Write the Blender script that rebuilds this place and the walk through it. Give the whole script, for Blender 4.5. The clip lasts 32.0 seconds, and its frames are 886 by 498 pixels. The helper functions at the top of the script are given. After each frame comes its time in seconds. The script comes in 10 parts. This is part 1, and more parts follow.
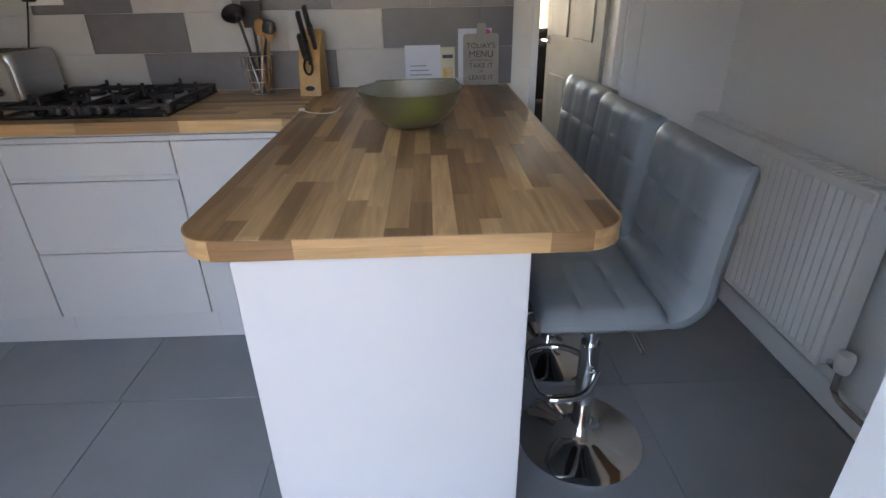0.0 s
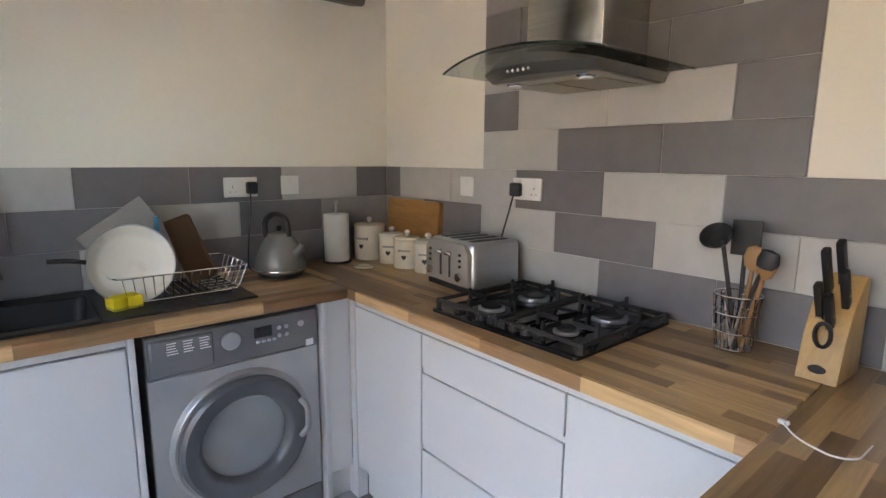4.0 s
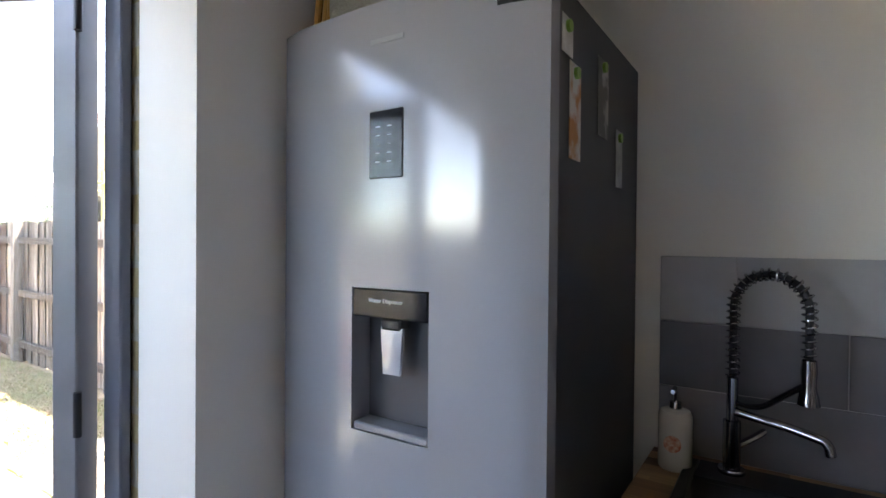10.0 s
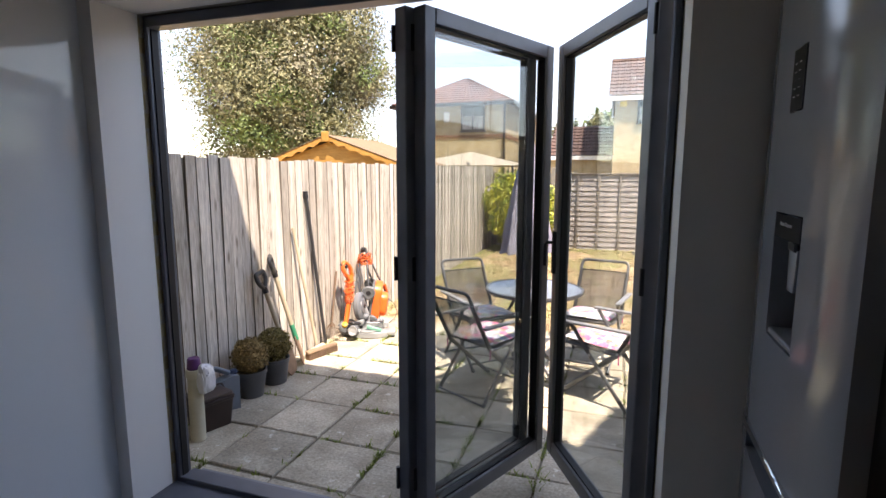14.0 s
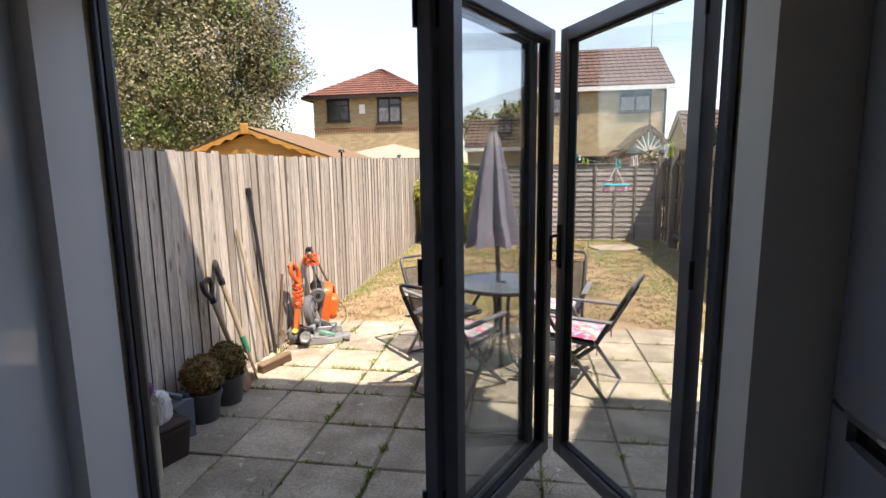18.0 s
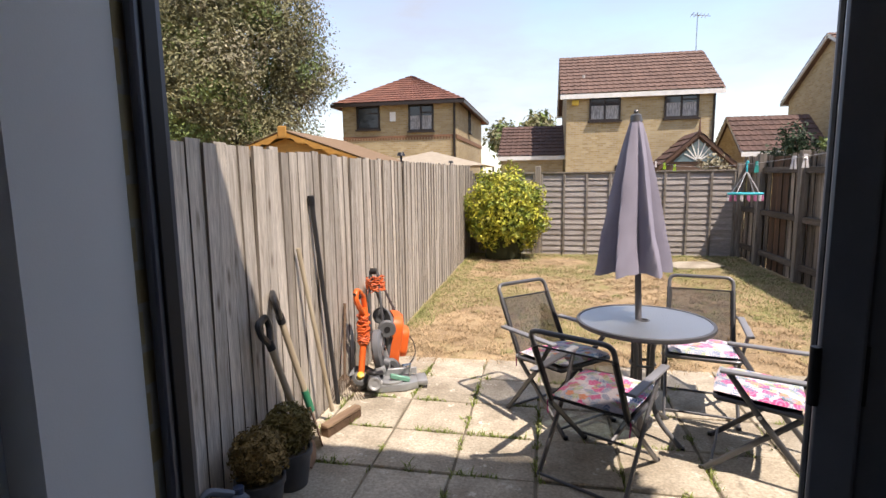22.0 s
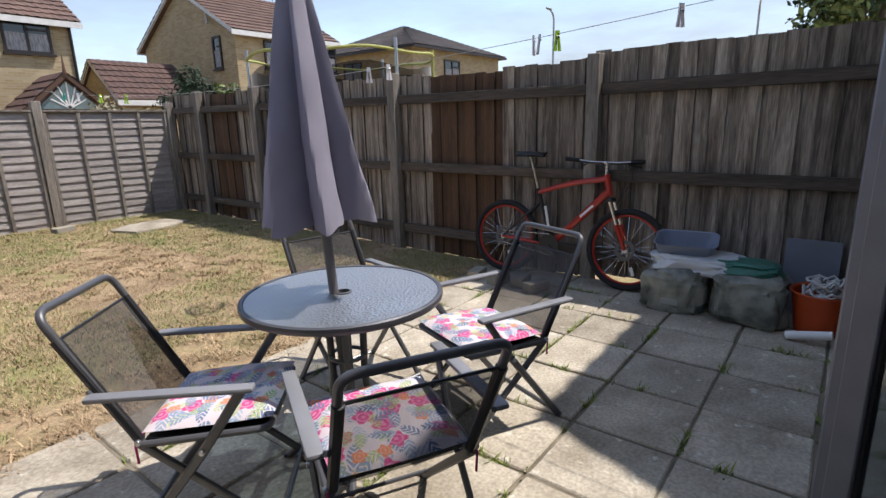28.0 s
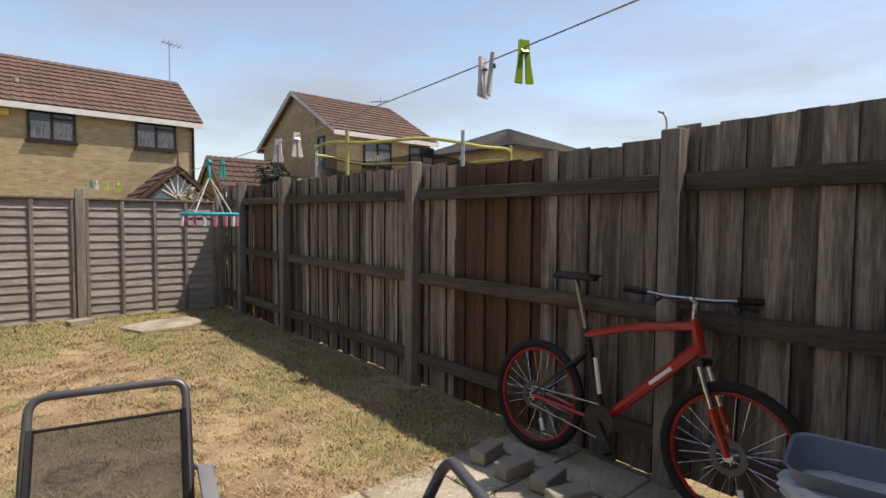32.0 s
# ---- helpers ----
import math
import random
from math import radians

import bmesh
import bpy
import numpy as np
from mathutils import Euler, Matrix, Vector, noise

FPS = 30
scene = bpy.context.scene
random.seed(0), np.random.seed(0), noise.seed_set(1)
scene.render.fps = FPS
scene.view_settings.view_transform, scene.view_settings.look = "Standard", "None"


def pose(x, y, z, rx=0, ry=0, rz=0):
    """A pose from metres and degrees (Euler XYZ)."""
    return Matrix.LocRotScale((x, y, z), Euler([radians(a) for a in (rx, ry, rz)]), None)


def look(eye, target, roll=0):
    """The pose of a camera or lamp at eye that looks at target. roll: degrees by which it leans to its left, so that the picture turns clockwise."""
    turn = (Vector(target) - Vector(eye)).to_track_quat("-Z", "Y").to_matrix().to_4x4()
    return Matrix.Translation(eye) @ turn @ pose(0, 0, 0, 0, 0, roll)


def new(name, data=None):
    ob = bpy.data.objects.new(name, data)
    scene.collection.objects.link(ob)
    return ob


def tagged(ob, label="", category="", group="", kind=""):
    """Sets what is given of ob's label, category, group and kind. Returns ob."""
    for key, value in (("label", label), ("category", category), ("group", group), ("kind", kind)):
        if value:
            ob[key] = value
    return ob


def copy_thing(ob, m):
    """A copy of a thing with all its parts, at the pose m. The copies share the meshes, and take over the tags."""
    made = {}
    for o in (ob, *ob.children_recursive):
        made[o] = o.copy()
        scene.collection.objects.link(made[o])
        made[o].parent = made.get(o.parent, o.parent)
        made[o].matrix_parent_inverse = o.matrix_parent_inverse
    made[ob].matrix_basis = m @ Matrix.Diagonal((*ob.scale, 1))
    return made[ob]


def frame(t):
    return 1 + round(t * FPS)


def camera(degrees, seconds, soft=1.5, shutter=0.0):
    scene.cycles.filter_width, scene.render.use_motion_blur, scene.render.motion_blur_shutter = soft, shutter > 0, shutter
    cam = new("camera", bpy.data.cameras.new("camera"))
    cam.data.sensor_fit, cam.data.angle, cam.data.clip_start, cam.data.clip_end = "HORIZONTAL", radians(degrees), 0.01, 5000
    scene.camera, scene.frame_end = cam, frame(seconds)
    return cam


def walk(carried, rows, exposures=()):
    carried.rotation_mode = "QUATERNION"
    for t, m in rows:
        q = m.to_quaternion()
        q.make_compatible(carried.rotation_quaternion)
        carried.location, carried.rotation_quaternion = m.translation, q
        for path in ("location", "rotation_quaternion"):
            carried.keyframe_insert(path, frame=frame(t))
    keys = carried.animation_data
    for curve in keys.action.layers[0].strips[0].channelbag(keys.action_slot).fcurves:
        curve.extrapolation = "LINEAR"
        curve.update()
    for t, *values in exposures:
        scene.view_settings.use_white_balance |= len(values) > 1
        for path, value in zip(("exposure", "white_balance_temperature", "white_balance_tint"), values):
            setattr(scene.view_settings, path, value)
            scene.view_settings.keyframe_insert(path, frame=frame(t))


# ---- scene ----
cam = camera(80.67, 32.0)
# seconds, x, y, z, yaw, pitch, roll
PATH = [
    (0.0, -0.001, -0.001, 1.282, -1.74, -26.38, 1.01),
    (0.5, 0.003, -0.001, 1.302, -2.85, -25.11, 1.25),
    (1.0, 0.018, 0.046, 1.316, -6.64, -22.78, 1.40),
    (1.5, 0.028, 0.175, 1.331, -11.68, -19.69, 1.62),
    (2.0, -0.014, 0.294, 1.366, -9.99, -16.72, 1.59),
    (2.5, -0.097, 0.470, 1.352, -1.21, -16.02, 1.14),
    (3.0, -0.224, 0.649, 1.389, 13.20, -12.10, 0.39),
    (3.5, -0.235, 0.710, 1.390, 30.57, -9.95, 0.32),
    (4.0, -0.158, 0.753, 1.413, 49.73, -9.77, -0.41),
    (4.5, -0.042, 0.765, 1.427, 62.05, -9.31, -0.40),
    (6.5, 0.242, 0.746, 1.415, 75.25, -7.40, -0.52),
    (7.0, 0.132, 0.671, 1.408, 77.29, -7.56, -0.59),
    (7.5, -0.053, 0.611, 1.442, 81.07, -6.39, -0.56),
    (8.0, -0.206, 0.548, 1.415, 87.05, -5.11, -0.18),
    (8.5, -0.477, 0.515, 1.443, 91.40, -6.16, 0.35),
    (9.0, -0.710, 0.513, 1.385, 96.20, -2.35, 0.20),
    (9.5, -0.965, 0.605, 1.410, 106.40, -1.30, -0.20),
    (10.0, -1.175, 0.645, 1.398, 123.10, -0.60, -0.50),
    (10.5, -1.300, 0.700, 1.440, 147.70, -0.10, -0.30),
    (11.0, -1.412, 0.845, 1.437, 171.30, 0.70, 0.40),
    (11.5, -1.512, 1.045, 1.405, 189.37, 0.08, -0.14),
    (12.0, -1.512, 1.209, 1.378, 199.27, -2.48, 0.61),
    (12.5, -1.562, 1.338, 1.366, 202.20, -4.47, 0.30),
    (13.0, -1.601, 1.360, 1.375, 202.11, -6.20, 0.06),
    (13.5, -1.595, 1.361, 1.383, 200.80, -7.58, 0.02),
    (14.0, -1.580, 1.246, 1.391, 198.86, -8.07, -0.09),
    (14.5, -1.506, 1.122, 1.421, 197.43, -7.03, 0.19),
    (16.5, -1.162, 1.159, 1.395, 188.76, -8.50, 0.67),
    (17.0, -1.161, 1.151, 1.395, 188.77, -7.69, 0.71),
    (17.5, -1.147, 1.163, 1.386, 188.65, -8.50, 0.68),
    (18.0, -1.142, 1.157, 1.390, 189.04, -8.91, 0.78),
    (18.5, -1.118, 1.174, 1.392, 190.00, -7.80, 0.74),
    (19.0, -1.068, 1.169, 1.381, 192.48, -7.49, 0.79),
    (19.5, -0.989, 1.085, 1.387, 195.95, -7.98, 0.71),
    (20.0, -0.885, 0.943, 1.401, 196.54, -7.33, 0.63),
    (20.5, -0.785, 0.828, 1.374, 196.99, -8.45, 0.60),
    (21.0, -0.645, 0.688, 1.374, 192.67, -8.41, 0.54),
    (21.5, -0.517, 0.548, 1.324, 189.99, -9.57, 0.78),
    (22.0, -0.396, 0.325, 1.345, 191.06, -7.72, 0.77),
    (22.5, -0.247, 0.112, 1.309, 192.13, -8.71, 0.67),
    (23.0, -0.108, -0.077, 1.309, 189.23, -8.94, 0.83),
    (23.5, -0.067, -0.249, 1.303, 186.21, -11.24, 0.90),
    (24.0, -0.059, -0.442, 1.310, 184.08, -9.81, 1.02),
    (24.5, -0.024, -0.644, 1.200, 183.72, -8.72, 0.90),
    (26.5, 0.210, -1.318, 1.161, 161.25, -8.84, 0.80),
    (27.0, 0.258, -1.354, 1.146, 145.08, -10.13, 1.18),
    (27.5, 0.298, -1.331, 1.129, 135.46, -12.25, 1.41),
    (28.0, 0.296, -1.312, 1.130, 127.45, -13.59, 1.53),
    (28.5, 0.298, -1.301, 1.120, 120.99, -13.40, 1.50),
    (29.0, 0.271, -1.295, 1.128, 115.49, -12.41, 1.54),
    (29.5, 0.188, -1.305, 1.123, 110.72, -12.55, 1.61),
    (30.0, -0.029, -1.360, 1.131, 112.00, -10.44, 1.57),
    (30.5, -0.236, -1.430, 1.148, 120.26, -8.31, 1.24),
    (31.0, -0.572, -1.573, 1.172, 130.80, -5.76, 0.93),
    (31.5, -0.885, -1.685, 1.142, 139.70, -3.98, 0.20),
    (32.0, -1.215, -1.715, 1.150, 139.35, -2.94, -0.40),
]
EXPOSURES = [(0.0, 4.19, 7900, 16), (1.0, 4.29, 7900, 16), (2.0, 4.59, 7600, 16), (4.5, 4.99, 8000, 16), (7.0, 4.79, 7800, 18), (8.0, 4.79, 7800, 18),
             (9.3, 4.34, 7500, 18), (10.5, 4.39, 7100, 18), (11.2, 3.74, 7000, 18), (12.0, 2.74, 7200, 18), (13.0, 2.25, 7400, 18), (14.5, 2.09, 7600, 18),
             (16.5, 1.63, 7600, 18), (20.0, 1.34, 7400, 18), (22.0, 1.09, 7300, 18), (24.0, 1.01, 6900, 14), (27.0, 0.76, 6500, 14), (30.0, 0.74, 7100, 14),
             (32.0, 0.56, 7500, 14)]
walk(cam, [(t, pose(x, y, z, 90 + pitch, roll, yaw)) for t, x, y, z, yaw, pitch, roll in PATH], EXPOSURES)

# ---- daylight ----
SUN = Vector((-0.41, 0.325, 1.0)).normalized()
world = bpy.data.worlds.new("world")
scene.world = world
world.use_nodes = True
wn = world.node_tree.nodes
sky = wn.new("ShaderNodeTexSky")
sky.sky_type, sky.sun_disc = "NISHITA", False
sky.sun_elevation = math.asin(SUN.z)
sky.sun_rotation = math.atan2(SUN.x, SUN.y)
sky.air_density, sky.dust_density = 1.0, 0.4
# thin streaks of high cloud
tc = wn.new("ShaderNodeTexCoord")
mp = wn.new("ShaderNodeMapping")
mp.inputs["Scale"].default_value = (1.6, 1.0, 5.0)
mp.inputs["Rotation"].default_value = (0.2, 0.25, 0.6)
cn = wn.new("ShaderNodeTexNoise")
cn.inputs["Scale"].default_value, cn.inputs["Detail"].default_value, cn.inputs["Roughness"].default_value = 1.5, 9, 0.58
cr = wn.new("ShaderNodeValToRGB")
cr.color_ramp.elements[0].position, cr.color_ramp.elements[1].position = 0.36, 0.78
cm = wn.new("ShaderNodeMixRGB")
cm.inputs[2].default_value = (2.0, 2.25, 2.65, 1)
wl = world.node_tree.links
wl.new(tc.outputs["Generated"], mp.inputs[0])
wl.new(mp.outputs[0], cn.inputs["Vector"])
wl.new(cn.outputs[0], cr.inputs[0])
wl.new(cr.outputs[0], cm.inputs[0])
wl.new(sky.outputs[0], cm.inputs[1])
bg = wn["Background"]
wl.new(cm.outputs[0], bg.inputs[0])
bg.inputs[1].default_value = 0.15
sun = new("sun", bpy.data.lights.new("sun", "SUN"))
sun.data.energy, sun.data.angle, sun.data.color = 3.5, radians(0.53), (1.0, 0.96, 0.90)
sun.matrix_world = look(SUN * 30, (0, 0, 0))

# unseen area lamp added beyond the next room to brighten the doorway side
front = new("front_window_light", bpy.data.lights.new("front_window_light", "AREA"))
front.data.shape, front.data.size, front.data.size_y, front.data.energy, front.data.color = "RECTANGLE", 1.7, 1.15, 0.045, (0.93, 0.97, 1.0)
front.matrix_world = look((0.25, 5.27, 1.5), (0.25, 3.0, 1.3))


# ---- materials ----
def mat(name, col, rough=0.6, metal=0.0, col2=None, scale=6.0, detail=5, stretch=(1, 1, 1), bump=0.0, bscale=80.0, rand=0.0,
        island=0.0, spec=0.5, grain=0.0, gscale=120.0, contrast=(0.35, 0.65), trans=0.0, ior=1.45, coat=0.0, alpha=1.0, rvar=0.0, spots=None, knots=None):
    m = bpy.data.materials.new(name)
    m.use_nodes = True
    n, l = m.node_tree.nodes, m.node_tree.links
    b = n["Principled BSDF"]
    b.inputs["Roughness"].default_value, b.inputs["Metallic"].default_value = rough, metal
    b.inputs["Specular IOR Level"].default_value = spec
    b.inputs["IOR"].default_value = ior
    b.inputs["Transmission Weight"].default_value = trans
    b.inputs["Coat Weight"].default_value = coat
    b.inputs["Alpha"].default_value = alpha
    t = n.new("ShaderNodeTexCoord")
    mp = n.new("ShaderNodeMapping")
    mp.inputs["Scale"].default_value = stretch
    oi = n.new("ShaderNodeObjectInfo")
    off = n.new("ShaderNodeVectorMath")
    off.operation = "MULTIPLY_ADD"
    comb = n.new("ShaderNodeCombineXYZ")
    for i in range(3):
        l.new(oi.outputs["Random"], comb.inputs[i])
    off.inputs[1].default_value = (37.0, 53.0, 71.0)
    l.new(comb.outputs[0], off.inputs[0])
    l.new(t.outputs["Object"], off.inputs[2])
    l.new(off.outputs[0], mp.inputs[0])
    nz = n.new("ShaderNodeTexNoise")
    nz.inputs["Scale"].default_value, nz.inputs["Detail"].default_value = scale, detail
    l.new(mp.outputs[0], nz.inputs["Vector"])
    ramp = n.new("ShaderNodeValToRGB")
    ramp.color_ramp.elements[0].position, ramp.color_ramp.elements[1].position = contrast
    c2 = col2 or tuple(c * 0.86 for c in col)
    ramp.color_ramp.elements[0].color, ramp.color_ramp.elements[1].color = (*c2, 1), (*col, 1)
    l.new(nz.outputs[0], ramp.inputs[0])
    out = ramp.outputs[0]
    if spots:  # a second layer of patches: colour, size, threshold, softness
        sc_, ss_, st_, sw_ = spots
        pn = n.new("ShaderNodeTexNoise")
        pn.inputs["Scale"].default_value, pn.inputs["Detail"].default_value, pn.inputs["Roughness"].default_value = ss_, 7, 0.65
        l.new(mp.outputs[0], pn.inputs["Vector"])
        pm = n.new("ShaderNodeMapRange")
        pm.inputs[1].default_value, pm.inputs[2].default_value = st_, st_ + sw_
        l.new(pn.outputs[0], pm.inputs[0])
        px_ = n.new("ShaderNodeMixRGB")
        px_.inputs[2].default_value = (*sc_, 1)
        l.new(pm.outputs[0], px_.inputs[0])
        l.new(out, px_.inputs[1])
        out = px_.outputs[0]
    if knots:  # dark knots in timber, each with a paler ring: colour, cells along and across
        kc_, ks_ = knots
        km = n.new("ShaderNodeMapping")
        km.inputs["Scale"].default_value = ks_
        l.new(off.outputs[0], km.inputs[0])
        kv = n.new("ShaderNodeTexVoronoi")
        kv.inputs["Scale"].default_value = 1.0
        l.new(km.outputs[0], kv.inputs["Vector"])
        kr_ = n.new("ShaderNodeMapRange")
        kr_.inputs[1].default_value, kr_.inputs[2].default_value, kr_.inputs[3].default_value, kr_.inputs[4].default_value = 0.06, 0.20, 0.85, 0.0
        l.new(kv.outputs["Distance"], kr_.inputs[0])
        kx = n.new("ShaderNodeMixRGB")
        kx.inputs[2].default_value = (*kc_, 1)
        l.new(kr_.outputs[0], kx.inputs[0])
        l.new(out, kx.inputs[1])
        out = kx.outputs[0]
    if grain:
        g = n.new("ShaderNodeTexNoise")
        g.inputs["Scale"].default_value, g.inputs["Detail"].default_value = gscale, 4
        l.new(mp.outputs[0], g.inputs["Vector"])
        mr = n.new("ShaderNodeMapRange")
        mr.inputs[1].default_value, mr.inputs[2].default_value = 0.3, 0.7
        mr.inputs[3].default_value, mr.inputs[4].default_value = 1 - grain, 1 + grain
        l.new(g.outputs[0], mr.inputs[0])
        hs = n.new("ShaderNodeHueSaturation")
        l.new(mr.outputs[0], hs.inputs["Value"])
        l.new(out, hs.inputs["Color"])
        out = hs.outputs[0]
    for amount, src in ((rand, oi.outputs["Random"]), (island, None)):
        if amount:
            if src is None:
                src = n.new("ShaderNodeNewGeometry").outputs["Random Per Island"]
            mr = n.new("ShaderNodeMapRange")
            mr.inputs[3].default_value, mr.inputs[4].default_value = 1 - amount, 1 + amount
            l.new(src, mr.inputs[0])
            hs = n.new("ShaderNodeHueSaturation")
            l.new(mr.outputs[0], hs.inputs["Value"])
            l.new(out, hs.inputs["Color"])
            out = hs.outputs[0]
    l.new(out, b.inputs["Base Color"])
    if rvar:
        mr = n.new("ShaderNodeMapRange")
        mr.inputs[3].default_value, mr.inputs[4].default_value = rough - rvar, rough + rvar
        l.new(nz.outputs[0], mr.inputs[0])
        l.new(mr.outputs[0], b.inputs["Roughness"])
    if bump:
        bn = n.new("ShaderNodeTexNoise")
        bn.inputs["Scale"].default_value, bn.inputs["Detail"].default_value = bscale, 6
        l.new(mp.outputs[0], bn.inputs["Vector"])
        bp = n.new("ShaderNodeBump")
        bp.inputs["Strength"].default_value, bp.inputs["Distance"].default_value = bump, 0.01
        l.new(bn.outputs[0], bp.inputs["Height"])
        l.new(bp.outputs[0], b.inputs["Normal"])
    return m


def stave_wood(name, length=0.34, width=0.042, swap=False):
    """Butcher-block timber: rows of glued staves, each of its own tone, with grain along it."""
    m = bpy.data.materials.new(name)
    m.use_nodes = True
    n, l = m.node_tree.nodes, m.node_tree.links
    b = n["Principled BSDF"]

    def math_node(op, a, b2=None):
        q = n.new("ShaderNodeMath")
        q.operation = op
        for i, v in enumerate((a, b2)):
            if v is None:
                continue
            if isinstance(v, (int, float)):
                q.inputs[i].default_value = v
            else:
                l.new(v, q.inputs[i])
        return q.outputs[0]
    t = n.new("ShaderNodeTexCoord")
    s = n.new("ShaderNodeSeparateXYZ")
    l.new(t.outputs["Object"], s.inputs[0])
    along, across = (s.outputs[1], s.outputs[0]) if swap else (s.outputs[0], s.outputs[1])
    row = math_node("FLOOR", math_node("DIVIDE", across, width))
    w1 = n.new("ShaderNodeTexWhiteNoise")
    w1.noise_dimensions = "1D"
    l.new(row, w1.inputs["W"])
    col = math_node("FLOOR", math_node("ADD", math_node("DIVIDE", along, length), math_node("MULTIPLY", w1.outputs[0], 7.3)))
    cmb = n.new("ShaderNodeCombineXYZ")
    l.new(row, cmb.inputs[0])
    l.new(col, cmb.inputs[1])
    w2 = n.new("ShaderNodeTexWhiteNoise")
    l.new(cmb.outputs[0], w2.inputs["Vector"])
    ramp = n.new("ShaderNodeValToRGB")
    e = ramp.color_ramp.elements
    e[0].position, e[0].color = 0.0, (0.185, 0.098, 0.044, 1)
    e[1].position, e[1].color = 1.0, (0.60, 0.385, 0.185, 1)
    k = e.new(0.5)
    k.color = (0.375, 0.225, 0.108, 1)
    l.new(w2.outputs[0], ramp.inputs[0])
    # grain: noise stretched along the stave and shifted stave by stave
    off = n.new("ShaderNodeVectorMath")
    off.operation = "MULTIPLY_ADD"
    l.new(w2.outputs["Color"], off.inputs[0])
    off.inputs[1].default_value = (9, 9, 9)
    l.new(t.outputs["Object"], off.inputs[2])
    mp = n.new("ShaderNodeMapping")
    mp.inputs["Scale"].default_value = (60, 4, 60) if swap else (4, 60, 60)
    l.new(off.outputs[0], mp.inputs[0])
    g = n.new("ShaderNodeTexNoise")
    g.inputs["Scale"].default_value, g.inputs["Detail"].default_value, g.inputs["Distortion"].default_value = 1.0, 5, 0.8
    l.new(mp.outputs[0], g.inputs["Vector"])
    mr = n.new("ShaderNodeMapRange")
    mr.inputs[1].default_value, mr.inputs[2].default_value, mr.inputs[3].default_value, mr.inputs[4].default_value = 0.3, 0.7, 0.78, 1.2
    l.new(g.outputs[0], mr.inputs[0])
    hs = n.new("ShaderNodeHueSaturation")
    l.new(ramp.outputs[0], hs.inputs["Color"])
    l.new(mr.outputs[0], hs.inputs["Value"])
    l.new(hs.outputs[0], b.inputs["Base Color"])
    b.inputs["Roughness"].default_value = 0.33
    bp = n.new("ShaderNodeBump")
    bp.inputs["Strength"].default_value, bp.inputs["Distance"].default_value = 0.06, 0.004
    l.new(g.outputs[0], bp.inputs["Height"])
    l.new(bp.outputs[0], b.inputs["Normal"])
    return m


def glass(name, col=(0.93, 0.95, 0.95), rough=0.0, gloss=0.045):
    """A thin pane: clear straight through, with a mirror gloss that grows towards grazing."""
    m = bpy.data.materials.new(name)
    m.use_nodes = True
    n, l = m.node_tree.nodes, m.node_tree.links
    n.remove(n["Principled BSDF"])
    tr, gl, mx, lw = n.new("ShaderNodeBsdfTransparent"), n.new("ShaderNodeBsdfGlossy"), n.new("ShaderNodeMixShader"), n.new("ShaderNodeLayerWeight")
    tr.inputs[0].default_value = (*col, 1)
    gl.inputs["Roughness"].default_value = rough
    lw.inputs[0].default_value = 0.5
    pw, ml = n.new("ShaderNodeMath"), n.new("ShaderNodeMath")
    pw.operation, ml.operation = "POWER", "MULTIPLY_ADD"
    pw.inputs[1].default_value = 4.5
    ml.inputs[1].default_value, ml.inputs[2].default_value = 0.75, gloss
    l.new(lw.outputs["Facing"], pw.inputs[0])
    l.new(pw.outputs[0], ml.inputs[0])
    l.new(ml.outputs[0], mx.inputs[0])
    l.new(tr.outputs[0], mx.inputs[1])
    l.new(gl.outputs[0], mx.inputs[2])
    l.new(mx.outputs[0], n["Material Output"].inputs[0])
    return m


WALL = mat("cream_emulsion", (0.84, 0.812, 0.745), 0.75, scale=2.5, col2=(0.815, 0.787, 0.72), bump=0.05, bscale=300)
WALLGREY = mat("pale_grey_emulsion", (0.81, 0.805, 0.795), 0.7, scale=2.0, col2=(0.785, 0.78, 0.77), bump=0.05, bscale=300)
WHITE = mat("white_paint", (0.80, 0.80, 0.79), 0.5, scale=3.0, col2=(0.77, 0.77, 0.76))
UNIT = mat("white_satin_unit", (0.525, 0.54, 0.56), 0.38, scale=1.5, col2=(0.505, 0.52, 0.54), rvar=0.04)
UNITGLOSS = mat("white_gloss_unit", (0.72, 0.76, 0.80), 0.06, scale=1.5, col2=(0.70, 0.74, 0.78), coat=0.3)
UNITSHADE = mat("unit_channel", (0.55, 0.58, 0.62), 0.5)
FLOORM = mat("grey_floor_tile", (0.245, 0.262, 0.282), 0.36, scale=3, col2=(0.21, 0.226, 0.243), bump=0.05, bscale=40, rand=0.06, rvar=0.08)
GROUTD = mat("dark_grout", (0.14, 0.15, 0.16), 0.9)
GROUT = mat("pale_grout", (0.55, 0.54, 0.52), 0.9)
TILE_L = mat("pale_grey_tile", (0.47, 0.465, 0.455), 0.30, scale=14, col2=(0.44, 0.435, 0.425), bump=0.03, bscale=50, rand=0.03)
TILE_M = mat("mid_grey_tile", (0.29, 0.28, 0.285), 0.34, scale=14, col2=(0.265, 0.255, 0.26), bump=0.03, bscale=50, rand=0.04)
TILE_D = mat("dark_grey_tile", (0.18, 0.174, 0.183), 0.36, scale=14, col2=(0.16, 0.155, 0.163), bump=0.03, bscale=50, rand=0.04)
WORKTOP = stave_wood("oak_block_worktop")
WORKTOP_Y = stave_wood("oak_block_worktop_across", swap=True)
EDGEWOOD = stave_wood("oak_edge_lipping", length=0.22, width=0.4)
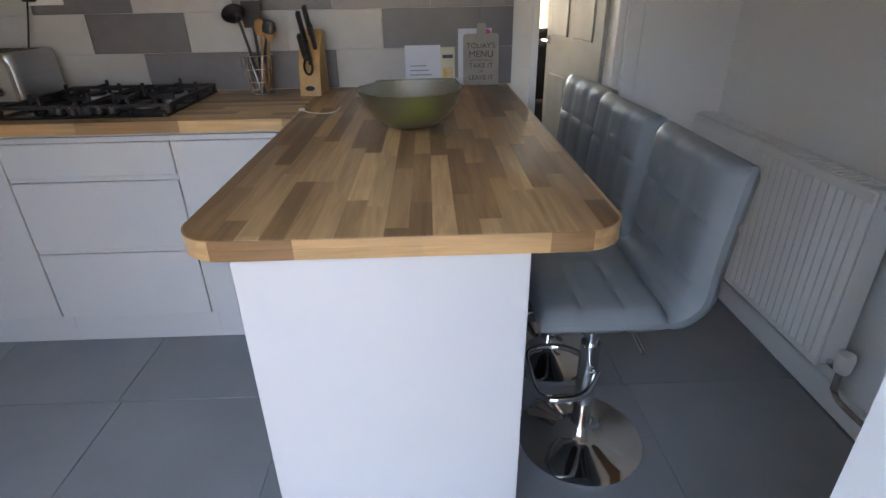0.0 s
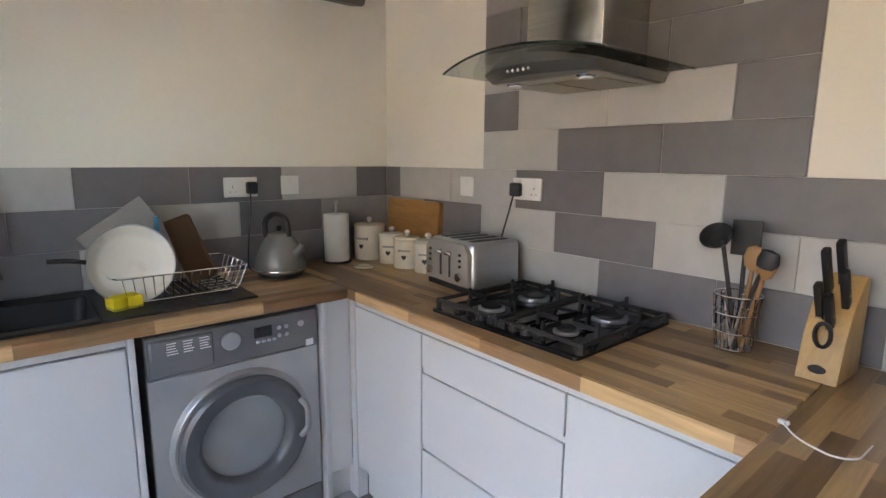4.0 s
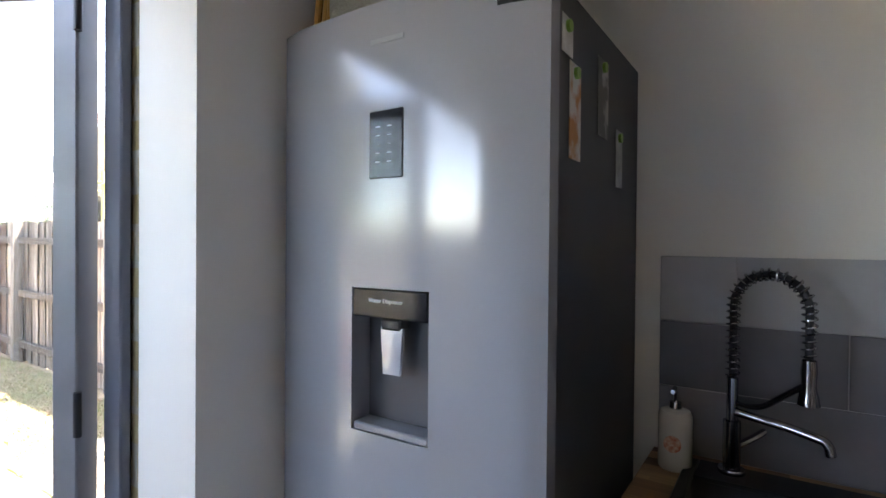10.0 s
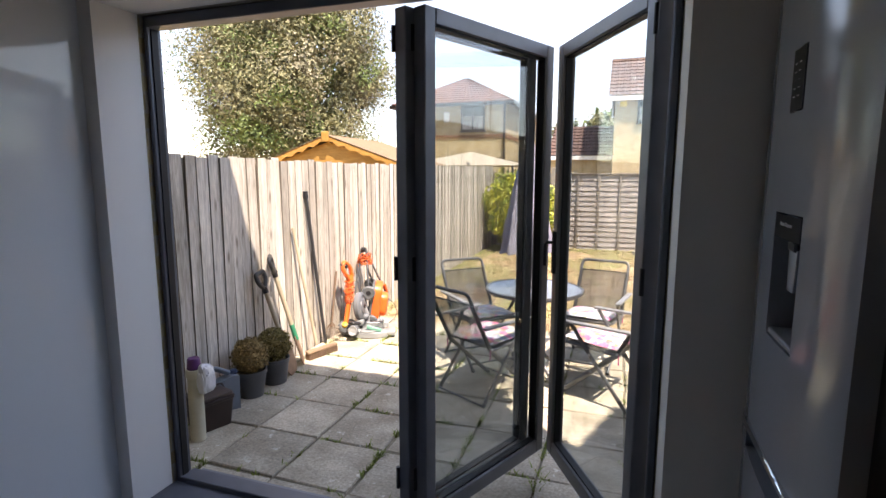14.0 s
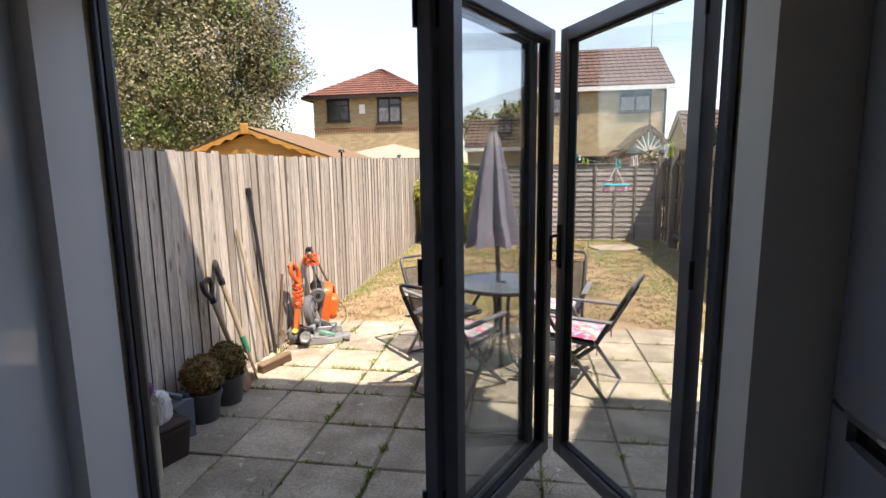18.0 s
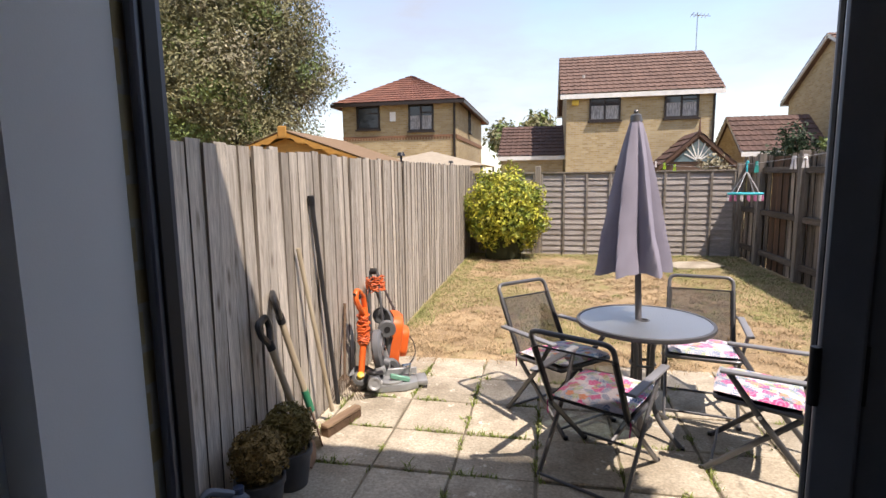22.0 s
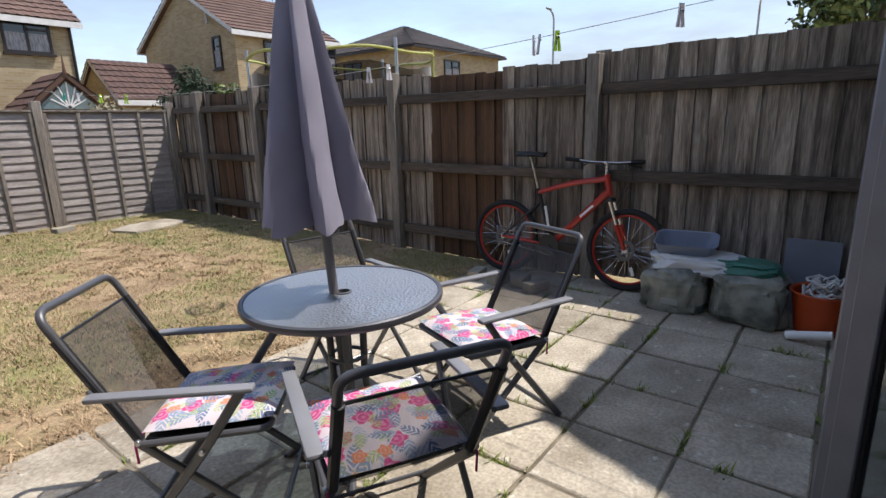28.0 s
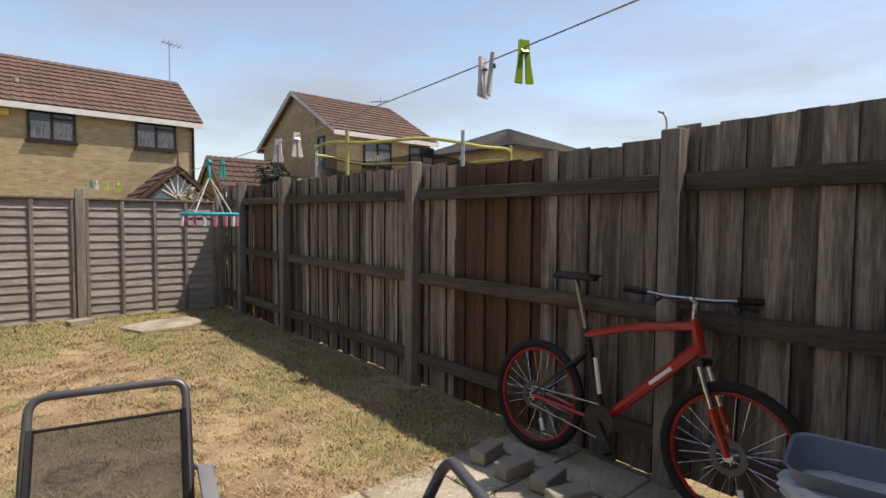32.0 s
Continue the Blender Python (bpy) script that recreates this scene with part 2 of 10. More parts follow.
STEEL = mat("brushed_steel", (0.50, 0.52, 0.55), 0.30, 0.9, scale=3, stretch=(1, 1, 30), col2=(0.46, 0.48, 0.51), rvar=0.04)
STEEL_DK = mat("brushed_dark_steel", (0.47, 0.455, 0.43), 0.22, 1.0, scale=3, stretch=(1, 1, 30), rvar=0.04)
TAPM = mat("dark_chrome", (0.34, 0.34, 0.36), 0.16, 1.0)
CHROME = mat("chrome", (0.80, 0.80, 0.82), 0.07, 1.0)
SILVER = mat("silver_plastic", (0.34, 0.35, 0.37), 0.38, 0.4, scale=4)
BLACK = mat("black_plastic", (0.018, 0.018, 0.02), 0.4)
BLACKGL = mat("black_gloss", (0.012, 0.012, 0.014), 0.08)
IRON = mat("black_cast_iron", (0.016, 0.016, 0.018), 0.5, bump=0.2, bscale=200)
COMPOSITE = mat("black_composite", (0.014, 0.014, 0.016), 0.45, bump=0.1, bscale=300)
LEATHER = mat("grey_leatherette", (0.215, 0.245, 0.27), 0.42, scale=5, col2=(0.19, 0.22, 0.245), bump=0.15, bscale=420)
ALU = mat("anthracite_aluminium", (0.12, 0.127, 0.15), 0.36, 0.2, scale=8)
ALU_IN = mat("grey_aluminium", (0.20, 0.205, 0.225), 0.40, 0.2, scale=8)
ALU_LEAF = mat("leaf_aluminium", (0.22, 0.22, 0.235), 0.42, 0.2, scale=8)
RUBBER = mat("rubber_gasket", (0.012, 0.012, 0.013), 0.6)
PANE = glass("window_glass", gloss=0.095)


# ---- shape helpers ----
def finish(bm, angle=38):
    bm.normal_update()
    for f in bm.faces:
        f.smooth = True
    lim = radians(angle)
    for e in bm.edges:
        if len(e.link_faces) != 2 or e.calc_face_angle(0) > lim:
            e.smooth = False


def link(name, bm, material, parent=None, label="", m=None):
    finish(bm)
    me = bpy.data.meshes.new(name)
    bm.to_mesh(me)
    bm.free()
    mats = material if isinstance(material, (list, tuple)) else [material]
    for q in mats:
        me.materials.append(q)
    ob = new(name, me)
    if parent is not None:
        ob.parent = parent
    if m is not None:
        ob.matrix_basis = m
    if label:
        ob["label"] = label
    return ob


def part(name, bm, material, parent, label="", m=None):
    return link(name, bm, material, parent, label, m)


def again(name, src, parent, m, label=""):
    """Another part on the mesh of src."""
    ob = new(name, src.data)
    ob.parent = parent
    ob.matrix_basis = m
    if label:
        ob["label"] = label
    return ob


def thing(name, label, category, at=(0, 0, 0), rz=0.0, group="", kind=""):
    e = new(name)
    e.empty_display_size = 0.05
    e.matrix_basis = pose(*at, 0, 0, rz)
    return tagged(e, label, category, group, kind)


def setting(name, bm, material, label="", category=""):
    return tagged(link(name, bm, material), label, category, kind="structure")


def box(x0, x1, y0, y1, z0, z1, bev=0.0, seg=1, bm=None, m=None):
    bm = bm or bmesh.new()
    r = bmesh.ops.create_cube(bm, size=1.0)
    mm = Matrix.Translation(((x0 + x1) / 2, (y0 + y1) / 2, (z0 + z1) / 2)) @ Matrix.Diagonal((x1 - x0, y1 - y0, z1 - z0, 1))
    bmesh.ops.transform(bm, matrix=mm, verts=r["verts"])
    vs = r["verts"]
    if bev:
        es = list({e for v in vs for e in v.link_edges})
        o = bmesh.ops.bevel(bm, geom=es, offset=bev, segments=seg, affect="EDGES", profile=0.5)
        vs = list({v for v in vs if v.is_valid} | set(o["verts"]))
    if m is not None:
        bmesh.ops.transform(bm, matrix=m, verts=vs)
    return bm


def cyl(r, h, m=None, seg=20, r2=None, bev=0.0, bm=None):
    """A cylinder or cone from z = 0 to h."""
    bm = bm or bmesh.new()
    q = bmesh.ops.create_cone(bm, cap_ends=True, segments=seg, radius1=r, radius2=r if r2 is None else r2, depth=h)
    vs = q["verts"]
    bmesh.ops.translate(bm, vec=(0, 0, h / 2), verts=vs)
    if bev:
        es = [e for e in {e for v in vs for e in v.link_edges} if abs(e.verts[0].co.z - e.verts[1].co.z) < 1e-6]
        o = bmesh.ops.bevel(bm, geom=es, offset=bev, segments=2, affect="EDGES", profile=0.5)
        vs = list({v for v in vs if v.is_valid} | set(o["verts"]))
    if m is not None:
        bmesh.ops.transform(bm, matrix=m, verts=vs)
    return bm


def lathe(profile, seg=28, bm=None, m=None, arc=360.0):
    """Turns (r, z) pairs about the z axis."""
    bm = bm or bmesh.new()
    rings = []
    n = seg if arc >= 360 else seg + 1
    for r, z in profile:
        if r < 1e-5:
            rings.append([bm.verts.new((0, 0, z))] * n)
        else:
            rings.append([bm.verts.new((r * math.cos(radians(arc) * i / seg), r * math.sin(radians(arc) * i / seg), z)) for i in range(n)])
    for a, b in zip(rings, rings[1:]):
        for i in range(seg):
            j = (i + 1) % n
            q = []
            for v in (a[i], a[j], b[j], b[i]):
                if v not in q:
                    q.append(v)
            if len(q) > 2:
                try:
                    bm.faces.new(q)
                except ValueError:
                    pass
    if m is not None:
        bmesh.ops.transform(bm, matrix=m, verts=list({v for r in rings for v in r}))
    return bm


def tube(pts, r, seg=8, bm=None, closed=False, flat=1.0, cap=True, r_end=None):
    """Sweeps a round (or flattened) section along points."""
    bm = bm or bmesh.new()
    P = [Vector(p) for p in pts]
    n = len(P)
    rings = []
    up = None
    for i, p in enumerate(P):
        a = P[(i - 1) % n] if (closed or i > 0) else p
        b = P[(i + 1) % n] if (closed or i < n - 1) else p
        t = (b - a).normalized()
        if up is None:
            up = t.orthogonal().normalized()
            if abs(t.z) < 0.9:
                up = (Vector((0, 0, 1)) - t * t.z).normalized()
        else:
            up = (up - t * up.dot(t))
            up = up.normalized() if up.length > 1e-6 else t.orthogonal().normalized()
        side = t.cross(up)
        rr = r if r_end is None else r + (r_end - r) * i / max(1, n - 1)
        rings.append([bm.verts.new(p + (side * math.cos(2 * math.pi * k / seg) + up * flat * math.sin(2 * math.pi * k / seg)) * rr) for k in range(seg)])
    for a, b in (zip(rings, rings[1:] + rings[:1]) if closed else zip(rings, rings[1:])):
        for k in range(seg):
            bm.faces.new((a[k], a[(k + 1) % seg], b[(k + 1) % seg], b[k]))
    if cap and not closed:
        bm.faces.new(rings[0][::-1])
        bm.faces.new(rings[-1])
    return bm


def rounded(pts, rad, seg=5):
    """A polyline with its inner corners rounded."""
    P = [Vector(p) for p in pts]
    out = [P[0]]
    for a, p, b in zip(P, P[1:], P[2:]):
        u, v = (a - p), (b - p)
        d = min(rad, u.length * 0.49, v.length * 0.49)
        s, e = p + u.normalized() * d, p + v.normalized() * d
        for i in range(seg + 1):
            k = i / seg
            out.append(s * (1 - k) ** 2 + p * 2 * k * (1 - k) + e * k ** 2)
    out.append(P[-1])
    return out


def prism(outline, z0, z1, bm=None, bev=0.0, m=None):
    """Extrudes a plan outline (x, y) between two heights."""
    bm = bm or bmesh.new()
    lo = [bm.verts.new((x, y, z0)) for x, y in outline]
    hi = [bm.verts.new((x, y, z1)) for x, y in outline]
    n = len(lo)
    fs = [bm.faces.new(hi), bm.faces.new(lo[::-1])]
    for i in range(n):
        bm.faces.new((lo[i], lo[(i + 1) % n], hi[(i + 1) % n], hi[i]))
    bmesh.ops.recalc_face_normals(bm, faces=bm.faces[:])
    vs = lo + hi
    if bev:
        es = [e for e in fs[0].edges]
        o = bmesh.ops.bevel(bm, geom=es, offset=bev, segments=2, affect="EDGES", profile=0.5)
        vs = list({v for v in vs if v.is_valid} | set(o["verts"]))
    if m is not None:
        bmesh.ops.transform(bm, matrix=m, verts=vs)
    return bm


def round_rect(x0, x1, y0, y1, r, seg=6):
    out = []
    for cx, cy, a in ((x1 - r, y1 - r, 0), (x0 + r, y1 - r, 90), (x0 + r, y0 + r, 180), (x1 - r, y0 + r, 270)):
        for i in range(seg + 1):
            q = radians(a + 90 * i / seg)
            out.append((cx + r * math.cos(q), cy + r * math.sin(q)))
    return out


FLIP = Matrix(((1, 0, 0, 0), (0, 0, -1, 0), (0, 1, 0, 0), (0, 0, 0, 1)))  # plan outline to upright (x, z), depth along -y


def text_bm(words, size, depth=0.0006, align="CENTER"):
    cu = bpy.data.curves.new("t", "FONT")
    cu.body, cu.size, cu.extrude, cu.align_x, cu.align_y = words, size, depth, align, "CENTER"
    ob = bpy.data.objects.new("t", cu)
    me = bpy.data.meshes.new_from_object(ob)
    bm = bmesh.new()
    bm.from_mesh(me)
    bpy.data.objects.remove(ob)
    bpy.data.curves.remove(cu)
    bpy.data.meshes.remove(me)
    return bm


# ---- the house: kitchen shell ----
XL, XR, YB, YD, YO, ZC = -2.51, 1.31, 2.355, -0.25, -0.56, 2.36
DX0, DX1, DZ = -1.725, 0.305, 2.03  # door opening
G = -0.16                          # patio level

floor = setting("floor", box(XL - 0.3, XR + 0.3, YD, 5.2, -0.12, -0.004), GROUTD, "dark grey large-format floor tiles, matt", "floor")
setting("threshold", box(DX0, DX1, YO - 0.02, YD, -0.16, -0.006), ALU, "grey aluminium door threshold strip", "threshold")
setting("wall_west", box(XL - 0.28, XL, YO, YB, -0.16, 2.5), WALL, "cream painted kitchen wall above grey tiles", "wall")
setting("wall_north", box(XL - 0.28, 0.44, YB, YB + 0.12, 0, 2.5), WALL, "cream painted kitchen wall behind the hob", "wall")
setting("wall_north_over_door", box(0.44, XR, YB, YB + 0.12, 2.06, 2.5), WALL, "painted wall over the inner doorway", "wall")
setting("wall_east", box(XR, XR + 0.2, YO, 5.2, -0.16, 2.5), WALLGREY, "pale grey painted wall behind the radiator", "wall")
setting("wall_south_west", box(XL, DX0, YD - 0.2, YD, -0.16, 2.5), WALL, "painted wall beside the folding door", "wall")
setting("wall_south_east", box(DX1, XR, YD - 0.2, YD, -0.16, 2.5), WALLGREY, "painted wall beside the folding door", "wall")
setting("wall_south_head", box(DX0, DX1, YD - 0.2, YD, DZ, 2.5), WHITE, "white painted lintel over the folding door", "wall")
setting("ceiling", box(XL - 0.28, XR + 0.2, YO, 5.2, ZC, ZC + 0.14), WALL, "plain white plaster ceiling", "ceiling")
# the room beyond the inner doorway
# far wall with an opening added for the area lamp
LF = box(XL, -0.65, 5.2, 5.3, 0, 2.5)
for q in ((1.15, XR + 0.2, 0, 2.5), (-0.65, 1.15, 0, 0.88), (-0.65, 1.15, 2.12, 2.5)):
    box(q[0], q[1], 5.2, 5.3, q[2], q[3], bm=LF)
setting("wall_living_far", LF, WALL, "plain wall of the next room with an added opening", "wall")
setting("wall_living_west", box(XL - 0.1, XL, YB + 0.12, 5.2, 0, 2.5), WALL, "plain wall of the next room", "wall")

# ---- folding door ----
FY = -0.47   # inner face line of the door frame


def bifold_frame():
    d = thing("door_1", "anthracite aluminium folding patio door, folded open in three leaves", "folding door", kind="structure")
    part("jamb", box(DX1 - 0.024, DX1 - 0.003, FY - 0.07, FY, -0.1, DZ - 0.003, 0.004), ALU, d)
    part("gasket", box(DX1 - 0.030, DX1 - 0.024, FY - 0.05, FY - 0.015, -0.1, DZ - 0.05, 0.002), RUBBER, d)
    part("jamb", box(DX0 + 0.003, DX0 + 0.026, FY - 0.07, FY, -0.1, DZ - 0.003, 0.004), ALU, d)
    part("head", box(DX0 + 0.003, DX1 - 0.003, FY - 0.07, FY, DZ - 0.045, DZ - 0.003, 0.004), ALU, d)
    part("track", box(DX0 + 0.003, DX1 - 0.003, FY - 0.07, FY, -0.1, 0.016, 0.004), ALU, d)
    part("sill", box(DX0 + 0.003, DX1 - 0.003, FY - 0.16, FY - 0.072, -0.13, -0.03, 0.006), ALU_IN, d)
    return d


def leaf(parent, a, b, name="leaf", handle=False, dp=0.060):
    """One glazed leaf between two plan points, its hinge stiles at a and b."""
    a, b = Vector((*a, 0)), Vector((*b, 0))
    w = (b - a).length
    z0, z1, s = 0.02, DZ - 0.062, 0.056
    m = Matrix.Translation(a) @ Matrix.Rotation(math.atan2(b.y - a.y, b.x - a.x), 4, "Z")
    bm = box(0, s, -dp / 2, dp / 2, z0, z1, 0.004)
    box(w - s, w, -dp / 2, dp / 2, z0, z1, 0.004, bm=bm)
    box(s, w - s, -dp / 2, dp / 2, z0, z0 + s + 0.01, 0.004, bm=bm)
    box(s, w - s, -dp / 2, dp / 2, z1 - s, z1, 0.004, bm=bm)
    lf = part(name, bm, ALU_LEAF, parent, m=m)
    gk = box(s, w - s, -0.016, 0.016, z0 + s + 0.01, z0 + s + 0.018)
    box(s, w - s, -0.016, 0.016, z1 - s - 0.008, z1 - s, bm=gk)
    box(s, s + 0.008, -0.016, 0.016, z0 + s, z1 - s, bm=gk)
    box(w - s - 0.008, w - s, -0.016, 0.016, z0 + s, z1 - s, bm=gk)
    part("gasket", gk, RUBBER, lf)
    g = part("pane", box(s, w - s, -0.003, 0.003, z0 + s, z1 - s), PANE, lf)
    g.visible_shadow = False
    for z in (0.16, 1.0, 1.82):
        part("hinge", cyl(0.008, 0.09, Matrix.Translation((-0.003, dp / 2 + 0.002, z)), 10), BLACK, lf)
    if handle:
        hb = box(w - 0.05, w - 0.02, dp / 2, dp / 2 + 0.014, 0.93, 1.13, 0.004)
        tube(rounded([(w - 0.035, dp / 2 + 0.01, 1.08), (w - 0.035, dp / 2 + 0.05, 1.08), (w - 0.035, dp / 2 + 0.05, 0.97)], 0.015), 0.008, 8, hb)
        part("handle", hb, BLACK, lf)
    return lf


door = bifold_frame()
leaf(door, (-1.681, FY - 0.095), (-1.305, -1.270), "leaf", True)
leaf(door, (-0.890, FY - 0.045), (-1.234, -1.272), "leaf", dp=0.056)
leaf(door, (-0.822, FY - 0.035), (-1.158, -1.254), "leaf", dp=0.056)

# ---- worktops, units ----
WZ0, WZ1 = 0.872, 0.912
wt = thing("worktop", "oak butcher-block worktop holding the black sink", "worktop")
for q in ((XL + 0.002, -1.91, 0.39, 0.485), (XL + 0.002, -1.91, 0.960, 1.75), (XL + 0.002, -2.372, 0.485, 0.960), (-2.018, -1.91, 0.485, 0.960)):
    part("board", box(*q, WZ0, WZ1), WORKTOP_Y, wt)
part("edge_strip", box(-1.912, -1.906, 0.389, 1.751, WZ0 + 0.002, WZ1 - 0.002, 0.002), WORKTOP_Y, wt)
wh = thing("worktop", "oak butcher-block worktop holding the gas hob", "worktop")
part("board", box(XL + 0.002, -0.452, 1.757, YB - 0.002, WZ0, WZ1, 0.003), WORKTOP, wh)
part("edge_strip", box(-1.904, -0.452, 1.751, 1.757, WZ0 + 0.001, WZ1 - 0.001), WORKTOP, wh)
pen = [(-0.45, YB - 0.002), (-0.45, 0.80 + 0.09)] + [(-0.36 + 0.09 * math.cos(a), 0.89 + 0.09 * math.sin(a)) for a in [radians(180 + 90 * i / 8) for i in range(9)]]
pen += [(0.255 + 0.09 * math.cos(a), 0.89 + 0.09 * math.sin(a)) for a in [radians(270 + 90 * i / 8) for i in range(9)]] + [(0.345, YB - 0.002)]
bar = thing("breakfast_bar_worktop", "oak butcher-block breakfast bar with rounded corners", "worktop")
part("board", prism(pen, WZ0, WZ1, bev=0.003), WORKTOP_Y, bar)


def edge_band(outline, thick, z0, z1):
    """A thin lipping glued round an open plan outline."""
    P = [Vector((x, y, 0)) for x, y in outline]
    bm = bmesh.new()
    rows = []
    for i, p in enumerate(P):
        t = (P[min(i + 1, len(P) - 1)] - P[max(i - 1, 0)]).normalized()
        o = Vector((-t.y, t.x, 0)) * -thick
        rows.append([bm.verts.new((q.x, q.y, z)) for q, z in ((p, z0), (p + o, z0), (p + o, z1), (p, z1))])
    for r0, r1 in zip(rows, rows[1:]):
        for k in range(4):
            bm.faces.new((r0[k], r0[(k + 1) % 4], r1[(k + 1) % 4], r1[k]))
    bm.faces.new(rows[0])
    bm.faces.new(rows[-1][::-1])
    bmesh.ops.recalc_face_normals(bm, faces=bm.faces[:])
    return bm


part("edge_strip", edge_band(pen[1:20], 0.003, WZ0 + 0.0215, WZ1 - 0.0015), EDGEWOOD, bar)
part("edge_strip", edge_band(pen[1:20], 0.003, WZ0 + 0.001, WZ0 + 0.021), EDGEWOOD, bar)


def base_unit(name, label, x0, x1, z_splits, front_y, depth, plinth=True):
    """A base unit facing -y: carcass, flat fronts with a finger channel above each, plinth."""
    u = thing(name, label, "cabinet", ((x0 + x1) / 2, front_y, 0), group="handleless kitchen units")
    w = (x1 - x0) / 2
    part("body", box(-w, w, 0.022, depth, 0.14, 0.868), UNITSHADE, u)
    for a, b in z_splits:
        part("drawer_front" if len(z_splits) > 1 else "door", box(-w + 0.002, w - 0.002, 0, 0.019, a, b, 0.002), UNIT, u)
        part("rail", box(-w, w, 0.008, 0.021, b + 0.001, b + 0.018), UNIT, u)
    if plinth:
        part("plinth", box(-w, w, 0.05, 0.068, 0.0, 0.139), UNIT, u)
    return u


YF = 1.78
base_unit("corner_unit", "white handleless corner base unit under the worktop", -1.905, -1.476, [(0.145, 0.838)], YF, 0.55)
base_unit("drawer_unit", "white handleless unit of three drawers under the hob", -1.475, -0.889, [(0.145, 0.42), (0.44, 0.70), (0.72, 0.838)], YF, 0.55)
base_unit("base_unit", "white handleless base unit with one door", -0.888, -0.362, [(0.145, 0.838)], YF, 0.55)


def sink_unit():
    u = thing("sink_unit", "white handleless base unit under the sink", "cabinet", (-1.94, 0.70, 0), 90, "handleless kitchen units")
    # faces +x: local x runs along +y, local -y along +x
    part("side_panel", box(-0.305, -0.285, -0.01, 0.55, 0.0, 0.870, 0.002), UNIT, u)
    part("body", box(-0.284, 0.30, 0.022, 0.55, 0.14, 0.72), UNITSHADE, u)
    part("door", box(-0.283, 0.298, 0.0, 0.019, 0.145, 0.835, 0.002), UNIT, u)
    part("rail", box(-0.284, 0.30, 0.008, 0.021, 0.84, 0.868), UNIT, u)
    part("plinth", box(-0.284, 0.30, 0.05, 0.068, 0.0, 0.139), UNIT, u)
    part("side_panel", box(0.301, 0.321, -0.01, 0.55, 0.0, 0.870, 0.002), UNIT, u)
    return u


sink_unit()
fp = thing("filler_panel", "white corner filler panel beside the washing machine", "panel", (-1.94, 1.71, 0), 90)
part("side_panel", box(-0.058, -0.04, -0.01, 0.55, 0.0, 0.870, 0.002), UNIT, fp)
part("panel", box(-0.038, 0.066, 0.0, 0.019, 0.14, 0.868, 0.002), UNIT, fp)
part("plinth", box(-0.038, 0.11, 0.03, 0.048, 0.0, 0.139, 0.001), UNIT, fp)

part("corner_post", box(0.067, 0.089, -0.036, 0.0, 0.14, 0.868, 0.001), UNIT, fp)
part("corner_plinth", box(0.067, 0.115, -0.036, 0.028, 0.0, 0.139), UNIT, fp)

pb = thing("breakfast_bar", "white panelled base of the breakfast bar", "cabinet", (-0.093, 0.819, 0))
part("end_panel", box(-0.267, 0.267, 0, 0.02, 0, 0.870, 0.002), UNIT, pb)
part("side_panel", box(0.249, 0.267, 0.021, 1.53, 0, 0.870, 0.002), UNIT, pb)
part("side_panel", box(-0.267, -0.249, 0.021, 0.955, 0, 0.870, 0.002), UNIT, pb)

# tall glossy unit in the corner by the folding door
tu = thing("tall_unit", "tall white high-gloss unit beside the folding door", "cabinet", (0.84, 0.05, 0))
part("side_panel", box(-0.47, -0.45, -0.30, 0.28, 0, 2.05, 0.002), UNITGLOSS, tu)
part("body", box(-0.449, 0.465, -0.30, 0.258, 0.1, 2.05), UNIT, tu)
for q in (0, 1):
    part("door", box(-0.448 + 0.457 * q, 0.007 + 0.457 * q, 0.26, 0.28, 0.12, 2.045, 0.002), UNITGLOSS, tu)
part("plinth", box(-0.449, 0.465, 0.20, 0.22, 0, 0.099), UNIT, tu)


# ---- fridge freezer ----
FRIDGE = mat("silver_lacquered_steel", (0.345, 0.35, 0.37), 0.14, 0.10, scale=1.2, stretch=(1, 1, 0.2), col2=(0.33, 0.335, 0.355), spec=0.45, rvar=0.02)


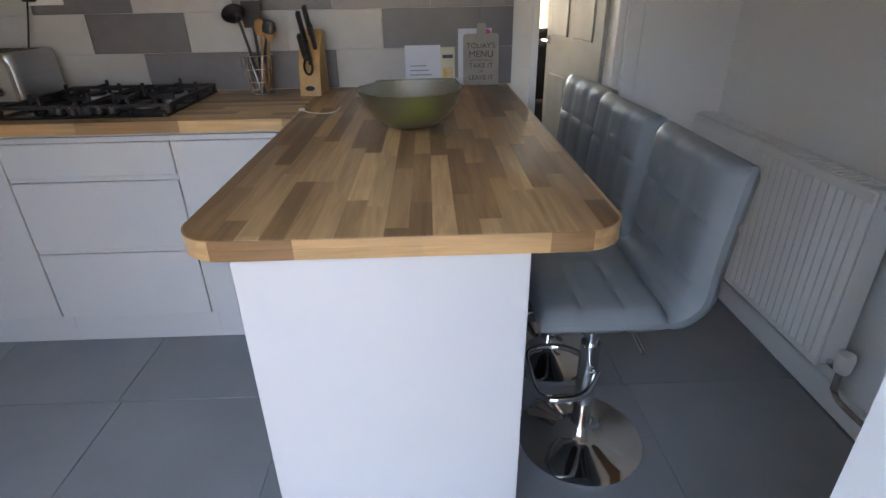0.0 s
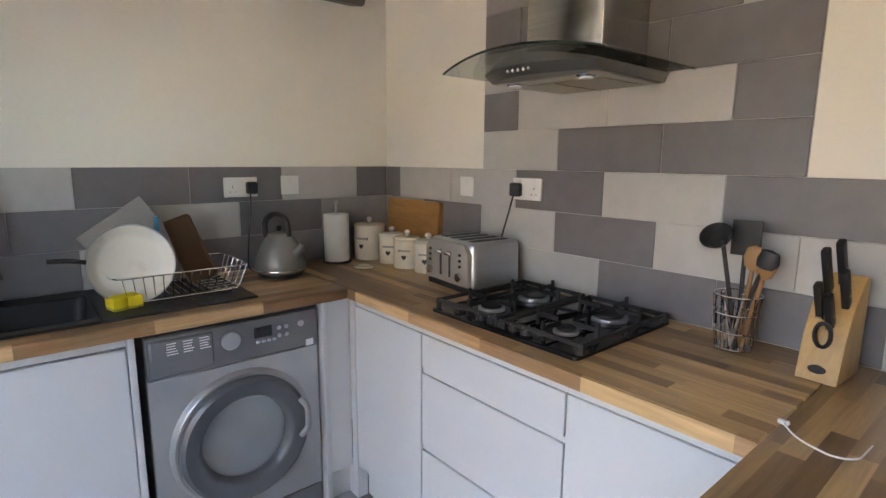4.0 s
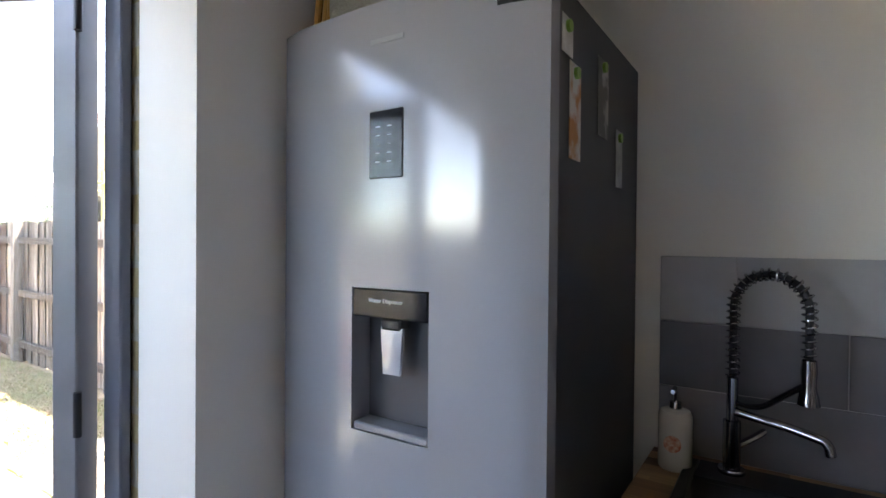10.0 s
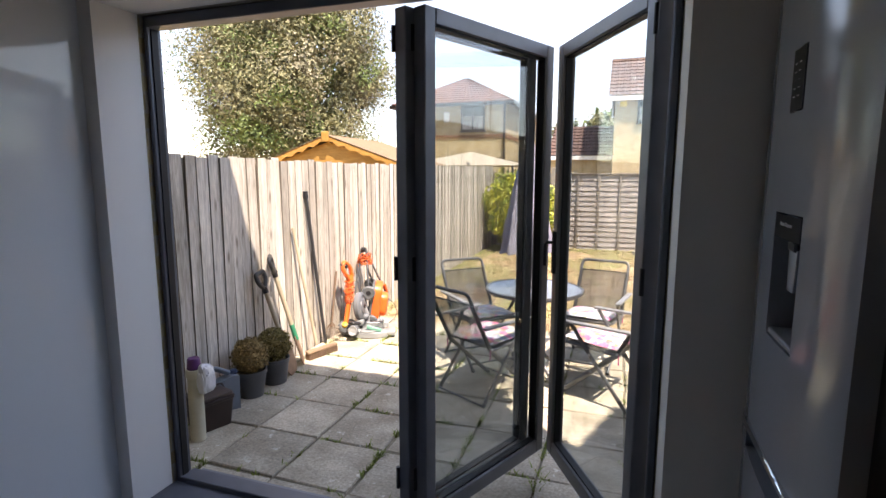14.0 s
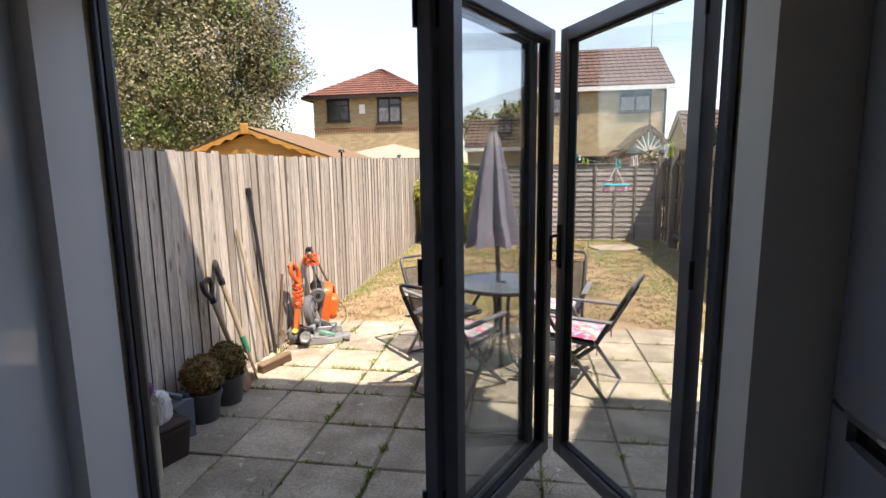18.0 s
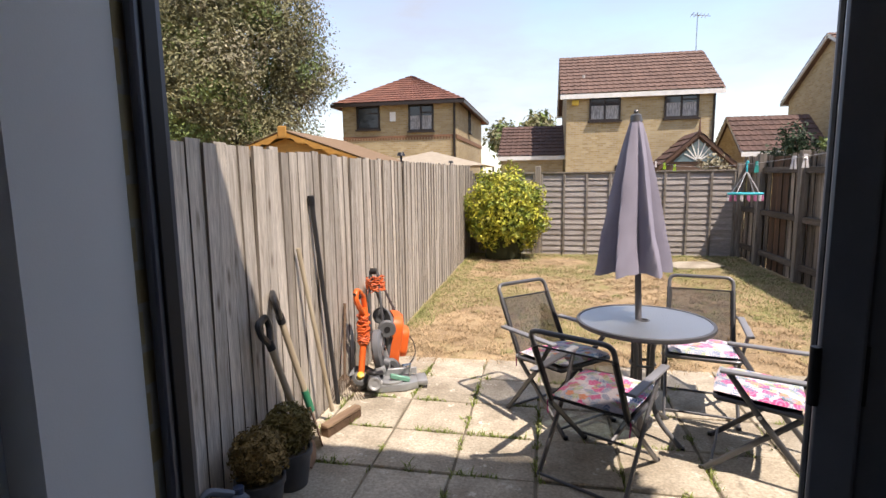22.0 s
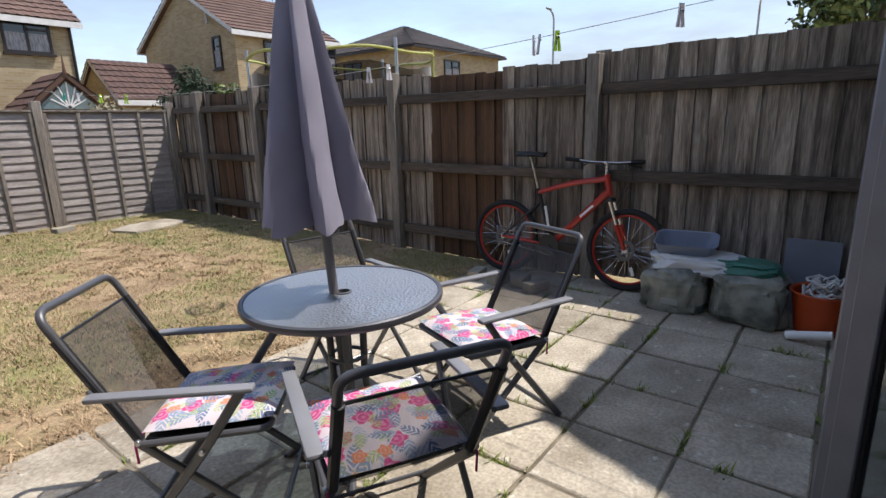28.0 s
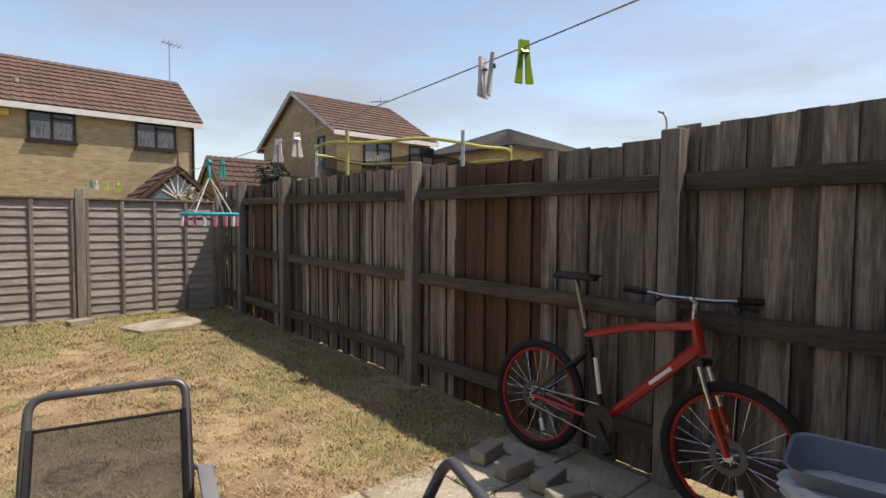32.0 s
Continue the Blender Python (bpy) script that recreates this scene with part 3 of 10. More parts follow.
def fridge():
    f = thing("fridge_freezer", "tall brushed-steel fridge freezer with a water dispenser", "fridge", (-1.888, 0.060, 0), 90)
    w, top, seam = 0.292, 1.824, 0.795
    part("body", box(-w + 0.004, w - 0.004, 0.065, 0.60, 0.03, top - 0.006, 0.006), mat("dark_grey_steel_side", (0.075, 0.075, 0.08), 0.45, 0.3), f)
    # upper door: side strips round the two recesses, gently bowed front
    dz0, dz1, dx0, dx1 = 1.055, 1.317, -0.080, 0.092

    def bowed(x0, x1, z0, z1, bm=None, n=10):
        bm = bm or bmesh.new()
        fr, bk = [], []
        for i in range(n + 1):
            x = x0 + (x1 - x0) * i / n
            y = 0.016 * (x / w) ** 2 + 0.010 * max(0, (abs(x) - w + 0.03) / 0.03) ** 2
            fr.append((bm.verts.new((x, y, z0)), bm.verts.new((x, y, z1))))
            bk.append((bm.verts.new((x, 0.062, z0)), bm.verts.new((x, 0.062, z1))))
        for i in range(n):
            bm.faces.new((fr[i][0], fr[i + 1][0], fr[i + 1][1], fr[i][1]))
            bm.faces.new((bk[i][1], bk[i + 1][1], bk[i + 1][0], bk[i][0]))
            bm.faces.new((fr[i][1], fr[i + 1][1], bk[i + 1][1], bk[i][1]))
            bm.faces.new((bk[i][0], bk[i + 1][0], fr[i + 1][0], fr[i][0]))
        for i in (0, n):
            bm.faces.new((fr[i][0], fr[i][1], bk[i][1], bk[i][0]))
        return bm
    bm = bowed(-w, w, dz1, top)
    bowed(-w, w, seam + 0.012, dz0, bm)
    bowed(-w, dx0, dz0, dz1, bm, 4)
    bowed(dx1, w, dz0, dz1, bm, 4)
    ud = part("door", bm, FRIDGE, f, "upper fridge door of brushed steel")
    part("door", bowed(-w, w, 0.05, 0.735), FRIDGE, f, "lower freezer door of brushed steel")
    part("door_edge", bowed(-w, -0.19, 0.735, seam), FRIDGE, f)
    part("door_edge", bowed(0.20, w, 0.735, seam), FRIDGE, f)
    part("handle_recess", box(-0.19, 0.20, 0.03, 0.06, 0.735, seam + 0.008), BLACKGL, f, "dark recessed grip")
    part("trim", box(-0.19, 0.20, -0.006, 0.012, seam + 0.002, seam + 0.018, 0.003), CHROME, f, "bright metal grip trim")
    # dispenser
    part("dispenser_back", box(dx0, dx1, 0.052, 0.060, dz0, dz1 - 0.05), mat("dispenser_grey", (0.09, 0.092, 0.10), 0.35), ud)
    part("dispenser_panel", box(dx0 + 0.001, dx1 - 0.001, 0.001, 0.05, dz1 - 0.053, dz1 - 0.001, 0.003), BLACKGL, ud)
    part("tray", box(dx0 + 0.002, dx1 - 0.002, 0.004, 0.05, dz0, dz0 + 0.014, 0.003), SILVER, ud)
    part("spout", box(-0.022, 0.024, 0.012, 0.04, dz1 - 0.075, dz1 - 0.054, 0.004), BLACK, ud)
    lv = prism([(-0.024, 0), (0.026, 0), (0.020, -0.085), (-0.018, -0.085)], 0, 0.006, bev=0.001, m=Matrix.Translation((0, 0.022, dz1 - 0.07)) @ FLIP)
    part("lever", lv, mat("clear_grey_lever", (0.55, 0.57, 0.6), 0.15, 0.3), ud)
    t = text_bm("Water Dispenser", 0.011)
    part("lettering", t, WHITE, ud, m=Matrix.Translation((0, 0.0, dz1 - 0.022)) @ Matrix.Rotation(radians(90), 4, "X"))
    part("display", box(-0.041, 0.039, -0.002, 0.012, 1.510, 1.634, 0.004), BLACKGL, ud, "small black touch display")
    for i in range(5):
        for x in (-0.018, 0.008):
            part("mark", box(x - 0.005, x + 0.005, -0.003, 0, 1.54 + i * 0.016, 1.542 + i * 0.015), WHITE, ud)
    part("badge", box(-0.037, 0.037, -0.0015, 0.01, 1.750, 1.759), SILVER, ud, "small raised metal badge")
    st = part("sticker", box(0.205, 0.272, 0.0085, 0.025, 1.766, 1.820), BLACK, ud, "black warranty sticker with white print")
    part("lettering", text_bm("DIGITAL\nINVERTER", 0.010), WHITE, ud, m=Matrix.Translation((0.245, 0.0078, 1.805)) @ Matrix.Rotation(radians(90), 4, "X"))
    part("lettering", text_bm("10 WARRANTY", 0.009), WHITE, ud, m=Matrix.Translation((0.238, 0.0078, 1.776)) @ Matrix.Rotation(radians(90), 4, "X"))
    for x in (-0.2, 0.2):
        part("foot", cyl(0.02, 0.035, Matrix.Translation((x, 0.1, 0)), 12), BLACK, f)
    return f


fridge()


# ---- washing machine ----
def washer():
    f = thing("washing_machine", "silver front-loading washing machine under the worktop", "washing machine", (-1.957, 1.345, 0), 90)
    w = 0.297
    part("body", box(-w, w, 0.012, 0.56, 0.02, 0.852, 0.006), SILVER, f)
    part("front", box(-w, w, 0.0, 0.014, 0.11, 0.70, 0.004), mat("silver_front", (0.42, 0.43, 0.44), 0.35, 0.5), f)
    part("control_panel", box(-w, w, -0.006, 0.014, 0.702, 0.848, 0.006), mat("dark_silver_panel", (0.16, 0.165, 0.175), 0.4, 0.3), f)
    part("plinth", box(-w, w, 0.0, 0.014, 0.02, 0.108, 0.004), mat("kick_panel", (0.17, 0.175, 0.185), 0.45, 0.3), f)
    part("worktop_edge", box(-w, w, 0.004, 0.02, 0.848, 0.866), BLACK, f)
    up = Matrix.Translation((0.0, 0, 0.42)) @ Matrix.Rotation(radians(90), 4, "X")
    rim = lathe([(0.252, 0.0), (0.249, 0.014), (0.240, 0.024), (0.229, 0.022)], 48, m=up)
    dr = part("door", rim, mat("silver_door_rim", (0.46, 0.47, 0.48), 0.28, 0.6), f, "round porthole door with a silver rim")
    part("door_ring", lathe([(0.232, 0.020), (0.228, 0.040), (0.215, 0.050), (0.175, 0.044), (0.160, 0.034), (0.150, 0.006)], 48, m=up), mat("grey_door_ring", (0.105, 0.112, 0.125), 0.30, 0.2), dr)
    part("porthole", lathe([(0.152, 0.032), (0.12, 0.026), (0.06, 0.014), (0.0, 0.010)], 48, m=up), glass("porthole_glass", (0.93, 0.94, 0.94), 0.0, 0.03), dr)
    part("seal", lathe([(0.158, 0.012), (0.168, -0.02), (0.175, -0.06), (0.20, -0.07)], 40, m=up), mat("grey_rubber_seal", (0.05, 0.05, 0.052), 0.5), f)
    part("drum", lathe([(0.20, -0.06), (0.22, -0.10), (0.22, -0.24), (0.12, -0.27), (0.0, -0.28)], 40, m=up), mat("drum_steel", (0.42, 0.40, 0.38), 0.25, 1.0, scale=60, col2=(0.2, 0.19, 0.18)), f)
    part("glass_bowl", lathe([(0.148, 0.008), (0.142, -0.03), (0.118, -0.075), (0.07, -0.10), (0.0, -0.105)], 40, m=up), glass("bowl_glass", (0.88, 0.89, 0.90), 0.0, 0.05), dr)
    for a in (30, 150, 270):
        part("drum_fin", box(-0.018, 0.018, -0.195, -0.13, -0.0, 0.13, 0.008, m=up @ Matrix.Rotation(radians(a), 4, "Z") @ Matrix.Translation((0, 0, -0.14))), STEEL, f)
    hd = tube(rounded([(0.195, -0.045, 0.52), (0.215, -0.066, 0.49), (0.215, -0.066, 0.40), (0.195, -0.045, 0.37)], 0.03), 0.012, 8)
    part("handle", hd, SILVER, dr)
    part("drawer", box(-0.285, -0.09, -0.012, 0.0, 0.715, 0.835, 0.006), mat("drawer_silver", (0.19, 0.195, 0.205), 0.4, 0.3), f, "detergent drawer")
    for c in range(3):
        for r in range(5):
            part("mark", box(-0.235 + c * 0.05, -0.235 + c * 0.05 + random.uniform(0.022, 0.036), -0.0135, -0.012, 0.783 + r * 0.009, 0.786 + r * 0.009), WHITE, f)
    part("dial", cyl(0.032, 0.02, Matrix.Translation((-0.035, -0.006, 0.79)) @ Matrix.Rotation(radians(90), 4, "X"), 28, bev=0.004), SILVER, f)
    part("display", box(0.05, 0.115, -0.009, 0.0, 0.775, 0.815, 0.002), BLACKGL, f)
    for i in range(4):
        part("button", cyl(0.008, 0.006, Matrix.Translation((0.14 + 0.028 * (i % 2), -0.006, 0.80 - 0.03 * (i // 2))) @ Matrix.Rotation(radians(90), 4, "X"), 12), STEEL, f)
    part("button", cyl(0.012, 0.008, Matrix.Translation((0.225, -0.006, 0.80)) @ Matrix.Rotation(radians(90), 4, "X"), 14), STEEL, f)
    for i in range(4):
        part("button", box(0.055 + i * 0.02, 0.07 + i * 0.02, -0.010, 0, 0.755, 0.765, 0.002), STEEL, f)
    part("sticker", box(0.245, 0.275, -0.0075, 0, 0.705, 0.73), WHITE, f)
    part("badge", box(-0.262, -0.232, -0.0075, 0, 0.72, 0.75), STEEL, f)
    return f


washer()

# ---- wall tiles: courses of 40 x 15 cm tiles ----
TONE = {"L": TILE_L, "M": TILE_M, "D": TILE_D}
wall_n = bpy.data.objects["wall_north"]
wall_w = bpy.data.objects["wall_west"]


def tile_course(owner, origin, rz, z, cuts, tones):
    """One course: cuts along the wall, a tone each. Local x runs along the wall, -y out of it."""
    base = pose(*origin, 0, 0, rz)
    for a, b, t in zip(cuts, cuts[1:], tones):
        bm = box(min(a, b) + 0.0012, max(a, b) - 0.0012, -0.008, 0.002, z + 0.0012, z + 0.1528, 0.0012)
        part("tile", bm, TONE[t], owner, m=base)


C0 = 0.36
rows_n = [
    ([C0, 0.017, -0.383, -0.783, -1.183, -1.583, -1.983, -2.383, -2.505], "DLDDLMDM"),
    ([C0, 0.217, -0.183, -0.583, -0.983, -1.383, -1.783, -2.183, -2.505], "DDLLDLDL"),
    ([C0, 0.017, -0.383, -0.783, -1.183, -1.583, -1.983, -2.383, -2.505], "MMDLDLLD"),
    ([-0.588, -0.983, -1.383, -1.774], "DDL"),
    ([-0.588, -0.783, -1.183, -1.583, -1.774], "DLLD"),
    ([-0.588, -0.983, -1.383, -1.774], "DDL"),
    ([-0.588, -0.783, -1.183, -1.583, -1.774], "LDDD"),
    ([-0.588, -0.983, -1.383, -1.774], "DLM"),
    ([-0.588, -0.783, -1.183, -1.583, -1.774], "DLLD"),
]
for k, (cuts, tones) in enumerate(rows_n):
    tile_course(wall_n, (0, YB, 0), 0, 0.913 + 0.1535 * k, cuts, tones)
rows_w = [
    ([0.40, 0.56, 0.96, 1.36, 1.76, 2.16, 2.346], "MDLDMD"),
    ([0.40, 0.76, 1.16, 1.56, 1.96, 2.346], "DDLDM"),
    ([0.40, 0.56, 0.96, 1.36, 1.76, 2.16, 2.346], "LLDDLD"),
]
for k, (cuts, tones) in enumerate(rows_w):
    tile_course(wall_w, (XL, 0, 0), 90, 0.913 + 0.1535 * k, cuts, tones)
part("grout", box(-2.505, C0, -0.0045, 0.0, 0.913, 1.373, m=Matrix.Translation((0, YB, 0))), GROUT, wall_n)
part("grout", box(-1.774, -0.588, -0.0045, 0.0, 1.374, 2.355, m=Matrix.Translation((0, YB, 0))), GROUT, wall_n)
part("grout", box(XL, XL + 0.0045, 0.40, 2.346, 0.913, 1.373), GROUT, wall_w)
part("corner_bead", box(C0, C0 + 0.006, YB - 0.010, YB, 0.913, 1.375), WHITE, wall_n)

# floor tiles, 60 cm, staggered
for r, y0 in enumerate((-0.354, 0.246, 0.846, 1.446, 2.046)):
    x = -2.33 if r % 2 else -2.914
    while x < XR:
        a, b = max(x, XL), min(x + 0.6, XR)
        c, d = max(y0, YD), min(y0 + 0.6, 2.48)
        if b - a > 0.02:
            part("tile", box(a + 0.0015, b - 0.0015, c + 0.0015, d - 0.0015, -0.005, 0.0, 0.001), FLOORM, floor)
        x += 0.6
setting("baseboard", box(XR - 0.018, XR, 0.34, YB, 0.001, 0.10, 0.004), WHITE, "white painted skirting board", "baseboard")

# ---- inner doorway ----
setting("trim", box(0.44, 0.47, YB - 0.012, YB + 0.13, 0, 2.06, 0.003), WHITE, "white painted wall end at the doorway", "trim")
setting("trim", box(0.80, 0.835, YB + 0.0, YB + 0.13, 0, 2.06, 0.003), WHITE, "white painted door frame", "trim")
setting("trim", box(0.836, 0.905, YB - 0.015, YB + 0.0, 0, 2.12, 0.004), WHITE, "white painted architrave", "trim")
setting("wall_north_east", box(0.836, XR, YB, YB + 0.12, 0, 2.06), WALLGREY, "pale grey painted wall beside the doorway", "wall")
d2 = thing("door_2", "white painted inner door standing open into the next room", "door", (0.80, YB + 0.12, 0), 97, kind="structure")
# white door coloured grey: the dimness of the next room is in the paint
part("panel", box(0, 0.74, -0.02, 0.02, 0.01, 2.03, 0.003), mat("door_white_in_shade", (0.47, 0.46, 0.43), 0.45), d2)
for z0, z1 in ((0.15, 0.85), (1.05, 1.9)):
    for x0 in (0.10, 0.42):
        part("moulding", box(x0, x0 + 0.24, 0.019, 0.026, z0, z1, 0.006), mat("moulding_white_in_shade", (0.45, 0.44, 0.41), 0.45), d2)
hb = cyl(0.025, 0.01, Matrix.Translation((0.69, 0.021, 1.02)) @ Matrix.Rotation(radians(-90), 4, "X"), 18)
tube(rounded([(0.69, 0.03, 1.02), (0.69, 0.065, 1.02), (0.59, 0.065, 1.02)], 0.015), 0.008, 8, hb)
part("door_handle", hb, CHROME, d2, "chrome lever handle")
so = thing("sofa", "dark grey fabric sofa in the next room", "sofa", (0.95, 4.15, 0))
SOFAM = mat("charcoal_fabric", (0.03, 0.028, 0.027), 0.9, bump=0.3, bscale=200)
part("seat", box(-0.45, 0.34, -0.8, 0.6, 0.08, 0.45, 0.06, 3), SOFAM, so)
part("backrest", box(-0.47, 0.34, 0.4, 0.72, 0.08, 0.98, 0.10, 4), SOFAM, so)
part("arm", box(-0.5, 0.34, -0.95, -0.75, 0.06, 0.66, 0.07, 3), SOFAM, so)
part("cushion", box(-0.35, 0.1, -0.1, 0.38, 0.45, 0.92, 0.09, 3), SOFAM, so)
pf = thing("picture_frame", "silver-framed dark picture on the wall of the next room", "picture", (1.02, 5.19, 1.68))
part("frame", box(-0.12, 0.12, -0.025, 0.0, -0.16, 0.22, 0.006), CHROME, pf)
part("print", box(-0.095, 0.095, -0.027, -0.0255, -0.135, 0.195), mat("dark_print", (0.10, 0.12, 0.10), 0.5, col2=(0.3, 0.32, 0.3), scale=15), pf)


# ---- hob and hood ----
def hob():
    h = thing("gas_hob", "black glass gas hob with cast-iron pan supports", "hob", (-1.178, 2.06, 0.913))
    part("base", prism(round_rect(-0.29, 0.29, -0.245, 0.245, 0.015), 0.0, 0.009, bev=0.002), BLACKGL, h)
    for x, y, r in ((-0.15, -0.10, 0.036), (-0.15, 0.115, 0.045), (0.15, -0.10, 0.030), (0.15, 0.115, 0.050)):
        b = part("burner", cyl(r * 1.25, 0.012, Matrix.Translation((x, y, 0.008)), 24, bev=0.003), STEEL, h, "aluminium burner ring")
        part("cap", cyl(r, 0.010, Matrix.Translation((x, y, 0.020)), 24, bev=0.004), IRON, b)
    for sx in (-0.15, 0.15):
        g = bmesh.new()
        for y in (-0.215, 0.215):
            box(sx - 0.135, sx + 0.135, y - 0.005, y + 0.005, 0.028, 0.040, 0.002, bm=g)
        for x in (-0.135, 0.135):
            box(sx + x - 0.005, sx + x + 0.005, -0.215, 0.215, 0.028, 0.040, 0.002, bm=g)
        for by in (-0.10, 0.115):
            for a in range(4):
                m = Matrix.Translation((sx, by, 0)) @ Matrix.Rotation(radians(90 * a), 4, "Z")
                box(0.028, 0.108, -0.004, 0.004, 0.036, 0.050, 0.002, bm=g, m=m)
                box(0.098, 0.110, -0.005, 0.005, 0.009, 0.062, 0.002, bm=g, m=m)
        for x in (-0.135, 0.135):
            for y in (-0.215, 0.0, 0.215):
                box(sx + x - 0.007, sx + x + 0.007, y - 0.007, y + 0.007, 0.009, 0.040, 0.002, bm=g)
        part("pan_support", g, IRON, h)
    for i in range(5):
        k = part("knob", cyl(0.017, 0.022, Matrix.Translation((-0.09 + 0.045 * i, -0.205, 0.009)), 18, bev=0.003), BLACK, h)
        part("pointer", box(-0.0915 + 0.045 * i, -0.0885 + 0.045 * i, -0.221, -0.19, 0.031, 0.034), STEEL, k)
    return h


hob()


def hood():
    h = thing("cooker_hood", "stainless cooker hood with a curved glass canopy", "cooker hood", (-1.18, YB - 0.012, 1.648))
    part("flue", box(-0.15, 0.13, -0.25, 0, 0.045, 0.709, 0.006, 2), STEEL_DK, h)
    part("flue_sleeve", box(-0.145, 0.125, -0.245, 0, 0.45, 0.710, 0.006, 2), STEEL_DK, h)

    def bow(w, corner, middle, n=20):
        """Plan outline with a bowed front edge."""
        return [(w * (-1 + 2 * i / n), -(middle + (corner - middle) * (-1 + 2 * i / n) ** 2)) for i in range(n + 1)] + [(w, -0.005), (-w, -0.005)]
    # shallow body: the bowed front panel leans out a little towards the glass
    bm = bmesh.new()
    lo = [bm.verts.new((x, y, 0.0)) for x, y in bow(0.196, 0.355, 0.425)]
    mi = [bm.verts.new((x, y, 0.026)) for x, y in bow(0.207, 0.380, 0.455)]
    hi = [bm.verts.new((x, y, 0.030 + 0.026 * (1 - (x / 0.2) ** 2))) for x, y in bow(0.200, 0.372, 0.445)]
    for a, b in ((lo, mi), (mi, hi)):
        for i in range(len(a)):
            j = (i + 1) % len(a)
            bm.faces.new((a[i], a[j], b[j], b[i]))
    bm.faces.new(lo[::-1])
    bm.faces.new(hi)
    part("body", bm, mat("hood_body_steel", (0.20, 0.20, 0.20), 0.35, 0.8), h, "dark brushed steel body")
    part("underside", box(-0.185, 0.185, -0.345, -0.02, -0.004, -0.0005, 0.001), mat("hood_underside", (0.52, 0.51, 0.48), 0.35, 0.6), h)
    part("filter", box(-0.150, 0.150, -0.285, -0.05, -0.009, -0.0045, 0.002), mat("hood_filter", (0.46, 0.43, 0.35), 0.5, 0.6, scale=40, stretch=(1, 6, 1)), h)
    part("filter_seam", box(-0.002, 0.002, -0.285, -0.05, -0.011, -0.0092), STEEL_DK, h)
    for x in (-0.13, 0.13):
        lp = part("lamp", lathe([(0.0, -0.006), (0.022, -0.006), (0.029, -0.004), (0.031, 0.0)], 22, m=Matrix.Translation((x, -0.318, -0.004))), CHROME, h)
        part("lens", cyl(0.019, 0.003, Matrix.Translation((x, -0.318, -0.0125)), 18), WHITE, lp)
    for i in range(5):
        part("button", cyl(0.0055, 0.008, Matrix.Translation((-0.040 + 0.019 * i, -0.444, 0.013)) @ Matrix.Rotation(radians(100), 4, "X"), 12, bev=0.001), CHROME, h)
    g = bmesh.new()
    n = 28
    rows = []
    for i in range(n + 1):
        u = -1 + 2 * i / n
        z = 0.062 - 0.036 * u * u
        front = -0.515 + 0.035 * u * u
        rows.append([g.verts.new(p) for p in ((0.288 * u, front, z), (0.288 * u, -0.003, z), (0.288 * u, -0.003, z + 0.006), (0.288 * u, front, z + 0.006))])
    for a, b in zip(rows, rows[1:]):
        for k in range(4):
            g.faces.new((a[k], a[(k + 1) % 4], b[(k + 1) % 4], b[k]))
    g.faces.new(rows[0])
    g.faces.new(rows[-1][::-1])
    c = part("canopy", g, glass("smoked_canopy_glass", (0.82, 0.86, 0.84), gloss=0.10), h, "curved smoked-glass canopy")
    part("canopy_edge", tube([(0.289 * (-1 + i / 14), -0.5155 + 0.035 * (-1 + i / 14) ** 2, 0.065 - 0.036 * (-1 + i / 14) ** 2) for i in range(29)], 0.0034, 6), mat("dark_glass_edge", (0.02, 0.03, 0.028), 0.15), c)
    return h


hood()


# ---- sockets and switches ----
def socket(loc, rz, w=0.146, plug=None, gangs=2):
    s = thing("wall_socket", "white plastic double wall socket on the tiles" if gangs == 2 else "white plastic fused switch on the tiles", "socket", loc, rz)
    part("plate", box(-w / 2, w / 2, -0.010, 0.0, -0.043, 0.043, 0.003, 2), WHITE, s)
    for i in range(gangs):
        cx = (-0.036 + 0.072 * i) if gangs == 2 else 0
        part("rocker", box(cx - 0.008, cx + 0.008, -0.0135, -0.009, 0.010, 0.032, 0.002), WHITE, s)
        if gangs == 2:
            for dx, dz, ww, hh in ((0, 0.002, 0.0025, 0.007), (-0.011, -0.020, 0.006, 0.0025), (0.011, -0.020, 0.006, 0.0025)):
                part("slot", box(cx + dx - ww / 2, cx + dx + ww / 2, -0.0112, -0.0095, dz - hh / 2, dz + hh / 2), BLACK, s)
    if plug is not None:
        part("plug", box(plug - 0.024, plug + 0.024, -0.045, -0.0145, -0.030, 0.024, 0.008, 2), BLACK, s, "black three-pin plug")
    return s


socket((XL + 0.0085, 1.567, 1.285), 90, plug=0.04)
socket((-1.517, YB - 0.0085, 1.299), 0, plug=-0.04)
socket((-0.149, YB - 0.0085, 1.299), 0)
socket((XL + 0.0085, 1.795, 1.289), 90, 0.086, gangs=1)
socket((-1.865, YB - 0.0085, 1.295), 0, 0.086, gangs=1)
wp = thing("wall_plug_adapter", "white plug pushed into the socket", "plug", (-0.149, YB - 0.024, 1.315))
part("body", box(-0.022, 0.022, -0.03, 0.003, -0.02, 0.02, 0.006, 2), WHITE, wp)
cb = thing("kettle_cable", "black mains cable of the kettle", "cable", (XL + 0.04, 1.60, 0.914))
part("cord", tube(rounded([(0.0, 0.0, 0.36), (0.02, -0.01, 0.28), (0.02, -0.03, 0.12), (0.06, -0.05, 0.012), (0.10, 0.0, 0.006), (0.14, 0.06, 0.006)], 0.06), 0.0035, 7), BLACK, cb)
cb = thing("toaster_cable", "black mains cable of the toaster", "cable", (-1.555, YB - 0.03, 0.914))
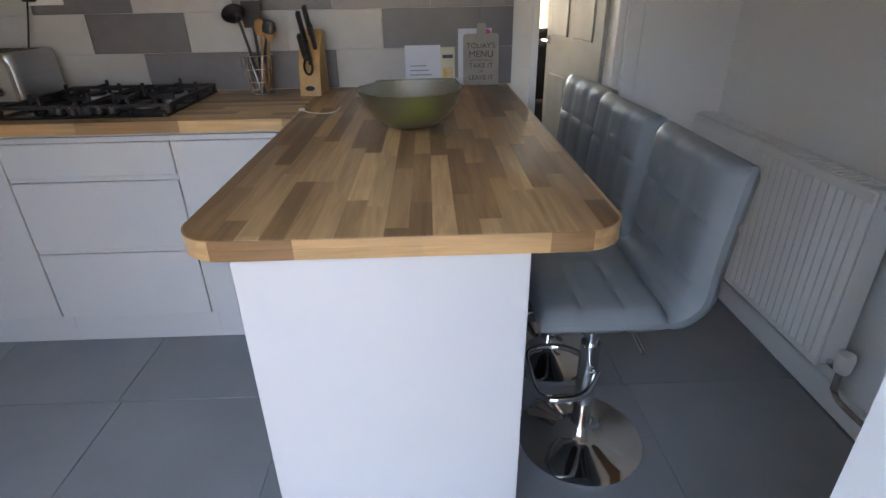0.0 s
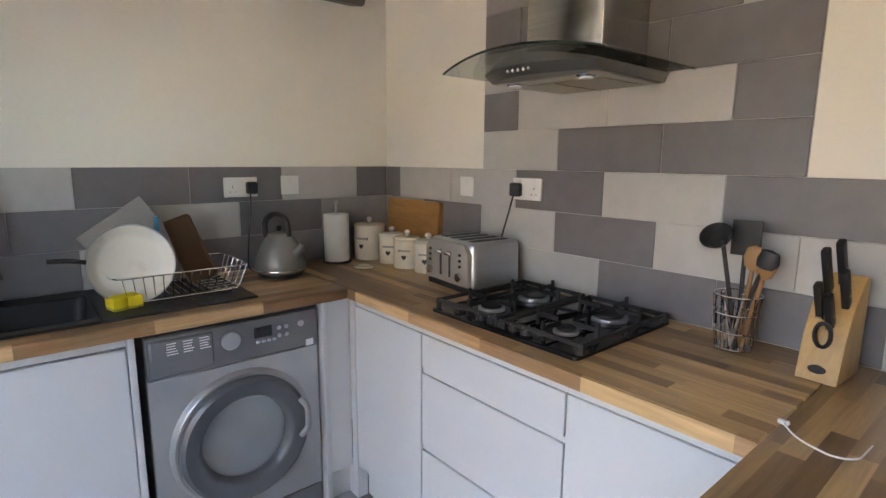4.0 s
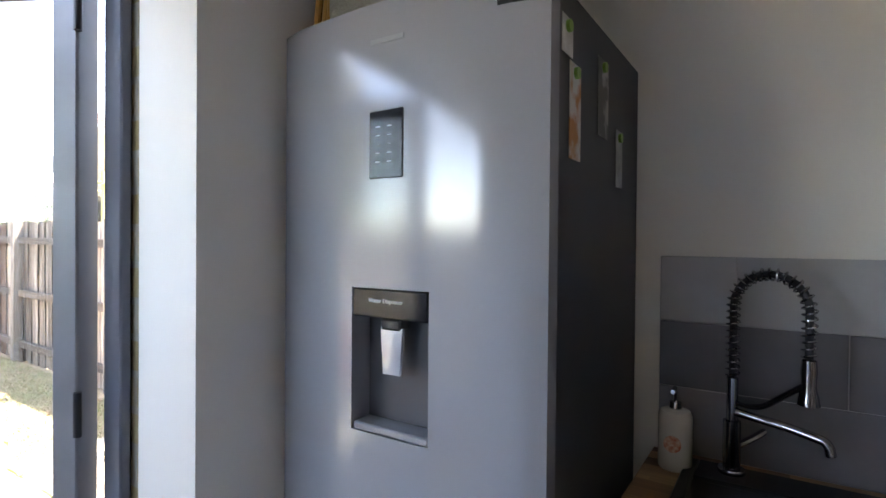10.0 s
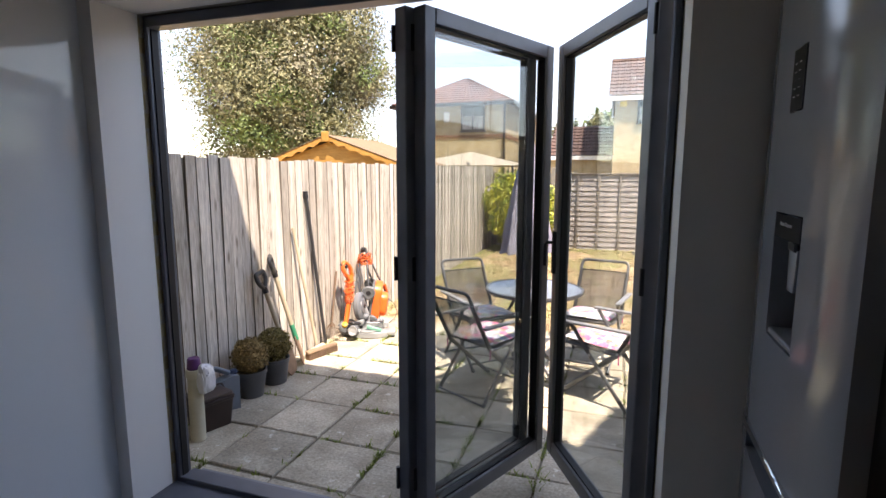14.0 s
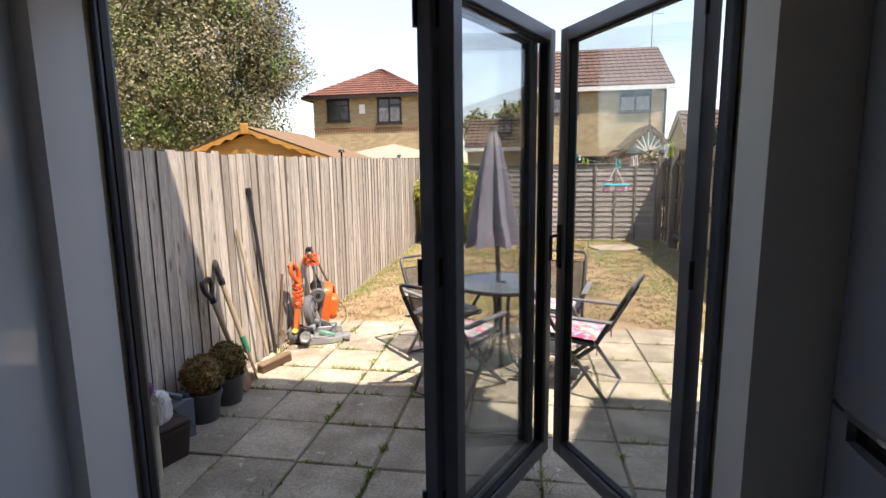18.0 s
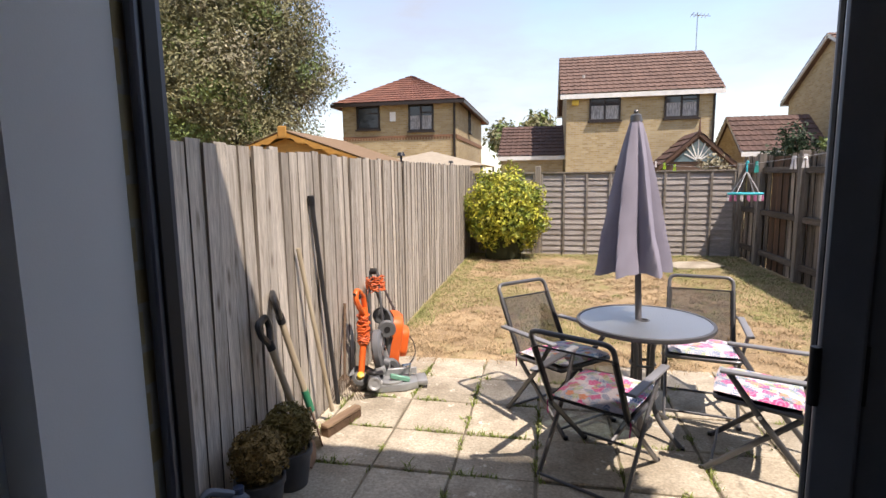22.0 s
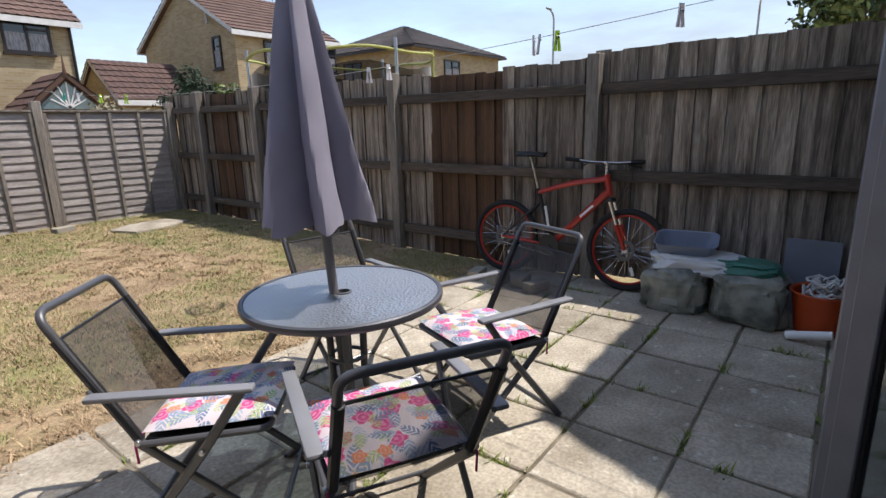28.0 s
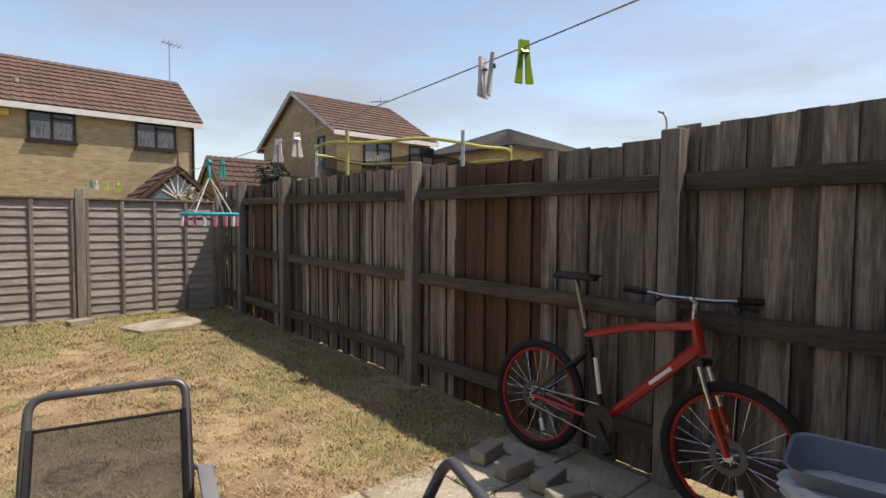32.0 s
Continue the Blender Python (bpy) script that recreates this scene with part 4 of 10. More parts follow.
part("cord", tube(rounded([(0.0, -0.02, 0.37), (-0.02, -0.03, 0.28), (-0.07, -0.02, 0.16), (-0.10, -0.01, 0.02), (-0.12, -0.04, 0.005)], 0.06), 0.0035, 7), BLACK, cb)


# ---- worktop things ----
def toaster():
    t = thing("toaster", "stone-grey steel four-slot toaster", "toaster", (-1.665, 2.195, 0.913), -6)
    STONE = mat("warm_grey_enamel", (0.33, 0.31, 0.285), 0.35, 0.1, scale=3)
    part("base", prism(round_rect(-0.155, 0.155, -0.13, 0.13, 0.03), 0.0, 0.02), BLACK, t)
    part("body", prism(round_rect(-0.15, 0.15, -0.12, 0.125, 0.03), 0.02, 0.19, bev=0.022), STEEL, t)
    part("front_panel", prism([(-0.142, 0.025), (0.142, 0.025), (0.142, 0.15), (0.115, 0.185), (-0.115, 0.185), (-0.142, 0.15)], 0.118, 0.138, bev=0.004, m=FLIP), STONE, t)
    for x in (-0.03, 0.03):
        part("lever_slot", box(x - 0.004, x + 0.004, -0.142, -0.137, 0.05, 0.15), BLACK, t)
        part("lever", box(x - 0.02, x + 0.02, -0.158, -0.139, 0.135, 0.148, 0.004), CHROME, t)
    for x in (-0.105, 0.095):
        part("dial", cyl(0.017, 0.014, Matrix.Translation((x, -0.138, 0.06)) @ Matrix.Rotation(radians(90), 4, "X"), 18, bev=0.003), CHROME, t)
        for k in range(3):
            part("button", box(x - 0.007, x + 0.007, -0.143, -0.137, 0.095 + 0.022 * k, 0.105 + 0.022 * k, 0.002), BLACK, t)
    for i in range(4):
        part("slot", box(-0.105 + 0.06 * i, -0.075 + 0.06 * i, -0.085, 0.09, 0.1895, 0.1925), BLACK, t)
    return t


toaster()


def kettle():
    k = thing("kettle", "grey enamel dome kettle with a black handle", "kettle", (-2.31, 1.655, 0.913), 25)
    KM = mat("grey_kettle_enamel", (0.25, 0.24, 0.225), 0.25, 0.2)
    part("base", cyl(0.095, 0.018, None, 30, bev=0.005), BLACK, k)
    part("body", lathe([(0.0, 0.018), (0.105, 0.018), (0.112, 0.03), (0.108, 0.06), (0.09, 0.11), (0.07, 0.15), (0.052, 0.172), (0.0, 0.174)], 34), KM, k)
    part("lid", lathe([(0.052, 0.172), (0.046, 0.182), (0.02, 0.19), (0.0, 0.191)], 28), KM, k)
    part("knob", lathe([(0.0, 0.19), (0.008, 0.192), (0.013, 0.205), (0.008, 0.215), (0.0, 0.216)], 16), BLACK, k)
    part("spout", tube([(0.085, 0, 0.10), (0.115, 0, 0.125), (0.13, 0, 0.145)], 0.022, 10, r_end=0.014), KM, k)
    part("handle", tube(rounded([(-0.075, 0, 0.16), (-0.085, 0, 0.23), (-0.02, 0, 0.27), (0.045, 0, 0.25), (0.055, 0, 0.17)], 0.05, 6), 0.011, 9, flat=1.3), BLACK, k)
    part("band", lathe([(0.1125, 0.026), (0.1135, 0.03), (0.1125, 0.034)], 34), CHROME, k)
    return k


kettle()
kr = thing("kitchen_roll", "white paper kitchen roll on an upright holder", "kitchen roll", (-2.41, 1.985, 0.913))
part("base", cyl(0.07, 0.008, None, 28, bev=0.002), BLACK, kr)
part("rod", cyl(0.006, 0.285, Matrix.Translation((0, 0, 0.008)), 10), STEEL, kr)
part("paper", lathe([(0.02, 0.010), (0.058, 0.010), (0.060, 0.014), (0.060, 0.232), (0.058, 0.236), (0.02, 0.236)], 32), mat("kitchen_paper", (0.78, 0.77, 0.74), 0.95, bump=0.3, bscale=120), kr)
part("finial", lathe([(0.0, 0.285), (0.009, 0.287), (0.012, 0.297), (0.0, 0.308)], 14), STEEL, kr)

CERAM = mat("cream_ceramic", (0.70, 0.66, 0.58), 0.25, coat=0.3)


def canister(x, y, r, h, label):
    c = thing("canister", label, "canister", (x, y, 0.913), random.uniform(20, 40), "storage canisters")
    part("body", lathe([(0.0, 0.0), (r * 0.96, 0.0), (r, 0.006), (r, h * 0.93), (r * 0.97, h), (0.0, h)], 30), CERAM, c)
    ld = part("lid", lathe([(r * 1.03, h), (r * 1.05, h + 0.006), (r * 0.9, h + 0.016), (r * 0.3, h + 0.020), (0.0, h + 0.020)], 30), CERAM, c)
    part("knob", lathe([(0.008, h + 0.018), (0.010, h + 0.026), (0.016, h + 0.036), (0.010, h + 0.046), (0.0, h + 0.048)], 16), CERAM, ld)
    part("lettering", box(-r * 0.45, r * 0.45, -r - 0.0006, -r * 0.9, h * 0.62, h * 0.69), mat("grey_print", (0.3, 0.3, 0.3), 0.6), c)
    hrt = prism([(0, -0.014), (0.012, 0.0), (0.010, 0.009), (0.004, 0.010), (0, 0.005), (-0.004, 0.010), (-0.010, 0.009), (-0.012, 0.0)], r * 0.9, r + 0.0008, m=Matrix.Translation((0, 0, h * 0.42)) @ FLIP)
    part("heart", hrt, BLACK, c)
    return c


canister(-2.405, 2.17, 0.078, 0.165, "large cream ceramic canister with a lid")
canister(-2.245, 2.195, 0.062, 0.128, "small cream ceramic canister with a lid")
canister(-2.105, 2.185, 0.062, 0.128, "small cream ceramic canister with a lid")
canister(-1.965, 2.20, 0.062, 0.128, "small cream ceramic canister with a lid")
chop = thing("chopping_board", "thick oak chopping board leaning on the tiles", "chopping board", (-2.25, YB - 0.045, 0.913))
BAMBOO = mat("golden_oak", (0.42, 0.22, 0.075), 0.5, scale=3, stretch=(1, 8, 8), col2=(0.33, 0.165, 0.055), grain=0.12, gscale=20)
part("board", prism(round_rect(-0.215, 0.215, 0.0, 0.30, 0.015), -0.015, 0.015, bev=0.003, m=Matrix.Rotation(radians(-6), 4, "X") @ FLIP), BAMBOO, chop)
sr = thing("spoon_rest", "cream ceramic ring on the worktop", "ring", (-2.22, 2.02, 0.913))
part("ring", lathe([(0.03, 0.0), (0.045, 0.0), (0.048, 0.006), (0.043, 0.010), (0.032, 0.008), (0.03, 0.0)], 24), CERAM, sr)


def utensils():
    u = thing("utensil_basket", "chrome wire basket of black and wooden kitchen utensils", "utensil holder", (-0.68, 2.235, 0.913))
    n = 14
    for k in range(n):
        a = 2 * math.pi * k / n
        part("wire", tube([(0.046 * math.cos(a), 0.046 * math.sin(a), 0.004), (0.058 * math.cos(a), 0.058 * math.sin(a), 0.15)], 0.0017, 5), CHROME, u)
    for z, r in ((0.004, 0.046), (0.05, 0.050), (0.10, 0.054), (0.15, 0.058)):
        part("hoop", tube([(r * math.cos(2 * math.pi * k / 24), r * math.sin(2 * math.pi * k / 24), z) for k in range(24)], 0.0022, 6, closed=True), CHROME, u)
    part("bottom", cyl(0.044, 0.003, Matrix.Translation((0, 0, 0.002)), 20), CHROME, u)
    part("ladle", tube([(0.01, -0.01, 0.01), (-0.03, -0.01, 0.20), (-0.045, -0.02, 0.29)], 0.006, 8), BLACK, u)
    part("ladle_bowl", lathe([(0.0, -0.035), (0.025, -0.028), (0.042, 0.0), (0.040, 0.0), (0.024, -0.024), (0.0, -0.03)], 22, m=Matrix.Translation((-0.06, -0.03, 0.305)) @ Matrix.Rotation(radians(50), 4, "X")), BLACK, u)
    WOOD = mat("spoon_wood", (0.36, 0.19, 0.08), 0.6)
    for dx, a, h in ((0.012, 4, 0.26), (0.02, 10, 0.24)):
        m = Matrix.Translation((dx, 0, 0.01)) @ Matrix.Rotation(radians(a), 4, "Y")
        sp = tube([(0, 0, 0), (0, 0, h * 0.8)], 0.006, 8)
        bmesh.ops.transform(sp, matrix=m, verts=sp.verts)
        hd = part("wooden_spoon", sp, WOOD, u)
        part("spoon_head", lathe([(0.0, 0.0), (0.02, 0.015), (0.026, 0.04), (0.02, 0.065), (0.0, 0.075)], 16, m=m @ Matrix.Translation((0, 0, h * 0.78)) @ Matrix.Diagonal((1, 0.3, 1, 1))), WOOD, hd)
    part("spatula", tube([(0.0, 0.02, 0.01), (-0.005, 0.03, 0.25)], 0.006, 8), BLACK, u)
    part("spatula_blade", box(-0.042, 0.032, 0.028, 0.032, 0.25, 0.345, 0.001), BLACK, u)
    part("spaghetti_spoon", tube([(-0.01, 0.0, 0.01), (0.055, 0.0, 0.24)], 0.006, 8), BLACK, u)
    part("spaghetti_head", lathe([(0.0, 0.0), (0.025, 0.01), (0.03, 0.03), (0.022, 0.055), (0.0, 0.06)], 14, m=Matrix.Translation((0.052, 0, 0.22)) @ Matrix.Rotation(radians(15), 4, "Y") @ Matrix.Diagonal((1, 0.4, 1, 1))), BLACK, u)
    for a in (-12, 8):
        h = tube([(0, 0.0, 0.0), (0, 0.0, 0.15)], 0.006, 8)
        bmesh.ops.transform(h, matrix=Matrix.Translation((0.0, -0.02, 0.008)) @ Matrix.Rotation(radians(a), 4, "Y"), verts=h.verts)
        part("steel_handle", h, CHROME, u)
    return u


utensils()


def knife_block():
    k = thing("knife_block", "curved light-wood knife block holding black-handled knives", "knife block", (-0.462, 2.215, 0.913), -4)
    out = [(0.0, 0.0), (0.14, 0.0), (0.14, 0.235), (0.115, 0.24), (0.055, 0.17), (0.022, 0.10)]
    m = Matrix(((0, 0, 1, -0.042), (1, 0, 0, -0.07), (0, 1, 0, 0), (0, 0, 0, 1)))
    part("block", prism(out, 0, 0.084, bev=0.004, m=m), mat("beech_block", (0.50, 0.30, 0.11), 0.45, scale=3, stretch=(8, 8, 1), col2=(0.43, 0.25, 0.09), grain=0.08, gscale=20), k)
    part("plate", cyl(0.014, 0.002, Matrix.Translation((0, -0.0705, 0.03)) @ Matrix.Rotation(radians(90), 4, "X") @ Matrix.Diagonal((1.3, 0.7, 1, 1)), 20), BLACK, k)
    for x, y, z, l in ((-0.022, 0.02, 0.19, 0.13), (0.0, 0.035, 0.215, 0.125), (0.022, 0.0, 0.165, 0.11), (-0.02, -0.02, 0.14, 0.10), (0.005, -0.03, 0.12, 0.10)):
        mm = Matrix.Translation((x, y, z)) @ Matrix.Rotation(radians(28), 4, "X")
        hd = part("knife_handle", box(-0.008, 0.008, -0.012, 0.012, 0, l, 0.004, 2, m=mm), BLACK, k)
        part("rivet", box(-0.0086, 0.0086, -0.004, 0.004, l * 0.35, l * 0.42, 0.001, m=mm), CHROME, hd)
        part("bolster", box(-0.0085, 0.0085, -0.0125, 0.0125, -0.004, 0.012, 0.002, m=mm), CHROME, hd)
    part("scissor_handle", tube([(0.016 * math.cos(a) + 0.0, -0.062, 0.11 + 0.028 * math.sin(a)) for a in [2 * math.pi * i / 20 for i in range(20)]], 0.005, 7, closed=True), BLACK, k)
    return k


knife_block()


def fruit_bowl():
    b = thing("fruit_bowl", "large frosted glass bowl on the breakfast bar", "bowl", (-0.055, 1.605, 0.913))
    part("bowl", lathe([(0.0, 0.0), (0.055, 0.0), (0.075, 0.006), (0.115, 0.034), (0.142, 0.070), (0.156, 0.108), (0.1575, 0.111), (0.154, 0.110), (0.138, 0.072), (0.112, 0.039), (0.072, 0.012), (0.0, 0.008)], 56),
         glass("frosted_bowl_glass", (0.80, 0.82, 0.74), 0.38, 0.26), b)
    part("rim", tube([(0.157 * math.cos(2 * math.pi * k / 56), 0.157 * math.sin(2 * math.pi * k / 56), 0.111) for k in range(56)], 0.0022, 6, closed=True), glass("bowl_rim_glass", (0.80, 0.83, 0.78), 0.05, 0.22), b)
    return b


fruit_bowl()
APPLE = mat("green_apple", (0.50, 0.56, 0.045), 0.35, scale=14, col2=(0.40, 0.50, 0.035), coat=0.15, bump=0.05, bscale=120)
for x, y, z in ((-0.072, 1.572, 0.924), (-0.008, 1.592, 0.926), (-0.062, 1.642, 0.925)):
    a = thing("apple", "shiny green apple lying in the glass bowl", "apple", (x, y, z), random.uniform(0, 360), "apples in the bowl")
    part("flesh", lathe([(0.0, 0.006), (0.016, 0.0), (0.027, 0.008), (0.033, 0.024), (0.034, 0.036), (0.030, 0.050), (0.020, 0.058), (0.010, 0.057), (0.004, 0.052), (0.0, 0.049)], 24), APPLE, a)
    part("stalk", tube([(0, 0, 0.049), (0.003, 0, 0.066)], 0.0015, 5), BLACK, a)


def sign():
    s = thing("menu_clipboard", "grey clipboard sign lettered TODAY'S MENU", "sign", (0.226, YB - 0.028, 0.913), 0)
    lean = Matrix.Rotation(radians(-6), 4, "X")
    SG = mat("putty_paint", (0.36, 0.335, 0.30), 0.7, scale=12)
    part("board", prism(round_rect(-0.075, 0.075, 0.0, 0.205, 0.014), 0, 0.008, bev=0.001, m=lean @ FLIP), SG, s)
    part("clip", prism(round_rect(-0.019, 0.019, 0.165, 0.245, 0.008), 0.009, 0.02, m=lean @ FLIP), SG, s)
    ink = mat("dark_ink", (0.06, 0.055, 0.05), 0.7)
    for words, z, size in (("TODAY'S", 0.157, 0.030), ("MENU", 0.124, 0.038), ("HAS TWO CHOICES", 0.1, 0.010), ("TAKE IT", 0.078, 0.029), ("OR", 0.055, 0.012), ("LEAVE IT", 0.030, 0.027)):
        part("lettering", text_bm(words, size), ink, s, m=lean @ Matrix.Translation((0, -0.009, z)) @ Matrix.Rotation(radians(90), 4, "X"))
    return s


sign()
PAPER = mat("white_paper", (0.72, 0.74, 0.82), 0.8)
en = thing("letter", "opened white letter leaning on the tiles", "letter", (-0.02, YB - 0.03, 0.913))
lean = Matrix.Rotation(radians(-7), 4, "X")
part("sheet", box(-0.075, 0.075, -0.0006, 0.0006, 0.0, 0.165, m=lean), PAPER, en)
for k in range(3):
    part("print", box(-0.055, -0.055 + random.uniform(0.04, 0.10), -0.0012, -0.0007, 0.045 + 0.018 * k, 0.049 + 0.018 * k, m=lean), mat("grey_ink", (0.25, 0.27, 0.33), 0.8), en)
en = thing("leaflet", "folded cream leaflet beside the letter", "leaflet", (0.085, YB - 0.035, 0.913))
part("sheet", box(-0.03, 0.03, -0.0006, 0.0006, 0.0, 0.155, m=lean), mat("cream_paper", (0.70, 0.64, 0.5), 0.7), en)
part("picture", box(-0.02, 0.02, -0.0012, -0.0007, 0.03, 0.075, m=lean), mat("orange_print", (0.6, 0.33, 0.06), 0.6, col2=(0.7, 0.6, 0.4), scale=40), en)
part("heading", box(-0.022, 0.022, -0.0012, -0.0007, 0.112, 0.126, m=lean), BLACK, en)
en = thing("greeting_card", "white card with a pink motif behind the sign", "card", (0.20, YB - 0.012, 0.913))
part("card", box(-0.07, 0.07, -0.0006, 0.0006, 0.0, 0.225), PAPER, en)
part("motif", cyl(0.018, 0.001, Matrix.Translation((0.05, -0.0008, 0.205)) @ Matrix.Rotation(radians(90), 4, "X"), 12), mat("pink_print", (0.6, 0.08, 0.3), 0.6), en)
tr = thing("scrapbook_tray", "plastic tray with a printed picture lid", "tray", (-0.045, 2.16, 0.913), 3)
part("tray", prism(round_rect(-0.16, 0.16, -0.105, 0.12, 0.03), 0.0, 0.03), mat("clear_grey_plastic", (0.25, 0.24, 0.22), 0.25), tr)
part("lid", prism(round_rect(-0.168, 0.168, -0.112, 0.127, 0.03), 0.031, 0.038, bev=0.002), mat("printed_lid", (0.62, 0.60, 0.52), 0.2, scale=13, col2=(0.12, 0.24, 0.13), contrast=(0.44, 0.56), detail=2), tr)
part("rim", tube([(x, y, 0.035) for x, y in round_rect(-0.17, 0.17, -0.114, 0.129, 0.03)], 0.004, 6, closed=True), WHITE, tr)
ph = thing("phone_charger", "white charging cable lying on the worktop", "cable", (-0.38, 1.86, 0.913))
part("cord", tube(rounded([(-0.065, 0.0, 0.004), (-0.03, -0.045, 0.003), (0.03, -0.068, 0.003), (0.062, -0.045, 0.003), (0.066, 0.03, 0.003)], 0.03), 0.0018, 6), WHITE, ph)
part("plug", box(-0.075, -0.055, -0.002, 0.008, 0.0, 0.009, 0.002), WHITE, ph)
ky = thing("keys", "small brass keys on a ring", "keys", (0.0, 1.43, 0.913), 20)
BRASS = mat("brass", (0.42, 0.30, 0.12), 0.35, 1.0)
part("ring", tube([(0.011 * math.cos(2 * math.pi * k / 16), 0.011 * math.sin(2 * math.pi * k / 16), 0.002) for k in range(16)], 0.001, 5, closed=True), BRASS, ky)
for a in (0, 35, -25):
    part("key", box(0.008, 0.05, -0.004, 0.004, 0.0015, 0.0035, 0.0008, m=Matrix.Rotation(radians(a), 4, "Z")), BRASS, ky)


# ---- sink and washing-up ----
def sink():
    s = thing("sink", "black composite sink with a ribbed drainer", "sink", (-2.22, 0.95, 0.913), 90)
    # local x along +y (length), local y towards the wall
    bm = box(-0.48, -0.455, -0.235, 0.24, 0.0, 0.010, 0.003)
    box(-0.455, 0.0, -0.235, -0.19, 0.0, 0.010, 0.003, bm=bm)
    box(-0.455, 0.0, 0.14, 0.24, 0.0, 0.010, 0.003, bm=bm)
    box(0.0, 0.48, -0.235, 0.24, 0.0, 0.010, 0.003, bm=bm)
    part("rim", bm, COMPOSITE, s)
    b = bmesh.new()
    pr = [round_rect(-0.457, 0.002, -0.192, 0.142, 0.03), round_rect(-0.44, -0.015, -0.175, 0.125, 0.05)]
    loops = [[b.verts.new((x, y, z)) for x, y in o] for o, z in ((pr[0], 0.008), (pr[1], -0.15))]
    n = len(loops[0])
    for i in range(n):
        b.faces.new((loops[0][i], loops[1][i], loops[1][(i + 1) % n], loops[0][(i + 1) % n]))
    b.faces.new(loops[1])
    part("basin", b, COMPOSITE, s)
    part("waste", cyl(0.045, 0.004, Matrix.Translation((-0.22, -0.02, -0.149)), 24), CHROME, s)
    for k in range(7):
        part("rib", box(0.06 + 0.055 * k, 0.075 + 0.055 * k, -0.15, 0.16, 0.010, 0.0125, 0.001), COMPOSITE, s)
    return s


sink()


def spring_tap():
    t = thing("spring_tap", "chrome spring-neck kitchen tap", "tap", (-2.42, 0.560, 0.923), 72)
    part("base", cyl(0.026, 0.012, None, 22, bev=0.003), TAPM, t)
    part("column", cyl(0.017, 0.10, Matrix.Translation((0, 0, 0.01)), 18), TAPM, t)
    part("lever", tube([(0.0, 0.015, 0.05), (0.02, 0.06, 0.065), (0.03, 0.09, 0.075)], 0.007, 8), TAPM, t)
    part("riser", cyl(0.011, 0.10, Matrix.Translation((0, 0, 0.10)), 14), TAPM, t)
    path = [(0.0, 0.0, 0.20 + 0.152 * k / 8) for k in range(9)]
    path += [(0.068 - 0.068 * math.cos(a), 0.0, 0.352 + 0.068 * math.sin(a)) for a in [math.pi * k / 12 for k in range(1, 13)]]
    path += [(0.136, 0.0, 0.352 - 0.09 * k / 4) for k in range(1, 5)]
    part("hose", tube(path, 0.0075, 8), BLACK, t)
    P = [Vector(p) for p in path]
    seg = [(b - a).length for a, b in zip(P, P[1:])]
    tot, coil, turns = sum(seg), [], 34
    for i in range(turns * 10):
        d = tot * i / (turns * 10)
        k = 0
        while k < len(seg) - 1 and d > seg[k]:
            d -= seg[k]
            k += 1
        p = P[k].lerp(P[k + 1], d / seg[k])
        tg = (P[k + 1] - P[k]).normalized()
        u = Vector((0, 1, 0))
        v = tg.cross(u)
        a = 2 * math.pi * i / 10
        coil.append(p + (u * math.cos(a) + v * math.sin(a)) * 0.012)
    part("spring", tube(coil, 0.0023, 5), TAPM, t)
    part("spray_head", lathe([(0.012, 0.27), (0.014, 0.25), (0.012, 0.22), (0.017, 0.20), (0.019, 0.185), (0.0, 0.183)], 18, m=Matrix.Translation((0.136, 0, -0.01))), TAPM, t)
    part("docking_arm", tube(rounded([(0.0, 0, 0.15), (0.05, 0, 0.145), (0.134, 0, 0.215)], 0.03), 0.006, 8), TAPM, t)
    part("spout", tube(rounded([(0.0, 0, 0.13), (0.10, 0.01, 0.12), (0.165, 0.01, 0.11), (0.17, 0.01, 0.085)], 0.02), 0.009, 10), TAPM, t)
    return t


spring_tap()
sd = thing("soap_dispenser", "cream soap dispenser with a red motif and pump", "soap dispenser", (-2.41, 0.452, 0.913))
part("bottle", lathe([(0.0, 0.0), (0.033, 0.0), (0.035, 0.005), (0.035, 0.115), (0.03, 0.125), (0.012, 0.128), (0.0, 0.128)], 26), CERAM, sd)
part("motif", cyl(0.018, 0.002, Matrix.Translation((0.034, 0, 0.06)) @ Matrix.Rotation(radians(90), 4, "Y"), 18), mat("terracotta_print", (0.5, 0.12, 0.05), 0.6, col2=(0.7, 0.55, 0.4), scale=120), sd)
part("collar", cyl(0.013, 0.015, Matrix.Translation((0, 0, 0.128)), 14), CHROME, sd)
part("pump", tube(rounded([(0, 0, 0.14), (0, 0, 0.175), (0.035, 0, 0.172)], 0.01), 0.005, 8), CHROME, sd)


